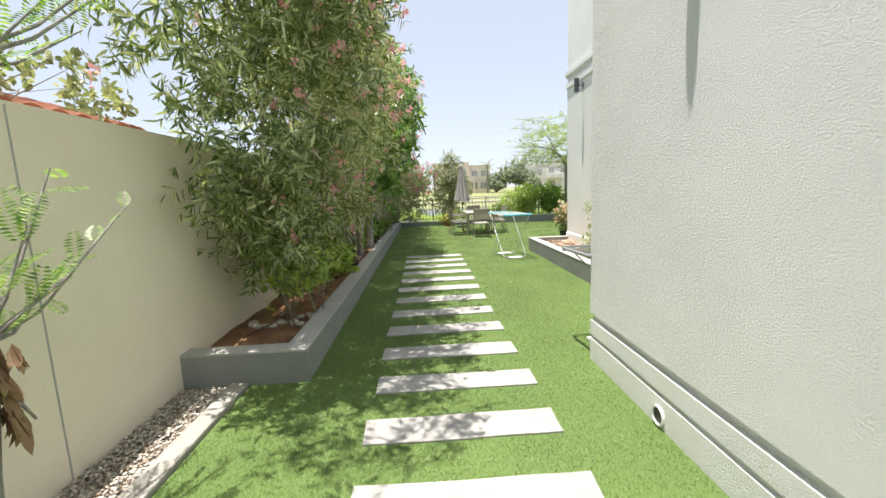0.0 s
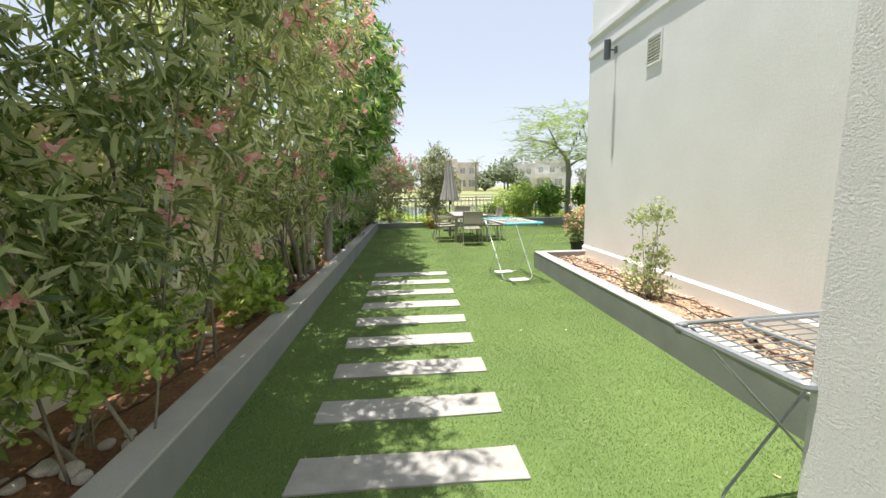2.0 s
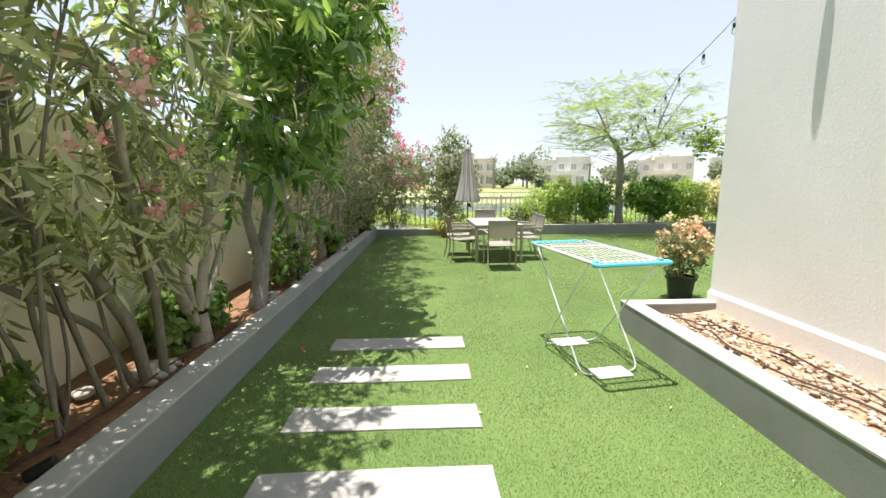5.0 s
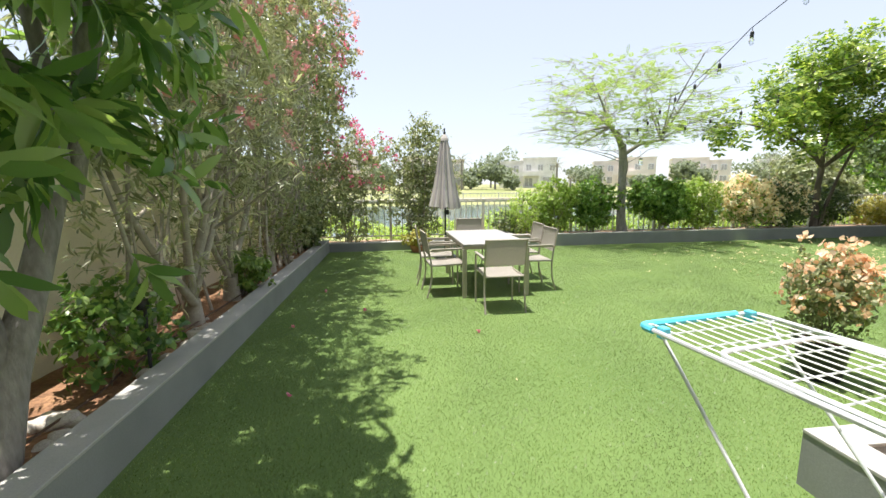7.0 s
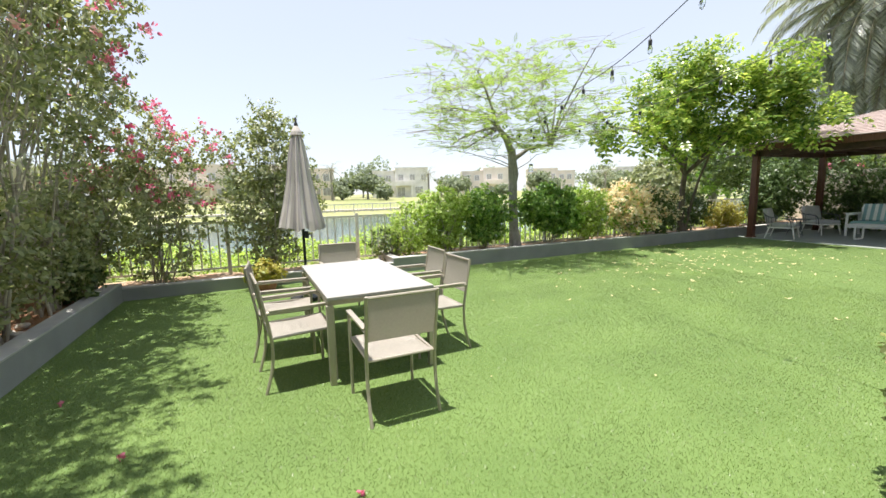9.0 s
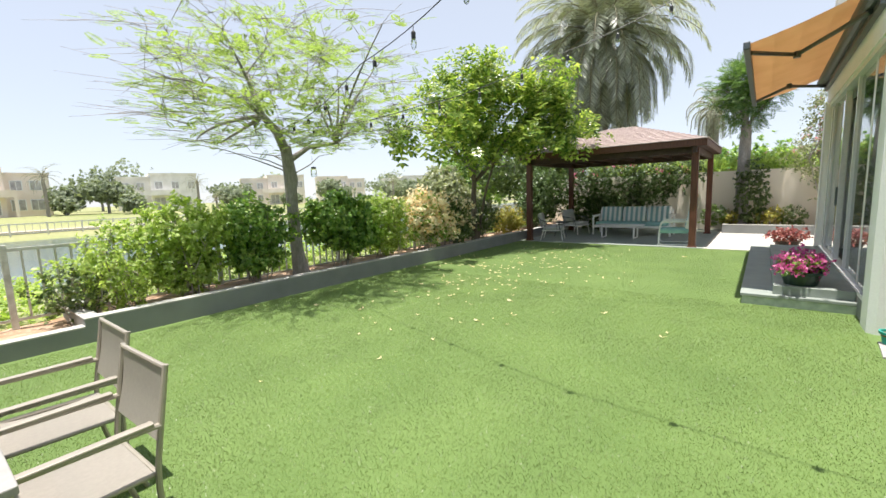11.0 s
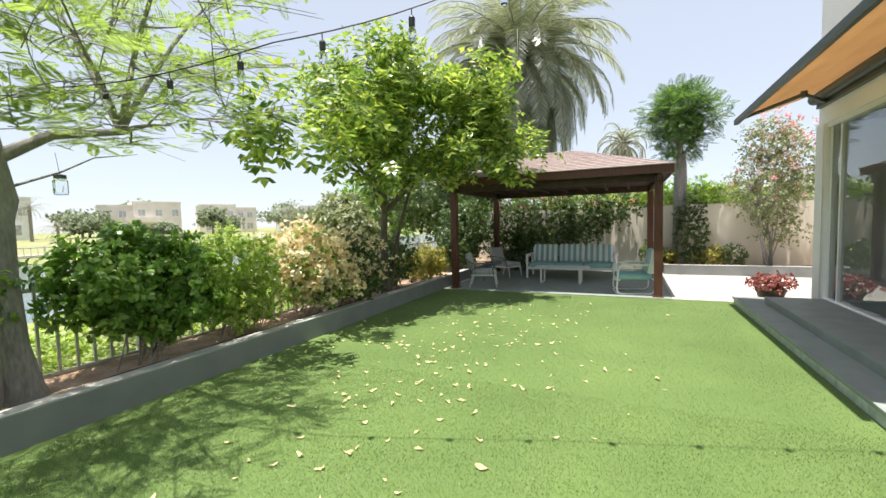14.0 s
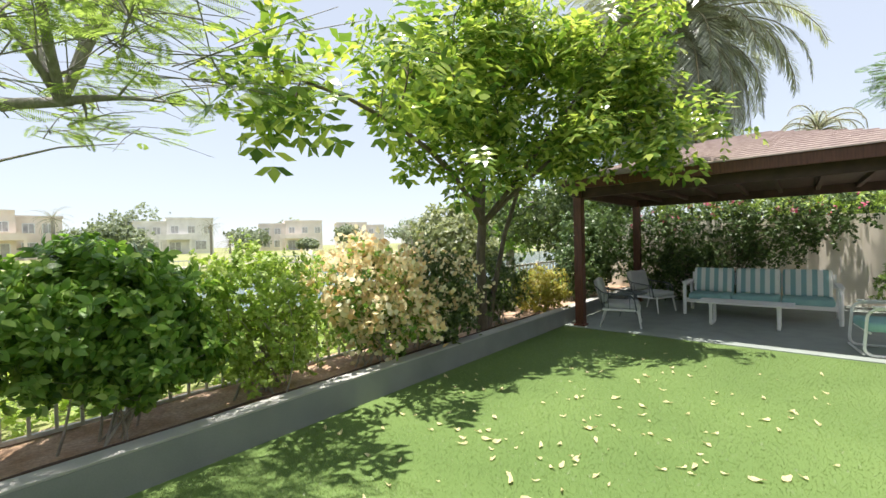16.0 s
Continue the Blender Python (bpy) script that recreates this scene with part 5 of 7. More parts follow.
# thin feathery sapling by the start
def pinnate_template(pairs, w):
    v, f = [], []
    for i in range(pairs):
        x = 0.12 + 0.85 * i / pairs
        s = 0.5 * math.sin(math.pi * (0.15 + 0.8 * i / pairs)) + 0.1
        for sg in (-1, 1):
            b = len(v)
            v += [(x, 0.0, 0), (x + w, sg * s * 0.5, 0.015), (x + w * 0.55, sg * s, -0.01), (x - w * 0.25, sg * s * 0.5, 0.015)]
            f += [(b, b + 1, b + 2), (b, b + 2, b + 3)] if sg < 0 else [(b, b + 2, b + 1), (b, b + 3, b + 2)]
    b = len(v)
    v += [(0, -0.006, 0), (0, 0.006, 0), (1, 0, 0)]
    f += [(b, b + 2, b + 1)]
    return np.array(v, float), np.array(f)


M_DRYB = leaf_mat('dead_brown_leaf', (0.16, 0.09, 0.05), (0.26, 0.16, 0.09), (0.36, 0.25, 0.15), 0.8, 0.1)
PV, PF = pinnate_template(9, 0.055)
PV2, PF2 = pinnate_template(18, 0.024)


def fronds(name, pos, ax, L, W, material, parent, rng, tmpl=(PV, PF)):
    s = rng.uniform(0.7, 1.15, len(pos))
    up = np.array([0, 0, 1.0]) + rng.normal(size=(len(pos), 3)) * 0.3
    v, f = spread(tmpl[0], tmpl[1], pos, ax, up, L * s, W * s)
    return mesh_np(name, v, f, material, parent)


def sapling():
    loc = (-1.74, 1.48, -0.02)
    t = thing("feathery_sapling", loc, "young feathery-leaved sapling with peeling brown trunk by the gravel", "tree")
    rng = rg(7)
    bm = bmesh.new()
    tube(bm, [(0, 0, 0), (0.03, 0.02, 0.5), (0.05, 0.05, 0.85), (0.02, 0.1, 1.1), (-0.02, 0.1, 1.9), (0.1, 0.15, 2.5)], [0.055, 0.05, 0.055, 0.035, 0.03, 0.02], 8, False)
    ends = [(0.06, 0.35, 1.15), (0.05, 0.6, 1.25), (0.12, 0.85, 1.5), (0.02, 0.55, 1.7), (0.1, 0.3, 1.45), (-0.05, 0.3, 1.35), (0.3, 0.3, 2.3), (0.4, 0.6, 2.5), (0.15, 0.7, 2.35), (0.5, 0.25, 2.7), (0.2, 0.0, 2.2), (0.45, 0.0, 2.5), (0.35, 0.5, 2.9), (0.1, 0.4, 2.6), (0.25, 0.85, 2.7)]
    T = []
    for e in ends:
        p1 = Vector(e)
        p0 = Vector((0.02, 0.1, 1.0 if e[2] < 2 else 2.0))
        mid = p0.lerp(p1, 0.5) + Vector((0, 0, -0.06))
        tube(bm, [p0, mid, p1], [0.012, 0.008, 0.004], 5, False)
        for q in np.linspace(0.3, 1, 6):
            T.append((p0.lerp(mid, q).lerp(mid.lerp(p1, q), q), p1 - mid))
    tube(bm, [(0.02, 0.05, 0.75), (0.04, 0.2, 0.72), (0.03, 0.26, 0.62)], [0.012, 0.009, 0.005], 5, False)
    part("trunk", bm, M_BARK, t, smooth=True)
    pos = np.array([tuple(p) for p, d in T])
    ax = unit(np.array([tuple(d.normalized()) for p, d in T]) + rng.normal(size=(len(T), 3)) * 0.55)
    fronds("crown", pos, ax, 0.17, 0.08, M_HEDGE, t, rng)
    P = np.array([(0.08, 0.1, z) for z in np.linspace(0.72, 0.98, 14)]) + rng.normal(size=(14, 3)) * 0.02
    foliage("dead_frond", P, np.tile([0.1, 0.1, -1.0], (14, 1)), 5, 0.12, 0.035, M_DRYB, t, rng, 0.05, 0.4, 0.6, label="brown peeling dead leaf bases")


sapling()

# ---- flat-topped feathery tree in the back planter ----
def feathery_tree():
    loc = (6.42, 18.2, 0.16)
    t = thing("feathery_tree", loc, "flat-topped feathery tree with a smooth grey-brown trunk, in the back planter", "tree")
    rng = rg(21)
    bm = bmesh.new()
    tube(bm, [(0.02, -0.02, -0.1), (0.0, 0, 0.12), (-0.04, 0, 0.5), (-0.06, 0, 1.1), (-0.05, 0.02, 1.55), (-0.03, 0.02, 1.72), (-0.06, 0.02, 2.0), (-0.1, 0.0, 2.3)], [0.20, 0.14, 0.108, 0.098, 0.10, 0.118, 0.10, 0.09], 14, False)
    tg = []
    for i in range(230):
        a = rng.random() * 6.283
        rr = 2.05 * math.sqrt(rng.random())
        z = 2.15 + 2.2 * rng.random() ** 1.3 * (1 - 0.25 * rr / 2.2) + 0.15 * rr
        tg.append((rr * math.cos(a) - 0.15, rr * math.sin(a) * 0.9 - 0.25, z))
    tube(bm, [(-0.09, 0, 2.2), (-0.3, -0.1, 2.5), (-0.6, -0.2, 2.75)], [0.088, 0.07, 0.05], 10, False)
    tube(bm, [(-0.06, 0, 2.05), (0.3, -0.1, 2.3), (0.8, -0.3, 2.4)], [0.06, 0.042, 0.03], 8, False)
    lf = [q for q in tg if q[0] < 0.1]
    rt = [q for q in tg if q[0] >= 0.1]
    wood(bm, (-0.57, -0.19, 2.73), lf, 0.05, rng, mains=6, rmin=0.004, up=0.08)
    wood(bm, (0.75, -0.28, 2.39), rt, 0.042, rng, mains=6, rmin=0.004, up=0.05)
    for i in range(6):
        a = rng.random() * 6.283
        r1 = rng.uniform(0.8, 1.5)
        tube(bm, [(-0.05, 0, 1.8 + 0.05 * i), (0.35 * r1 * math.cos(a), 0.35 * r1 * math.sin(a), 2.0 + 0.04 * i), (0.7 * r1 * math.cos(a + 0.15), 0.7 * r1 * math.sin(a + 0.15), 2.2), (r1 * math.cos(a), r1 * math.sin(a), 2.25 + rng.normal() * 0.15)], [0.014, 0.01, 0.007, 0.003], 5, False)
    for q in tg:
        q = Vector(q)
        for _ in range(3):
            d = Vector((q.x * 0.25 + rng.normal() * 0.3, q.y * 0.25 + rng.normal() * 0.3, rng.normal() * 0.1))
            tube(bm, [q - d * 0.3, q + d * 0.4 + Vector((0, 0, 0.03)), q + d], [0.005, 0.004, 0.002], 3, False)
    part("trunk", bm, M_BARK, t, smooth=True)
    T = np.array(tg)
    k = 8
    pos = np.repeat(T, k, 0) + rng.normal(size=(len(T) * k, 3)) * np.array([0.2, 0.2, 0.05])
    out = unit(pos * np.array([1, 1, 0]) + 1e-6)
    ax = out * 0.8 + rng.normal(size=pos.shape) * np.array([0.8, 0.8, 0.18]) + np.array([0, 0, 0.02])
    fronds("crown", pos, ax, 0.27, 0.10, M_FEATHER, t, rng, (PV2, PF2))
    j = thing("jar_lantern", (6.70, 17.98, 1.93), "glass jar lantern with a dark lid hung from a branch", "lantern")
    bm = bmesh.new(); lathe(bm, [(0.045, 0), (0.052, 0.02), (0.052, 0.12), (0.04, 0.14)], sides=18); o = part("jar", bm, M_GLASS, j); o.visible_shadow = False
    bm = bmesh.new(); lathe(bm, [(0.044, 0.14), (0.044, 0.17), (0.03, 0.175)], sides=18); part("lid", bm, M_GREYM, j, "dark metal lid")
    part("hanger", tb([(0, 0, 0.17), (-0.02, 0, 0.36)], 0.002, 4), M_BLACK, j)


feathery_tree()


# ---- dense bright tree in the back planter ----
def compound_leaf(pairs, w):
    """A leaf stalk with broad oval leaflets in pairs and one at its end."""
    v, f = [(0, -0.006, 0), (0, 0.006, 0), (0.8, 0, 0)], [(0, 2, 1)]
    spots = [(0.22 + 0.58 * i / (pairs - 1), sg, 0.75 + 0.25 * math.sin(math.pi * (i + 0.7) / pairs)) for i in range(pairs) for sg in (-1, 1)]
    for x, sg, ln in spots:
        b = len(v)
        y = sg * ln * 0.5
        v += [(x, 0, 0), (x + w * 0.1, y * 0.5, 0.03), (x + w * 0.95, y * 0.62, 0.0), (x + w * 0.75, y * 1.05, -0.05)]
        f += [(b, b + 2, b + 1), (b + 1, b + 2, b + 3)] if sg > 0 else [(b, b + 1, b + 2), (b + 1, b + 3, b + 2)]
    b = len(v)
    v += [(0.8, 0, 0), (0.93, -0.16, 0.01), (0.93, 0.16, 0.01), (1.12, 0, -0.05)]
    f += [(b, b + 1, b + 2), (b + 1, b + 3, b + 2)]
    return np.array(v, float), np.array(f)


PV3, PF3 = compound_leaf(3, 0.2)



def bright_tree():
    loc = (11.85, 18.0, 0.18)
    t = thing("bright_green_tree", loc, "dense bright green tree with a slim forked trunk, beside the pergola", "tree")
    rng = rg(22)
    B = to_local([(11.8, 17.5, 3.6, 1.3, 1.2, 1.0), (11.0, 17.9, 3.9, 1.05, 0.9, 0.8), (13.1, 16.3, 3.6, 1.0, 1.1, 0.9), (11.6, 17.5, 4.6, 1.1, 1.1, 0.6), (12.7, 16.5, 4.3, 0.9, 0.9, 0.6), (9.9, 17.2, 3.35, 0.55, 0.4, 0.35), (9.1, 17.1, 3.05, 0.45, 0.3, 0.25), (8.5, 17.15, 2.7, 0.28, 0.2, 0.3), (9.8, 17.0, 2.55, 0.3, 0.25, 0.2), (10.4, 17.5, 2.8, 0.6, 0.5, 0.45), (13.2, 15.6, 3.2, 0.7, 0.7, 0.55), (12.4, 17.0, 2.95, 0.9, 0.85, 0.45)], loc)
    C, P, D = clumps(B, 112, 8, 0.16, rng, 0.3)
    bm = bmesh.new()
    tube(bm, [(0, 0, -0.1), (0.02, 0, 0.6), (-0.02, -0.02, 1.2), (0.0, -0.05, 1.7)], [0.10, 0.075, 0.07, 0.065], 10, False)
    tube(bm, [(0.05, -0.05, -0.1), (0.22, -0.1, 0.7), (0.38, -0.2, 1.5), (0.5, -0.4, 2.2)], [0.05, 0.04, 0.035, 0.03], 8, False)
    wood(bm, (0, -0.05, 1.65), [tuple(p) for p in C] + [tuple(p) for p in P[::8]], 0.06, rng, mains=7, rmin=0.006, up=0.15)
    part("trunk", bm, M_BARKD, t, smooth=True)
    # compound leaves that arch out and down from each twig
    k = 3
    pos = np.repeat(P, k, 0) + rng.normal(size=(len(P) * k, 3)) * 0.07
    ax = np.repeat(D, k, 0) * 0.8 + rng.normal(size=pos.shape) * np.array([0.5, 0.5, 0.3]) + np.array([0, 0, -0.3])
    fronds("crown", pos, ax, 0.38, 0.31, M_TREE2, t, rng, (PV3, PF3))
    foliage("shoot", P, D + np.array([0, 0, 0.4]), 4, 0.155, 0.066, M_TREE2, t, rng, 0.25, 0.8, 0.15)
    tagged(blossoms("fruit", P[170:200], 0.05, 5, M_GOLDL, t, rng), kind="stuff")


bright_tree()

# ---- hedge bushes of the back planter ----
HB = [
    ("hedge_bush", (3.75, 18.15), [(3.75, 18.15, 0.75, 0.42, 0.4, 0.5)], 500, 9, 0.05, 0.028, M_HEDGEY, "small pale yellow-green bush at the planter's corner", None),
    ("hedge_bush", (4.6, 18.2), [(4.6, 18.2, 1.15, 0.62, 0.42, 0.42), (4.55, 18.2, 0.6, 0.45, 0.35, 0.3)], 1100, 11, 0.06, 0.032, M_HEDGEY, "clipped yellow-green bush over bare stems, against the fence", None),
    ("hedge_bush", (5.6, 18.2), [(5.6, 18.2, 1.12, 0.6, 0.45, 0.42), (5.6, 18.2, 0.65, 0.4, 0.35, 0.25)], 1100, 11, 0.065, 0.036, M_HEDGE, "clipped mid-green bush beside the feathery tree", None),
    ("hedge_bush", (7.35, 18.15), [(7.3, 18.15, 1.15, 0.66, 0.48, 0.45), (7.6, 18.15, 0.8, 0.5, 0.42, 0.3)], 1400, 12, 0.085, 0.042, M_HEDGE, "dense clipped green bush with pointed leaves over bare stems", None),
    ("hedge_bush", (8.55, 18.2), [(8.5, 18.2, 1.15, 0.55, 0.42, 0.42), (8.6, 18.2, 0.65, 0.5, 0.4, 0.35)], 1100, 11, 0.055, 0.028, M_HEDGEY, "airy yellow-green bush with upright stems", None),
]
HB2 = [
    ("flowering_bush", (9.75, 18.1), [(9.7, 18.1, 1.05, 0.65, 0.5, 0.5), (10.0, 18.05, 0.7, 0.6, 0.5, 0.35)], 900, 9, 0.055, 0.034, M_HEDGE, "bush with clusters of cream and peach bracts", (M_PEACH, 500, 0.078, 9, 0.2)),
    ("flowering_bush", (10.8, 18.1), [(10.8, 18.1, 1.0, 0.55, 0.5, 0.5), (10.9, 18.0, 0.6, 0.5, 0.45, 0.3)], 1100, 9, 0.055, 0.034, M_DARKL, "dark green bush with a few cream bracts", (M_PEACH, 110, 0.065, 7, 0.45)),
    ("dark_bush", (12.4, 18.15), [(12.4, 18.15, 0.85, 0.6, 0.45, 0.5)], 800, 9, 0.05, 0.028, M_DARKL, "dark green bush at the foot of the tree", None),
    ("golden_croton", (13.9, 18.15), [(13.9, 18.1, 0.62, 0.5, 0.42, 0.38)], 500, 9, 0.075, 0.028, M_GOLDL, "low golden-yellow croton by the pergola post", None),
    ("dark_bush", (3.35, 18.3), [(3.3, 18.3, 0.5, 0.3, 0.3, 0.3)], 200, 8, 0.05, 0.03, M_DARKL, "small dark bush by the fence", None),
]
for i, (nm, (x, y), blobs, tw, n_, L_, W_, m_, lab, bl) in enumerate(HB + HB2):
    shrub(nm, (x, y, 0.18), blobs, tw, n_, L_, W_, m_, lab, "bush", 80 + i, stems=13, stem_r=0.012, stem_mat=M_BARK2, twig=0.09, droop=0.15, bloom=bl, shell=0.45, spread_=0.3)

# grey-green bush behind the umbrella and bougainvillea arching from the corner
shrub("grey_green_bush", (1.1, 18.2, 0.12), [(1.0, 18.2, 1.3, 0.6, 0.5, 0.7), (1.2, 18.2, 2.1, 0.65, 0.5, 0.7), (1.5, 18.2, 1.6, 0.6, 0.45, 0.6), (1.15, 18.2, 0.6, 0.4, 0.35, 0.4), (1.25, 18.2, 2.7, 0.35, 0.3, 0.4)], 1500, 9, 0.065, 0.036, M_OLIVE, "tall loose grey-green bush behind the umbrella", "bush", 101, stems=12, stem_r=0.016, stem_mat=M_BARK2, twig=0.16, droop=0.0, shell=0.4)
shrub("bougainvillea", (-0.6, 18.2, 0.12), [(-0.9, 18.0, 1.4, 0.6, 0.6, 0.8), (-0.4, 18.1, 1.9, 0.5, 0.5, 0.5), (0.1, 18.2, 2.3, 0.5, 0.35, 0.28), (-0.1, 18.2, 1.2, 0.4, 0.4, 0.4), (-0.5, 18.1, 0.6, 0.5, 0.4, 0.35)], 1000, 8, 0.06, 0.036, M_OLIVE, "arching bougainvillea with magenta bracts by the fence", "bush", 102, stems=12, stem_r=0.014, stem_mat=M_BARK2, bloom=(M_MAG, 49, 0.055, 10, 1.2), twig=0.18, droop=0.0)

# low green cover on the bank past the fence
bank = thing("bank_plants", (8.0, 20.0, -0.05), "pale yellow-green low plants on the bank past the fence", "ground cover", kind="stuff")
rng0 = rg(104)
k0 = 7000
bp = np.stack([rng0.uniform(-11, 12, k0), rng0.uniform(-1.1, 1.6, k0), rng0.random(k0) ** 0.7 * 0.55], 1)
bp[:, 2] *= 0.55 + 0.45 * np.sin(bp[:, 0] * 1.9) * np.sin(bp[:, 0] * 0.7 + 1) + 0.2
foliage("leaves", bp, rng0.normal(size=(k0, 3)) * 0.5 + np.array([0, 0, 1.0]), 7, 0.08, 0.045, M_HEDGEY, bank, rng0, 0.12, 0.9, 0.1)

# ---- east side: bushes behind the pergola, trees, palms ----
shrub("bougainvillea", (18.35, 15.6, 0.0), [(18.3, 17.2, 1.3, 0.5, 1.0, 1.0), (18.4, 16.0, 1.6, 0.55, 1.1, 0.9), (18.4, 14.8, 1.7, 0.5, 0.9, 0.75), (18.45, 13.9, 2.0, 0.45, 0.7, 0.5), (18.3, 16.6, 0.7, 0.5, 1.2, 0.6)], 2400, 9, 0.08, 0.045, M_SHADEL, "large bougainvillea behind the sofa, shade in its leaf colour, red bracts", "bush", 111, stems=16, stem_r=0.02, bloom=(M_MAG, 45, 0.06, 9, 1.5), twig=0.18)
shrub("dark_bush", (15.6, 18.1, 0.15), [(15.9, 18.1, 1.0, 0.45, 0.45, 0.7), (16.2, 18.15, 1.3, 0.7, 0.45, 0.9), (17.4, 18.2, 1.5, 0.8, 0.5, 1.0)], 1700, 9, 0.08, 0.045, M_SHADEL, "leafy bushes behind the pergola, shade put into their leaf colour", "bush", 112, stems=14, stem_r=0.018, twig=0.16)
shrub("climbing_bush", (19.6, 13.5, 0.0), [(19.5, 12.9, 2.1, 0.5, 0.9, 0.35), (19.5, 14.6, 2.2, 0.5, 1.0, 0.4), (19.5, 11.3, 2.15, 0.5, 0.9, 0.35), (19.5, 16.4, 2.3, 0.5, 1.0, 0.5)], 1600, 9, 0.08, 0.045, M_HEDGEY, "pale green climber with pink bracts over the garden wall", "bush", 113, stems=12, stem_r=0.015, bloom=(M_PINK, 40, 0.05, 8, 1.8), twig=0.16)
shrub("bougainvillea", (18.3, 10.1, 0.2), [(18.2, 10.3, 2.3, 0.7, 0.8, 0.7), (18.3, 9.7, 3.0, 0.7, 0.8, 0.7), (18.3, 10.2, 3.6, 0.5, 0.6, 0.5), (18.3, 9.9, 1.4, 0.4, 0.5, 0.6)], 1300, 9, 0.065, 0.036, M_OLIVE, "tall pink bougainvillea against the garden wall", "bush", 114, stems=9, stem_r=0.022, stem_mat=M_BARK, bloom=(M_PINK, 150, 0.06, 10, 1.6), twig=0.2)
for i, (y, s, m_) in enumerate(((12.9, 0.35, M_LOWG), (11.4, 0.28, M_GOLDL), (10.9, 0.3, M_DARKL), (12.4, 0.22, M_GOLDL))):
    shrub("low_plant", (18.3, y, 0.2), [(18.3, y, 0.2 + s, s, s, s)], 130, 9, 0.07, 0.035, m_, "small leafy plant in the east planter", "plant", 120 + i, stems=6, stem_r=0.006, twig=0.08, group="plants of the east planter")


def mop_tree():
    loc = (18.45, 12.15, 0.18)
    t = thing("mop_headed_tree", loc, "tree with a stout pruned trunk, green mop-headed crown and a climber", "tree")
    rng = rg(23)
    bm = bmesh.new()
    tube(bm, [(0, 0, -0.1), (0.0, 0, 0.4), (0.04, 0.02, 1.5), (0.0, 0, 2.6), (0, 0, 3.2)], [0.26, 0.19, 0.17, 0.16, 0.13], 12, False)
    P, D = envelope([(0, 0, 4.3, 0.95, 1.0, 0.7), (0.0, 0.0, 4.6, 0.7, 0.7, 0.45), (0, 0, 3.5, 0.55, 0.6, 0.55)], 1500, rng, 0.35)
    wood(bm, (0, 0, 3.1), [tuple(p) for p in P[:40]], 0.07, rng, mains=6, rmin=0.008)
    part("trunk", bm, M_BARK, t, smooth=True)
    ax = D + np.array([0, 0, -0.15])
    fronds("crown", P, ax, 0.32, 0.2, M_MOP, t, rng)
    P2, D2 = envelope([(-0.2, -0.25, 1.0, 0.24, 0.38, 0.95)], 420, rng, 0.6)
    foliage("climber", P2, D2, 8, 0.07, 0.05, M_DARKL, t, rng, 0.1, 0.9, 0.2, label="dark green climber on the trunk")


mop_tree()


def palm(loc, trunk_h, frond_l, count, seed, label, trunk_r=0.22, sub=34, droop=1.0, skirt=118):
    t = thing("date_palm", loc, label, "palm tree", "date palms")
    rng = rg(seed)
    bm = bmesh.new()
    z, i = -0.3, 0
    prof = []
    while z < trunk_h:
        prof += [(trunk_r * 0.9, z), (trunk_r * 1.12, z + 0.13)]
        z += 0.14
    lathe(bm, prof, sides=12)
    part("trunk", bm, M_BARK, t)
    stem = bmesh.new()
    V_, F_, base = [], [], 0
    for f in range(count):
        a = f * 2.39996
        e = math.radians(84 - skirt * ((f + 0.5) / count) ** (0.8 if skirt < 130 else 0.72) + rng.normal() * 5)
        L = frond_l * rng.uniform(0.85, 1.1)
        p = Vector((0, 0, trunk_h + 0.1 * math.sin(e)))
        k = 10
        path, el = [p.copy()], e
        hd = a
        for s in range(k):
            d = Vector((math.cos(hd) * math.cos(el), math.sin(hd) * math.cos(el), math.sin(el)))
            p = p + d * (L / k)
            el -= math.radians(9.5 * droop) * (0.5 + s / k)
            el = max(el, -1.5)
            path.append(p.copy())
        tube(stem, path, [0.035 * (1 - 0.85 * s / k) + 0.003 for s in range(k + 1)], 4, False)
        P = np.array(path)
        q = np.linspace(0.12, 0.99, sub)
        idx = q * k
        i0 = np.minimum(idx.astype(int), k - 1)
        fr = (idx - i0)[:, None]
        pos = P[i0] * (1 - fr) + P[i0 + 1] * fr
        tg = unit(P[i0 + 1] - P[i0])
        side = unit(np.cross(tg, np.array([0, 0, 1.0]) + 1e-4))
        upv = np.cross(side, tg)
        for sg in (-1, 1):
            ax = tg * 0.75 + side * sg * 0.85 + upv * 0.12 + np.array([0, 0, -0.25]) + rng.normal(size=pos.shape) * 0.08
            ln = frond_l * 0.14 * (0.5 + 0.9 * np.sin(np.pi * np.clip(q * 0.9 + 0.12, 0, 1)))
            v, ff = spread(SLIM_V, SLIM_F, pos, ax, upv + side * sg * 0.4, ln, np.full(sub, 0.02) * frond_l / 3)
            V_.append(v)
            F_.append(ff + base)
            base += len(v)
    part("frond_core", stem, M_STEM, t, kind="stuff")
    mesh_np("crown", np.concatenate(V_), np.concatenate(F_), M_PALM, t)


palm((21.85, 17.6, -0.05), 8.2, 4.6, 160, 31, "tall date palm with long drooping grey-green fronds behind the garden wall", 0.3, 96, 1.2, 138)
palm((27.5, 13.8, -0.05), 5.3, 1.9, 44, 32, "date palm further off behind the garden wall", 0.25, 40, 2.0)
for i, (x, y, h, l) in enumerate(((36.5, 97, 5.2, 2.6), (41, 100, 2.0, 3.2), (76, 84, 4.5, 4.0), (98, 95, 5, 3.5), (2.5, 88, 5.0, 3.0), (15, 96, 6, 3))):
    palm((x, y, 0.3), h, l, 26, 40 + i, "date palm across the lake", 0.22, 14)


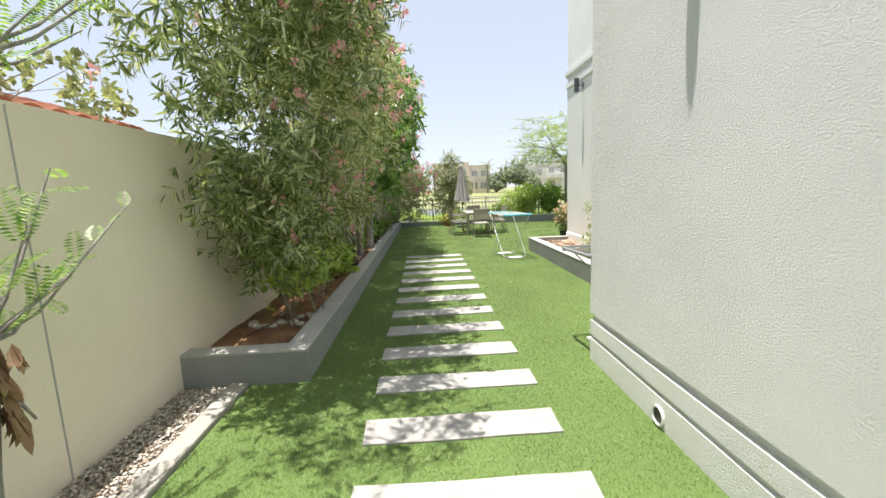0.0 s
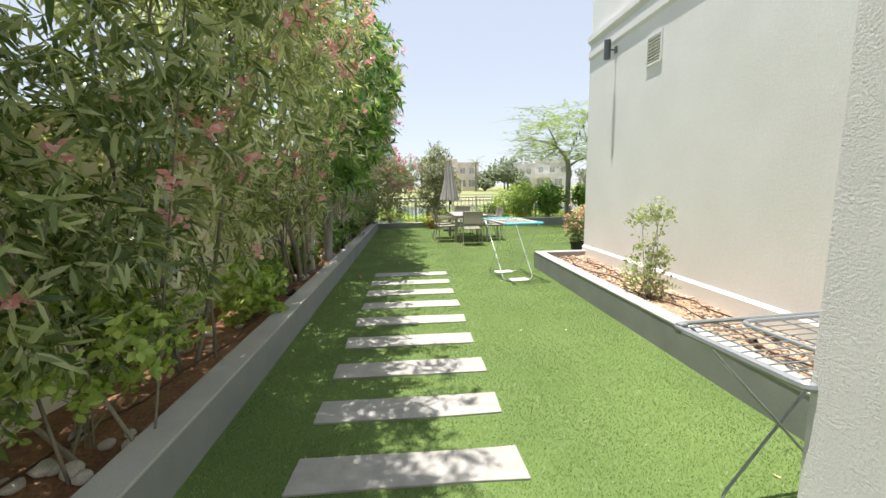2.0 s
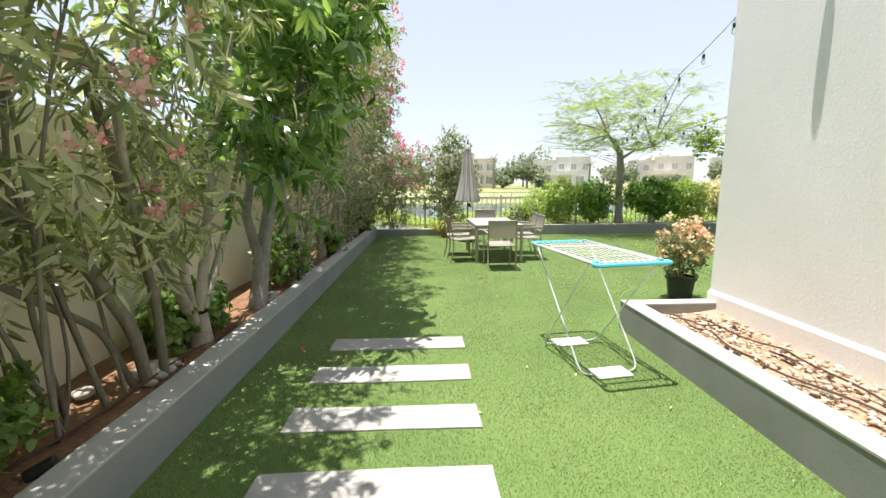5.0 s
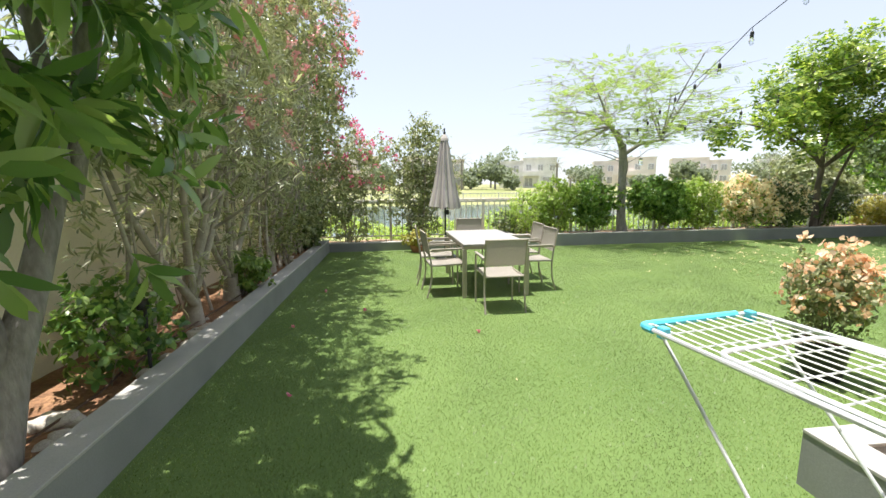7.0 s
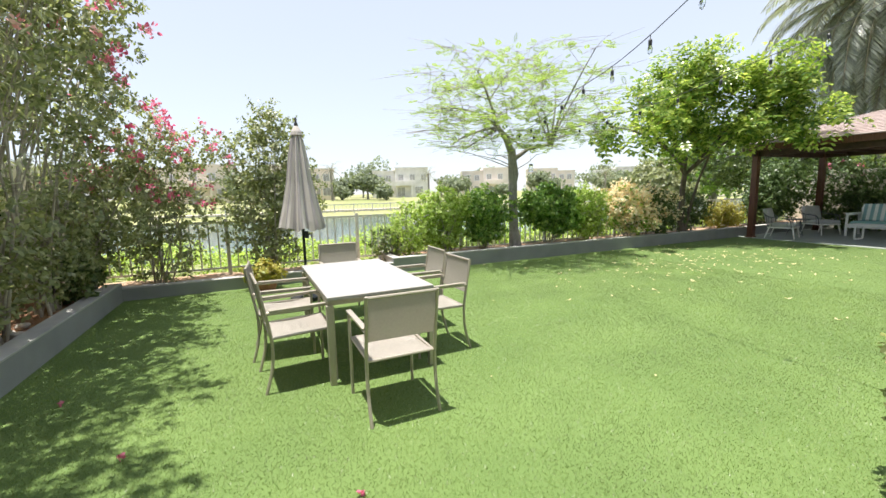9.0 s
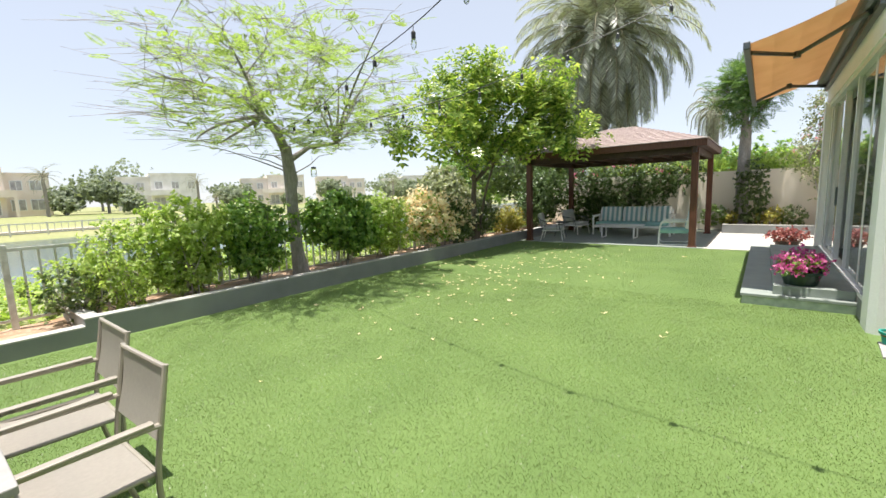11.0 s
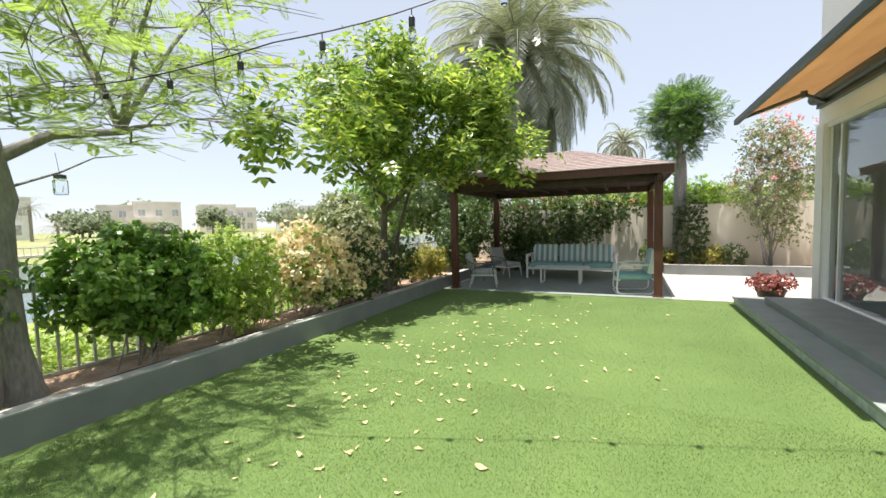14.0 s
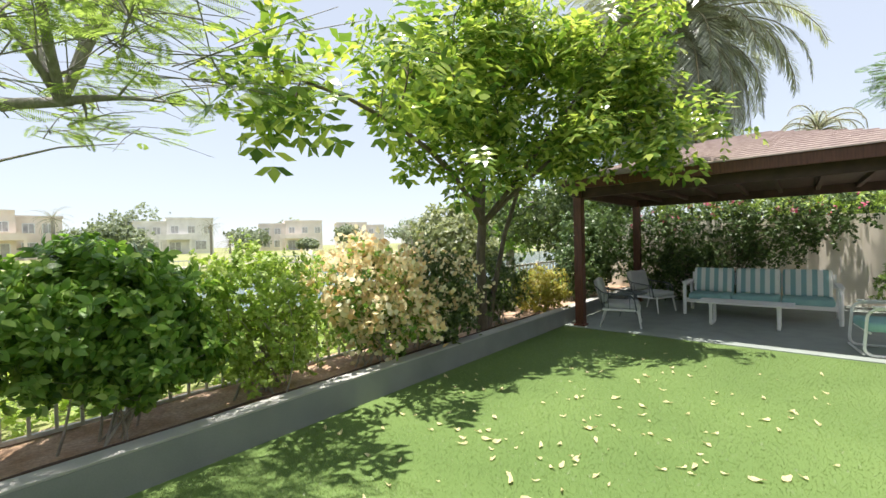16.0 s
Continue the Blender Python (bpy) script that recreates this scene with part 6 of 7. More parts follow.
def far_tree(loc, r, h, seed, label="rounded green tree across the lake", leaf=None, size=1.0, twigs=420):
    t = thing("far_tree", loc, label, "tree", "trees across the lake")
    rng = rg(seed)
    bm = bmesh.new()
    tube(bm, [(0, 0, -0.4), (0.05, 0, h * 0.35), (0, 0, h * 0.6)], [0.25, 0.2, 0.12], 7, False)
    blobs = [(rng.normal() * r * 0.35, rng.normal() * r * 0.35, h * rng.uniform(0.45, 0.8), r * rng.uniform(0.5, 0.8), r * rng.uniform(0.5, 0.8), h * rng.uniform(0.2, 0.32)) for _ in range(6)]
    P, D = envelope(blobs, twigs, rng, 0.5)
    wood(bm, (0, 0, h * 0.4), [tuple(p) for p in P[:14]], 0.1, rng, mains=4, sides=4, rmin=0.03)
    part("trunk", bm, M_BARK, t)
    foliage("crown", P, D, 8, 0.55 * size, 0.3 * size, leaf or M_FAR, t, rng, 0.5 * size, 0.9, 0.1)


FT = [(18, 101, 3, 4.5), (23, 99, 3.0, 5.2), (27, 120, 6, 11), (38, 125, 5, 8), (48, 108, 3, 4.6), (51, 112, 3.5, 5.5), (72, 104, 3, 6), (74, 101, 2.5, 4.0), (90, 98, 4, 5.5), (94, 100, 4, 6), (97, 92, 4, 5.5)]
FT2 = [(110, 92, 4, 6), (116, 84, 4, 6), (122, 75, 5, 7), (128, 62, 5, 7), (133, 50, 5, 7), (-2, 98, 4, 6), (-18, 96, 4, 6), (-25, 92, 4, 6), (25, 92, 1.6, 2.6), (58, 100, 2, 2.5), (85, 88, 5, 5), (101, 84, 4, 5), (138, 38, 5, 7), (66, 120, 5, 9), (106, 118, 6, 9)]
for i, (x, y, r_, h_) in enumerate(FT + FT2):
    far_tree((x, y, 0.3), r_, h_, 200 + i)
# garden trees past the east wall and fence
for i, (x, y, r_, h_, lf) in enumerate(((16.5, 22.5, 1.3, 2.6, M_OLIVE), (22.3, 21.5, 2.0, 4.0, M_DARKL), (24.5, 20.5, 3.0, 4.8, M_DARKL), (24, 25, 3, 4.5, M_HEDGE), (23.5, 12.0, 2.5, 3.6, M_HEDGE), (24, 9, 2.5, 3.4, M_OLIVE))):
    far_tree((x, y, -0.15), r_, h_, 300 + i, "leafy green tree past the garden wall", lf, 0.3, 1800)

# ---- strings of bulbs ----
def bulb_string(pts, n, label):
    s = thing("string_lights", pts[0], label, "string lights")
    o = Vector(pts[0])
    P = [Vector(p) - o for p in pts]
    path = []
    for a, b in zip(P, P[1:]):
        k = 8
        sag = 0.035 * (b - a).length
        path += [a.lerp(b, i / k) - Vector((0, 0, sag * math.sin(math.pi * i / k))) for i in range(k)]
    path.append(P[-1])
    part("cable", tb(path, 0.005, 5), M_BLACK, s)
    ln = [0.0]
    for a, b in zip(path, path[1:]):
        ln.append(ln[-1] + (b - a).length)
    sock = glob = None
    for i in range(n):
        d = ln[-1] * (i + 0.5) / n
        j = max(q for q in range(len(ln) - 1) if ln[q] <= d)
        p = path[j].lerp(path[j + 1], (d - ln[j]) / (ln[j + 1] - ln[j]))
        if sock is None:
            bm = bmesh.new()
            tube(bm, [(0, 0, 0), (0, 0, -0.05)], 0.004, 5)
            lathe(bm, [(0.012, -0.115), (0.02, -0.11), (0.021, -0.06), (0.01, -0.045)], sides=10)
            sock = part("socket", bm, M_BLACK, s)
            bm = bmesh.new()
            lathe(bm, [(0.008, -0.20), (0.022, -0.185), (0.028, -0.155), (0.022, -0.125), (0.014, -0.113)], sides=12)
            glob = part("bulb", bm, M_GLASS, sock, "clear glass bulb")
            q = sock
        else:
            q = new("socket", sock.data)
            q.parent = s
            g = new("bulb", glob.data)
            g.parent = q
        q.location = p


bulb_string([(4.4, 9.66, 4.3), (4.72, 12.75, 3.28), (5.35, 15.1, 2.95), (6.2, 17.9, 2.75)], 12, "black cable with clear bulbs from the house to the feathery tree")
bulb_string([(8.2, 10.77, 4.6), (7.95, 11.9, 3.9), (7.35, 14.05, 3.15), (6.85, 15.6, 2.8), (6.45, 17.9, 2.75)], 13, "black cable with clear bulbs over the lawn, under the tree")

# ---- pots and their plants ----
M_MAG2 = leaf_mat("petunia_petal", (0.55, 0.06, 0.28), (0.70, 0.12, 0.38), (0.80, 0.30, 0.52), 0.6, 0.4)
M_REDL = leaf_mat("red_leaf", (0.20, 0.05, 0.05), (0.35, 0.09, 0.08), (0.45, 0.20, 0.14), 0.5, 0.3)
def pot(name, loc, prof, material, soil_r, soil_z, label):
    t = thing(name, loc, label, "plant pot")
    bm = bmesh.new()
    lathe(bm, prof, sides=28)
    part("body", bm, material, t, smooth=False)
    bm = bmesh.new()
    lathe(bm, [(soil_r, soil_z - 0.02), (soil_r, soil_z), (soil_r * 0.5, soil_z + 0.012)], sides=20)
    part("soil", bm, M_SOIL, t, "dark potting soil")
    return t


big = pot("glazed_pot", (7.32, 9.95, 0.0), [(0.17, 0.0), (0.23, 0.08), (0.285, 0.22), (0.30, 0.34), (0.285, 0.38), (0.305, 0.41), (0.26, 0.41), (0.25, 0.35)], M_POTB, 0.248, 0.36, "large dark blue glazed pot with grey patches")
for i in range(7):
    a = math.radians(100 + i * 38)
    bm = bmesh.new()
    prism(bm, [(0.075 * math.cos(q) * (1 + 0.2 * math.sin(i + 3 * q)), 0.075 * math.sin(q) * (1 + 0.25 * math.cos(2 * i + 2 * q))) for q in (2 * math.pi * k / 7 for k in range(7))], 0.0, 0.01)
    bm.transform(Matrix.Translation((0.282 * math.cos(a), 0.282 * math.sin(a), 0.22 + 0.05 * math.sin(i * 2.1))) @ pose(0, 0, 0, 0, 78, math.degrees(a)))
    part("patch", bm, M_POTPATCH, big)
shrub("potted_bougainvillea", (7.32, 9.95, 0.37), [(7.3, 10.0, 1.0, 0.28, 0.32, 0.35), (7.25, 10.1, 1.45, 0.36, 0.42, 0.28), (7.25, 10.35, 1.25, 0.2, 0.25, 0.18), (7.3, 9.75, 1.65, 0.33, 0.36, 0.28), (7.32, 9.95, 0.5, 0.24, 0.24, 0.12)], 360, 9, 0.06, 0.036, M_OLIVE, "bougainvillea with a few orange bracts in the blue pot", "plant", 130, stems=7, stem_r=0.016, stem_mat=M_BARK2, bloom=(M_ORANGE, 16, 0.05, 9, 0.5), twig=0.14, droop=0.05, shell=0.35, spread_=0.06)

pot("plastic_pot", (7.56, 10.60, 0.0), [(0.058, 0.0), (0.075, 0.105), (0.09, 0.11), (0.092, 0.135), (0.078, 0.135), (0.075, 0.11)], M_POTC, 0.076, 0.11, "small turquoise plastic pot beside the white pier")
pot("green_pot", (8.95, 11.18, 0.14), [(0.13, 0.0), (0.20, 0.24), (0.215, 0.25), (0.215, 0.28), (0.19, 0.28), (0.185, 0.24)], M_POTG, 0.186, 0.25, "dark green pot on the grey step")
shrub("petunia", (8.95, 11.18, 0.36), [(8.95, 11.18, 0.52, 0.22, 0.22, 0.09), (8.75, 11.3, 0.36, 0.14, 0.14, 0.08)], 200, 8, 0.05, 0.03, M_HEDGE, "bright pink petunias spilling over the green pot", "flowers", 131, stems=6, stem_r=0.004, bloom=(M_MAG2, 150, 0.04, 7, -1), twig=0.07, droop=0.1, shell=0.3, spread_=0.1)
pot("brown_pot", (13.95, 11.15, 0.012), [(0.16, 0.0), (0.22, 0.2), (0.235, 0.21), (0.235, 0.24), (0.21, 0.24), (0.20, 0.2)], M_POTBR, 0.2, 0.21, "dark brown bowl pot on the pale patio")
shrub("red_begonia", (13.95, 11.15, 0.22), [(13.95, 11.15, 0.36, 0.34, 0.34, 0.16)], 160, 8, 0.05, 0.035, M_REDL, "red-leaved bedding plant in the brown pot", "plant", 132, stems=6, stem_r=0.004, bloom=(M_PINK, 6, 0.03, 6, -1), twig=0.07, droop=0.1, shell=0.3, spread_=0.1)
pot("black_pot", (3.72, 10.68, 0.0), [(0.13, 0.0), (0.165, 0.27), (0.185, 0.275), (0.185, 0.31), (0.165, 0.31), (0.16, 0.27)], M_BLACK, 0.16, 0.28, "black plastic nursery pot on the turf by the corner")
shrub("orange_flowering_shrub", (3.72, 10.68, 0.30), [(3.72, 10.68, 0.55, 0.22, 0.22, 0.24), (3.70, 10.68, 0.76, 0.24, 0.24, 0.2)], 420, 8, 0.04, 0.024, M_OLIVE, "potted shrub with pale orange blossom", "plant", 133, stems=7, stem_r=0.008, bloom=(M_ORANGE, 90, 0.045, 9, 0.25), twig=0.06, droop=0.1, shell=0.35, spread_=0.05)
shrub("rose_bush", (2.86, 6.62, 0.2), [(2.83, 6.65, 0.45, 0.22, 0.26, 0.24), (2.85, 6.65, 0.75, 0.18, 0.22, 0.22), (2.83, 6.85, 1.1, 0.10, 0.18, 0.10), (2.85, 6.5, 1.2, 0.10, 0.16, 0.10)], 250, 8, 0.036, 0.023, M_ROSE, "thin grey-green rose bush on the sandy soil", "bush", 134, stems=9, stem_r=0.008, stem_mat=M_BARK2, twig=0.1, droop=0.15, shell=0.2, spread_=0.06)
pot("terracotta_bowl", (1.0, 17.3, 0.0), [(0.12, 0.0), (0.17, 0.14), (0.185, 0.16), (0.16, 0.16), (0.15, 0.13)], M_TERRA, 0.15, 0.13, "terracotta bowl at the foot of the planter")
shrub("variegated_plant", (1.0, 17.3, 0.12), [(1.0, 17.3, 0.30, 0.26, 0.24, 0.16)], 120, 8, 0.07, 0.035, M_GOLDL, "variegated yellow-green plant in the terracotta bowl", "plant", 135, stems=6, stem_r=0.004, twig=0.07, shell=0.3, spread_=0.05)

# ---- stones, drip pipes, fallen leaves ----
rs = rg(140)
stone_me = []
for i in range(5):
    bm = bmesh.new()
    bmesh.ops.create_icosphere(bm, subdivisions=2, radius=1)
    for v in bm.verts:
        v.co *= 1 + 0.22 * noise.noise(v.co * 1.3 + Vector((i * 7, 0, 0))) + 0.08 * noise.noise(v.co * 4)
        v.co.z *= 0.62
    me = bpy.data.meshes.new("stone")
    bm.to_mesh(me)
    bm.free()
    me.materials.append(M_STONE)
    me.polygons.foreach_set("use_smooth", [True] * len(me.polygons))
    stone_me.append(me)


def stone(x, y, z, r, i):
    o = new("stone", stone_me[i % 5])
    o.matrix_basis = pose(x, y, z, rs.uniform(-15, 15), rs.uniform(-15, 15), rs.uniform(0, 360)) @ Matrix.Diagonal((r * rs.uniform(0.9, 1.4), r, r, 1))
    tagged(o, "rounded whitish stone lying on the planter soil", "stone", "stones in the planter")


i = 0
for cx, cy, n_, sp in ((-1.5, 4.3, 13, 0.22), (-1.5, 6.0, 4, 0.3), (-1.5, 8.3, 10, 0.3), (-1.35, 10.25, 12, 0.25), (-1.3, 11.4, 6, 0.5), (-1.35, 11.95, 8, 0.3), (-1.35, 13.5, 8, 0.45), (-1.35, 15.6, 6, 0.5), (2.95, 4.6, 2, 0.3)):
    for _ in range(n_):
        r_ = rs.uniform(0.028, 0.055) if cy < 5 else rs.uniform(0.03, 0.072)
        x_ = min(max(cx + rs.normal() * 0.14, -1.9), -1.26) if cx < 0 else cx + rs.normal() * 0.1
        stone(x_, cy + rs.uniform(-sp, sp), 0.195 + r_ * 0.3, r_, i)
        i += 1


def drip_pipe(pts, label, r=0.008):
    t = thing("drip_pipe", pts[0], label, "irrigation pipe")
    o = Vector(pts[0])
    P = [Vector(p) - o for p in pts]
    path = []
    for q in range(len(P) - 1):
        a, b = P[q], P[q + 1]
        for s in range(6):
            w = Vector((0.03 * math.sin(q * 2.1 + s), 0, 0.006 * math.sin(q + s)))
            path.append(a.lerp(b, s / 6) + w)
    path.append(P[-1])
    part("pipe", tb(path, r, 6), M_PIPE, t)


drip_pipe([(2.75, 9.35, 0.26), (2.85, 8.9, 0.24), (2.80, 8.2, 0.245), (2.95, 7.5, 0.25), (2.8, 6.9, 0.25), (2.95, 6.0, 0.25), (2.85, 5.0, 0.25), (2.95, 4.0, 0.25)], "brown drip pipe along the sandy side planter")
drip_pipe([(2.72, 9.2, 0.26), (2.98, 9.0, 0.25), (3.15, 8.4, 0.25), (3.05, 7.6, 0.25), (3.1, 7.0, 0.25), (3.2, 6.2, 0.25), (3.1, 5.2, 0.25)], "second brown drip pipe beside the white wall")
drip_pipe([(-1.7, 3.7, 0.24), (-1.45, 4.8, 0.24), (-1.3, 6.0, 0.24), (-1.45, 7.4, 0.24), (-1.3, 9.0, 0.24), (-1.4, 11, 0.24), (-1.35, 14, 0.24)], "dark drip pipe on the red planter soil")
drip_pipe([(4.2, 17.9, 0.24), (5.6, 17.88, 0.25), (6.0, 17.86, 0.25), (7.2, 17.88, 0.25), (8.6, 17.9, 0.25), (11, 17.88, 0.25), (13.5, 17.9, 0.25)], "brown drip pipe in the back planter", 0.012)

sk = thing("garden_stake", (-1.24, 11.0, 0.2), "short black garden light stake in the soil", "stake")
part("stake", tb([(0, 0, 0), (0.0, 0.02, 0.5)], 0.012, 8), M_BLACK, sk)
bm = bmesh.new(); lathe(bm, [(0.035, 0.48), (0.04, 0.5), (0.035, 0.55)], sides=12); part("head", bm, M_BLACK, sk)
sp = thing("garden_spotlight", (-1.33, 7.35, 0.19), "small black garden spotlight on the red soil", "spotlight")
part("body", tb([(0, 0, 0.03), (0.09, 0.05, 0.07)], 0.032, 12), M_BLACK, sp)
part("spike", tb([(0.04, 0.02, -0.03), (0.04, 0.02, 0.04)], 0.008, 8), M_BLACK, sp)

leaf_me = []
for i in range(4):
    bm = bmesh.new()
    k = 9
    c = bm.verts.new((0, 0, 0.006))
    rim = [bm.verts.new(((0.027 + 0.009 * math.sin(q * 3 + i)) * math.cos(q) * (1.25 if i % 2 else 0.9), (0.019 + 0.005 * math.cos(q * 2 + i)) * math.sin(q), 0.012 + 0.010 * math.sin(q * 2 + i))) for q in (2 * math.pi * s / k for s in range(k))]
    for s in range(k):
        bm.faces.new((c, rim[s], rim[(s + 1) % k]))
    me = bpy.data.meshes.new("fallen_leaf")
    bm.to_mesh(me)
    bm.free()
    me.materials.append(M_DRY)
    leaf_me.append(me)
rl = rg(150)
for i in range(272):
    if i < 250:
        x, y = 9.4 + rl.normal() * 1.9, 15.4 + rl.normal() * 1.0
        if not (5.0 < x < 13.6 and 12.4 < y < 17.5):
            continue
    elif i < 262:
        x, y = rl.uniform(-0.7, 2.2), rl.uniform(2, 12)
    else:
        x, y = rl.uniform(2.5, 8), rl.uniform(11.5, 16)
    o = new("fallen_leaf", leaf_me[i % 4])
    s_ = rl.uniform(0.45, 1.15) if x > 4 else rl.uniform(0.4, 0.65)
    o.matrix_basis = pose(x, y, 0.008, rl.normal() * 9, rl.normal() * 9, rl.uniform(0, 360)) @ Matrix.Diagonal((s_ * 1.3, s_ * rl.uniform(0.55, 1.0), s_, 1))
    tagged(o, "dry pale yellow fallen leaf lying on the turf", "leaf", "fallen leaves on the lawn")
for i, (x, y) in enumerate(((1.31, 12.0), (-0.5, 13.9), (-0.62, 12.4), (0.1, 12.9), (-0.3, 10.9), (-0.66, 9.2))):
    o = thing("fallen_flower", (x, y, 0.02), "small magenta fallen flower on the turf", "flower", "fallen flowers")
    tagged(blossoms("petal", np.array([(0, 0, 0.005)]), 0.03, 6, M_MAG, o, rl, loose=0.15))

# clay roof edge of the neighbour's shed over the boundary wall
sh = thing("clay_roof_edge", (-2.6, 3.0, 2.05), "weathered terracotta roof tiles over the boundary wall", "roof", kind="structure")
for r in range(3):
    for c_ in range(16):
        bm = bmesh.new()
        y = -2.2 + c_ * 0.19
        a = [(0.28 - r * 0.17, y + 0.09 * math.cos(q), 0.02 + r * 0.055 + 0.055 * math.sin(q)) for q in np.linspace(0, math.pi, 7)]
        b = [(0.28 - r * 0.17 - 0.2, p[1], p[2] + 0.065) for p in a]
        A, B = [bm.verts.new(p) for p in a], [bm.verts.new(p) for p in b]
        for q in range(6):
            bm.faces.new((A[q], A[q + 1], B[q + 1], B[q]))
        bmesh.ops.solidify(bm, geom=bm.faces[:], thickness=0.012)
        part("tile", bm, M_TERRA, sh)
shrub("wall_top_climber", (-2.5, 2.6, 0.0), [(-2.45, 2.9, 2.3, 0.3, 0.7, 0.22), (-2.6, 1.6, 2.5, 0.4, 0.6, 0.4), (-2.6, 0.9, 2.9, 0.5, 0.7, 0.6)], 420, 9, 0.07, 0.035, M_OLIVE, "climber with pink bracts spilling over the boundary wall", "bush", 160, stems=7, stem_r=0.014, bloom=(M_PINK, 22, 0.055, 9, 1.9), twig=0.15)

# ---- paving stones and pebbles ----
def slab_me(w, d, h, seed):
    bm = bmesh.new()
    box(bm, -w / 2, w / 2, -d / 2, d / 2, 0, h, bevel=0.004)
    bmesh.ops.subdivide_edges(bm, edges=[e for e in bm.edges if e.calc_length() > 0.2], cuts=7)
    for v in bm.verts:
        v.co.x += 0.012 * noise.noise(v.co * 3 + Vector((seed, 0, 0)))
        v.co.y += 0.012 * noise.noise(v.co * 3 + Vector((0, seed, 0)))
    me = bpy.data.meshes.new("slab")
    bm.to_mesh(me)
    bm.free()
    me.materials.append(M_SLAB)
    return me


walkway = thing("stepping_path", (0.18, 5.0, 0), "pale concrete stepping slabs set in the turf", "path", kind="structure")
SLABS = []
for k in range(17):
    y = 2.93 + 0.629 * (k - 6) + 0.137
    if y > 9.6:
        break
    o = new("slab", slab_me(1.235, 0.272, 0.05, k))
    o.parent = walkway
    o.location = (0.0 + rs.uniform(-0.012, 0.012), y - 5.0, -0.036)
    o.rotation_euler[2] = radians(rs.uniform(-0.5, 0.5))
    SLABS.append(y)
bay_path = thing("stepping_path", (6.9, 10.4, 0), "pale angled paving slabs in the turf by the pot", "path", kind="structure")
for pl in ([(7.60, 10.68), (7.12, 10.72), (7.36, 10.40), (7.55, 10.42)], [(6.93, 10.70), (6.35, 10.32), (6.75, 9.75), (7.15, 9.95), (7.27, 10.27)], [(6.70, 10.74), (5.85, 10.62), (5.75, 10.2), (6.2, 10.3)]):
    bm = bmesh.new()
    prism(bm, [(x - 6.9, y - 10.4) for x, y in pl], -0.03, 0.018)
    bmesh.ops.recalc_face_normals(bm, faces=bm.faces)
    part("slab", bm, M_SLAB, bay_path)

peb = thing("pebble_strip", (-1.8, 0.5, 0.0), "mixed brown and white pebbles along the wall", "gravel", kind="stuff")
rp = rg(170)
OV = np.array([(1, 0, 0), (0, 1, 0), (-1, 0, 0), (0, -1, 0), (0, 0, 0.55), (0.6, 0.6, 0.3), (-0.6, 0.6, 0.3), (-0.6, -0.6, 0.3), (0.6, -0.6, 0.3), (0, 0, -0.4)], float)
OF = np.array([(0, 5, 4), (5, 1, 4), (1, 6, 4), (6, 2, 4), (2, 7, 4), (7, 3, 4), (3, 8, 4), (8, 0, 4), (0, 1, 5), (1, 2, 6), (2, 3, 7), (3, 0, 8), (1, 0, 9), (2, 1, 9), (3, 2, 9), (0, 3, 9)])
kp = 6500
pp = np.stack([rp.uniform(-0.19, 0.17, kp), rp.uniform(-1.3, 2.7, kp), rp.uniform(-0.012, 0.018, kp)], 1)
v_, f_ = spread(OV, OF, pp, rp.normal(size=(kp, 3)) * np.array([1, 1, 0.2]), np.array([0, 0, 1.0]) + rp.normal(size=(kp, 3)) * 0.25, rp.uniform(0.008, 0.019, kp), rp.uniform(0.006, 0.014, kp))
mesh_np("pebbles", v_, f_, M_PEBBLE, peb, "stuff")

# ---- turf blades ----
turf = thing("turf_pile", (0, 0, 0), "short bright green pile of the artificial turf", "grass", kind="stuff")
rt = rg(180)


def pile(name, x0, x1, y0, y1, density):
    n = int((x1 - x0) * (y1 - y0) * density)
    x, y = rt.uniform(x0, x1, n), rt.uniform(y0, y1, n)
    ok = np.ones(n, bool)
    for sy in SLABS:
        ok &= ~((np.abs(y - sy) < 0.139) & (np.abs(x - 0.18) < 0.622))
    ok &= ~((x > 2.45) & (y < 9.7))
    ok &= ~((x > 5.7) & (y < 10.72))
    ok &= ~((x > 8.62) & (y < 11.79))
    x, y = x[ok], y[ok]
    n = len(x)
    b = np.stack([x, y, np.zeros(n)], 1)
    lean = rt.normal(size=(n, 3)) * np.array([0.55, 0.55, 0]) + np.array([0.12, 0.2, 0])
    tip = b + (lean * 0.013 + np.array([0, 0, 1]) * rt.uniform(0.006, 0.015, n)[:, None])
    w = rt.normal(size=(n, 3)) * np.array([1, 1, 0])
    w = unit(w) * 0.0021
    v = np.stack([b - w, b + w, tip], 1).reshape(-1, 3)
    mesh_np(name, v, np.arange(3 * n).reshape(-1, 3), M_BLADE, turf, "stuff")


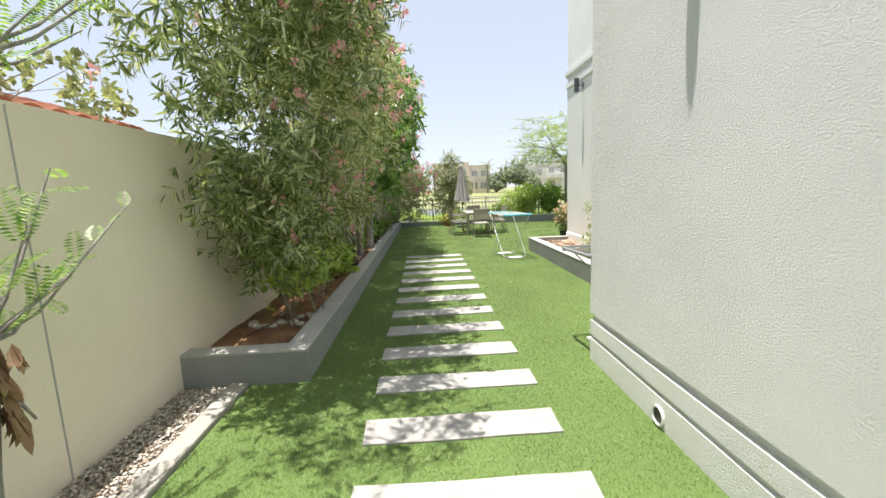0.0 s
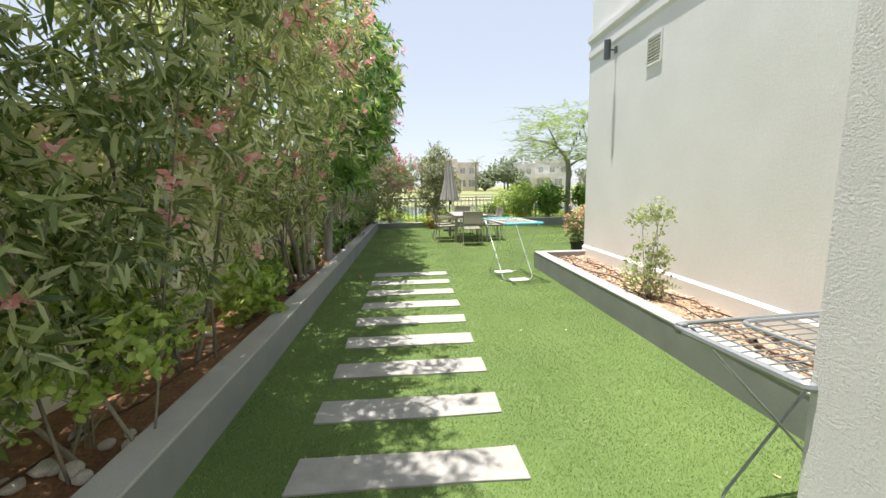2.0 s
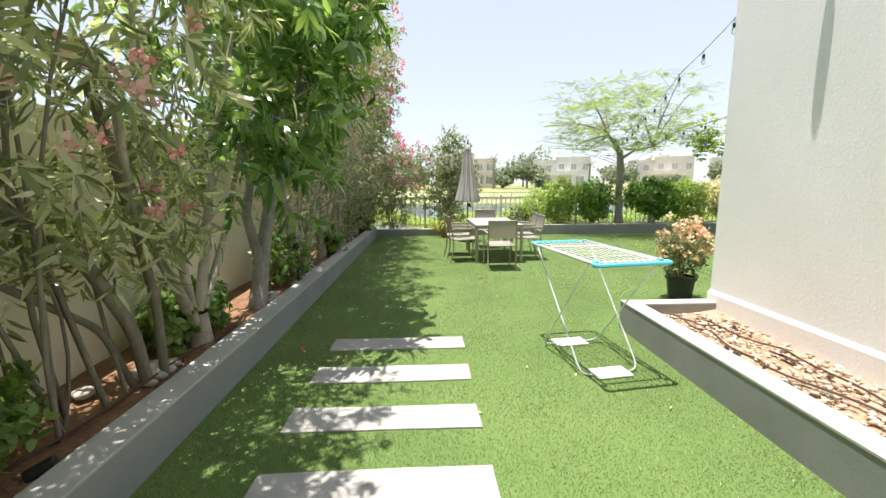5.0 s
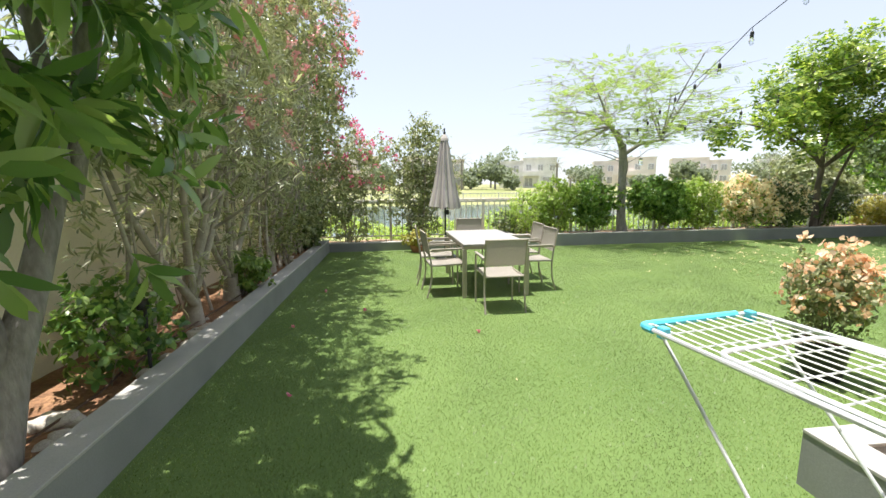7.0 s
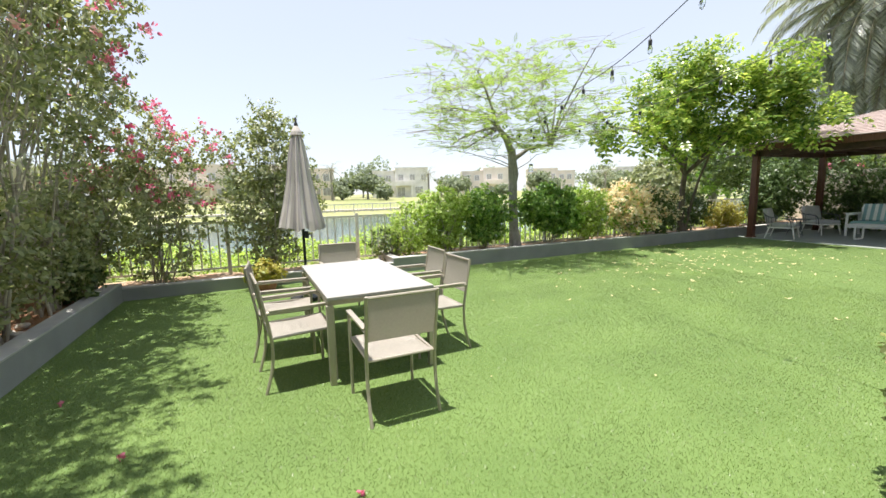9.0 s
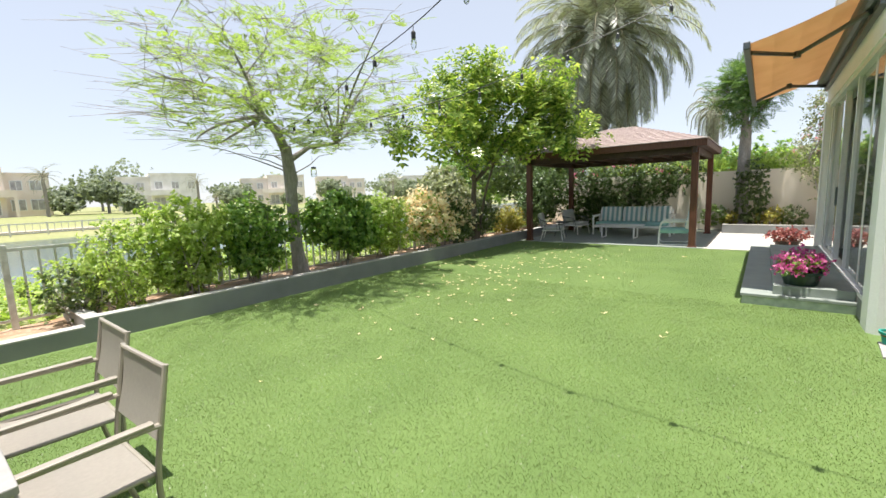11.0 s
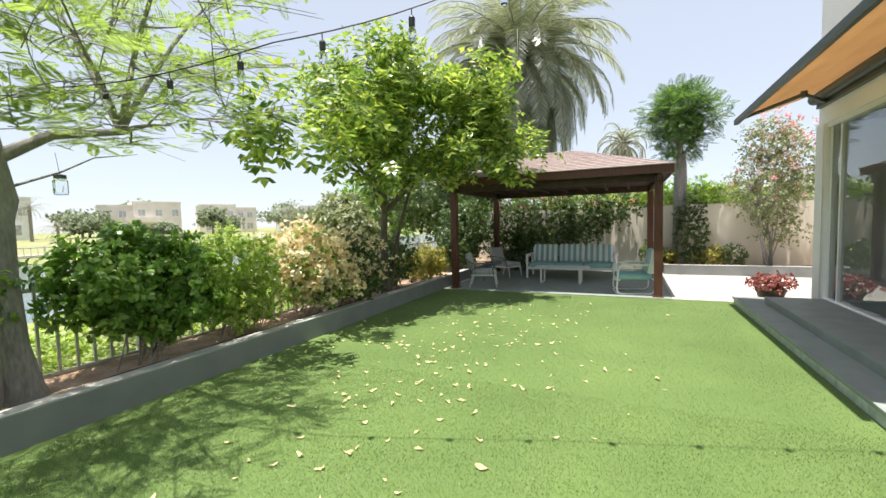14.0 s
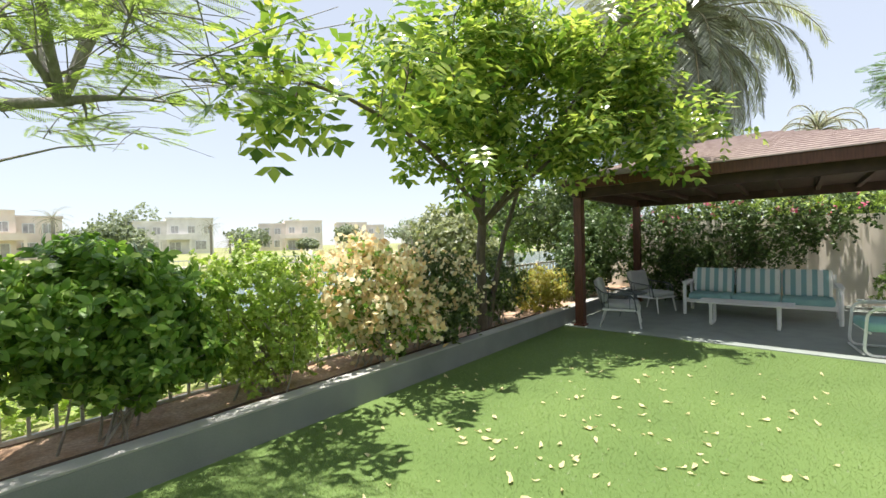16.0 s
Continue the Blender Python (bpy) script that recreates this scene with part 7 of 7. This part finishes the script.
pile("blades_path", -0.98, 2.45, 1.2, 9.6, 9500)
pile("blades_verge", -1.46, -0.98, 1.2, 3.2, 8000)
pile("blades_lawn", -0.98, 8.6, 9.6, 17.5, 7600)
pile("blades_lawn", 8.6, 13.8, 9.6, 17.5, 3200)

# curled strips of bark on the side planter
rb = rg(195)
for i in range(30):
    bm = bmesh.new()
    ln, wd = rb.uniform(0.08, 0.26), rb.uniform(0.012, 0.03)
    g = []
    for q in np.linspace(-0.5, 0.5, 6):
        cx = 0.12 * ln * math.sin(3 * q + i)
        g.append([bm.verts.new((cx + wd * math.sin(a), ln * q, wd * 0.6 * math.cos(a) * (1 - 1.2 * abs(q)))) for a in (-1.3, -0.5, 0.5, 1.3)])
    for a, b in zip(g, g[1:]):
        for k in range(3):
            bm.faces.new((a[k], a[k + 1], b[k + 1], b[k]))
    bmesh.ops.solidify(bm, geom=bm.faces[:], thickness=0.003)
    me = bpy.data.meshes.new("bark_piece")
    bm.to_mesh(me)
    bm.free()
    me.materials.append(M_PIPE if i % 3 == 0 else M_BARKO)
    o = new("bark_piece", me)
    o.matrix_basis = pose(rb.uniform(2.7, 3.25), rb.uniform(3.6, 9.2), 0.245, 0, 0, rb.normal() * 30)
    tagged(o, "curled brown strip of bark lying on the sandy soil", "bark", "bark strips on the planter")

# broken bark and stone pieces on the side planter
mulch = thing("planter_mulch", (2.9, 6.5, 0.2), "dry brown and pale broken pieces strewn on sandy soil", "mulch", kind="stuff")
rm = rg(190)
M_MULCH = leaf_mat("broken_mulch", (0.32, 0.22, 0.15), (0.52, 0.40, 0.29), (0.68, 0.58, 0.47), 0.8, 0.0)
km = 1500
pm = np.stack([rm.uniform(-0.27, 0.42, km), rm.uniform(-3.0, 2.9, km), rm.uniform(0.0, 0.035, km)], 1)
v_, f_ = spread(OV, OF, pm, rm.normal(size=(km, 3)) * np.array([1, 1, 0.15]), np.array([0, 0, 1.0]) + rm.normal(size=(km, 3)) * 0.3, rm.uniform(0.010, 0.04, km), rm.uniform(0.006, 0.022, km))
mesh_np("pieces", v_, f_, M_MULCH, mulch, "stuff")
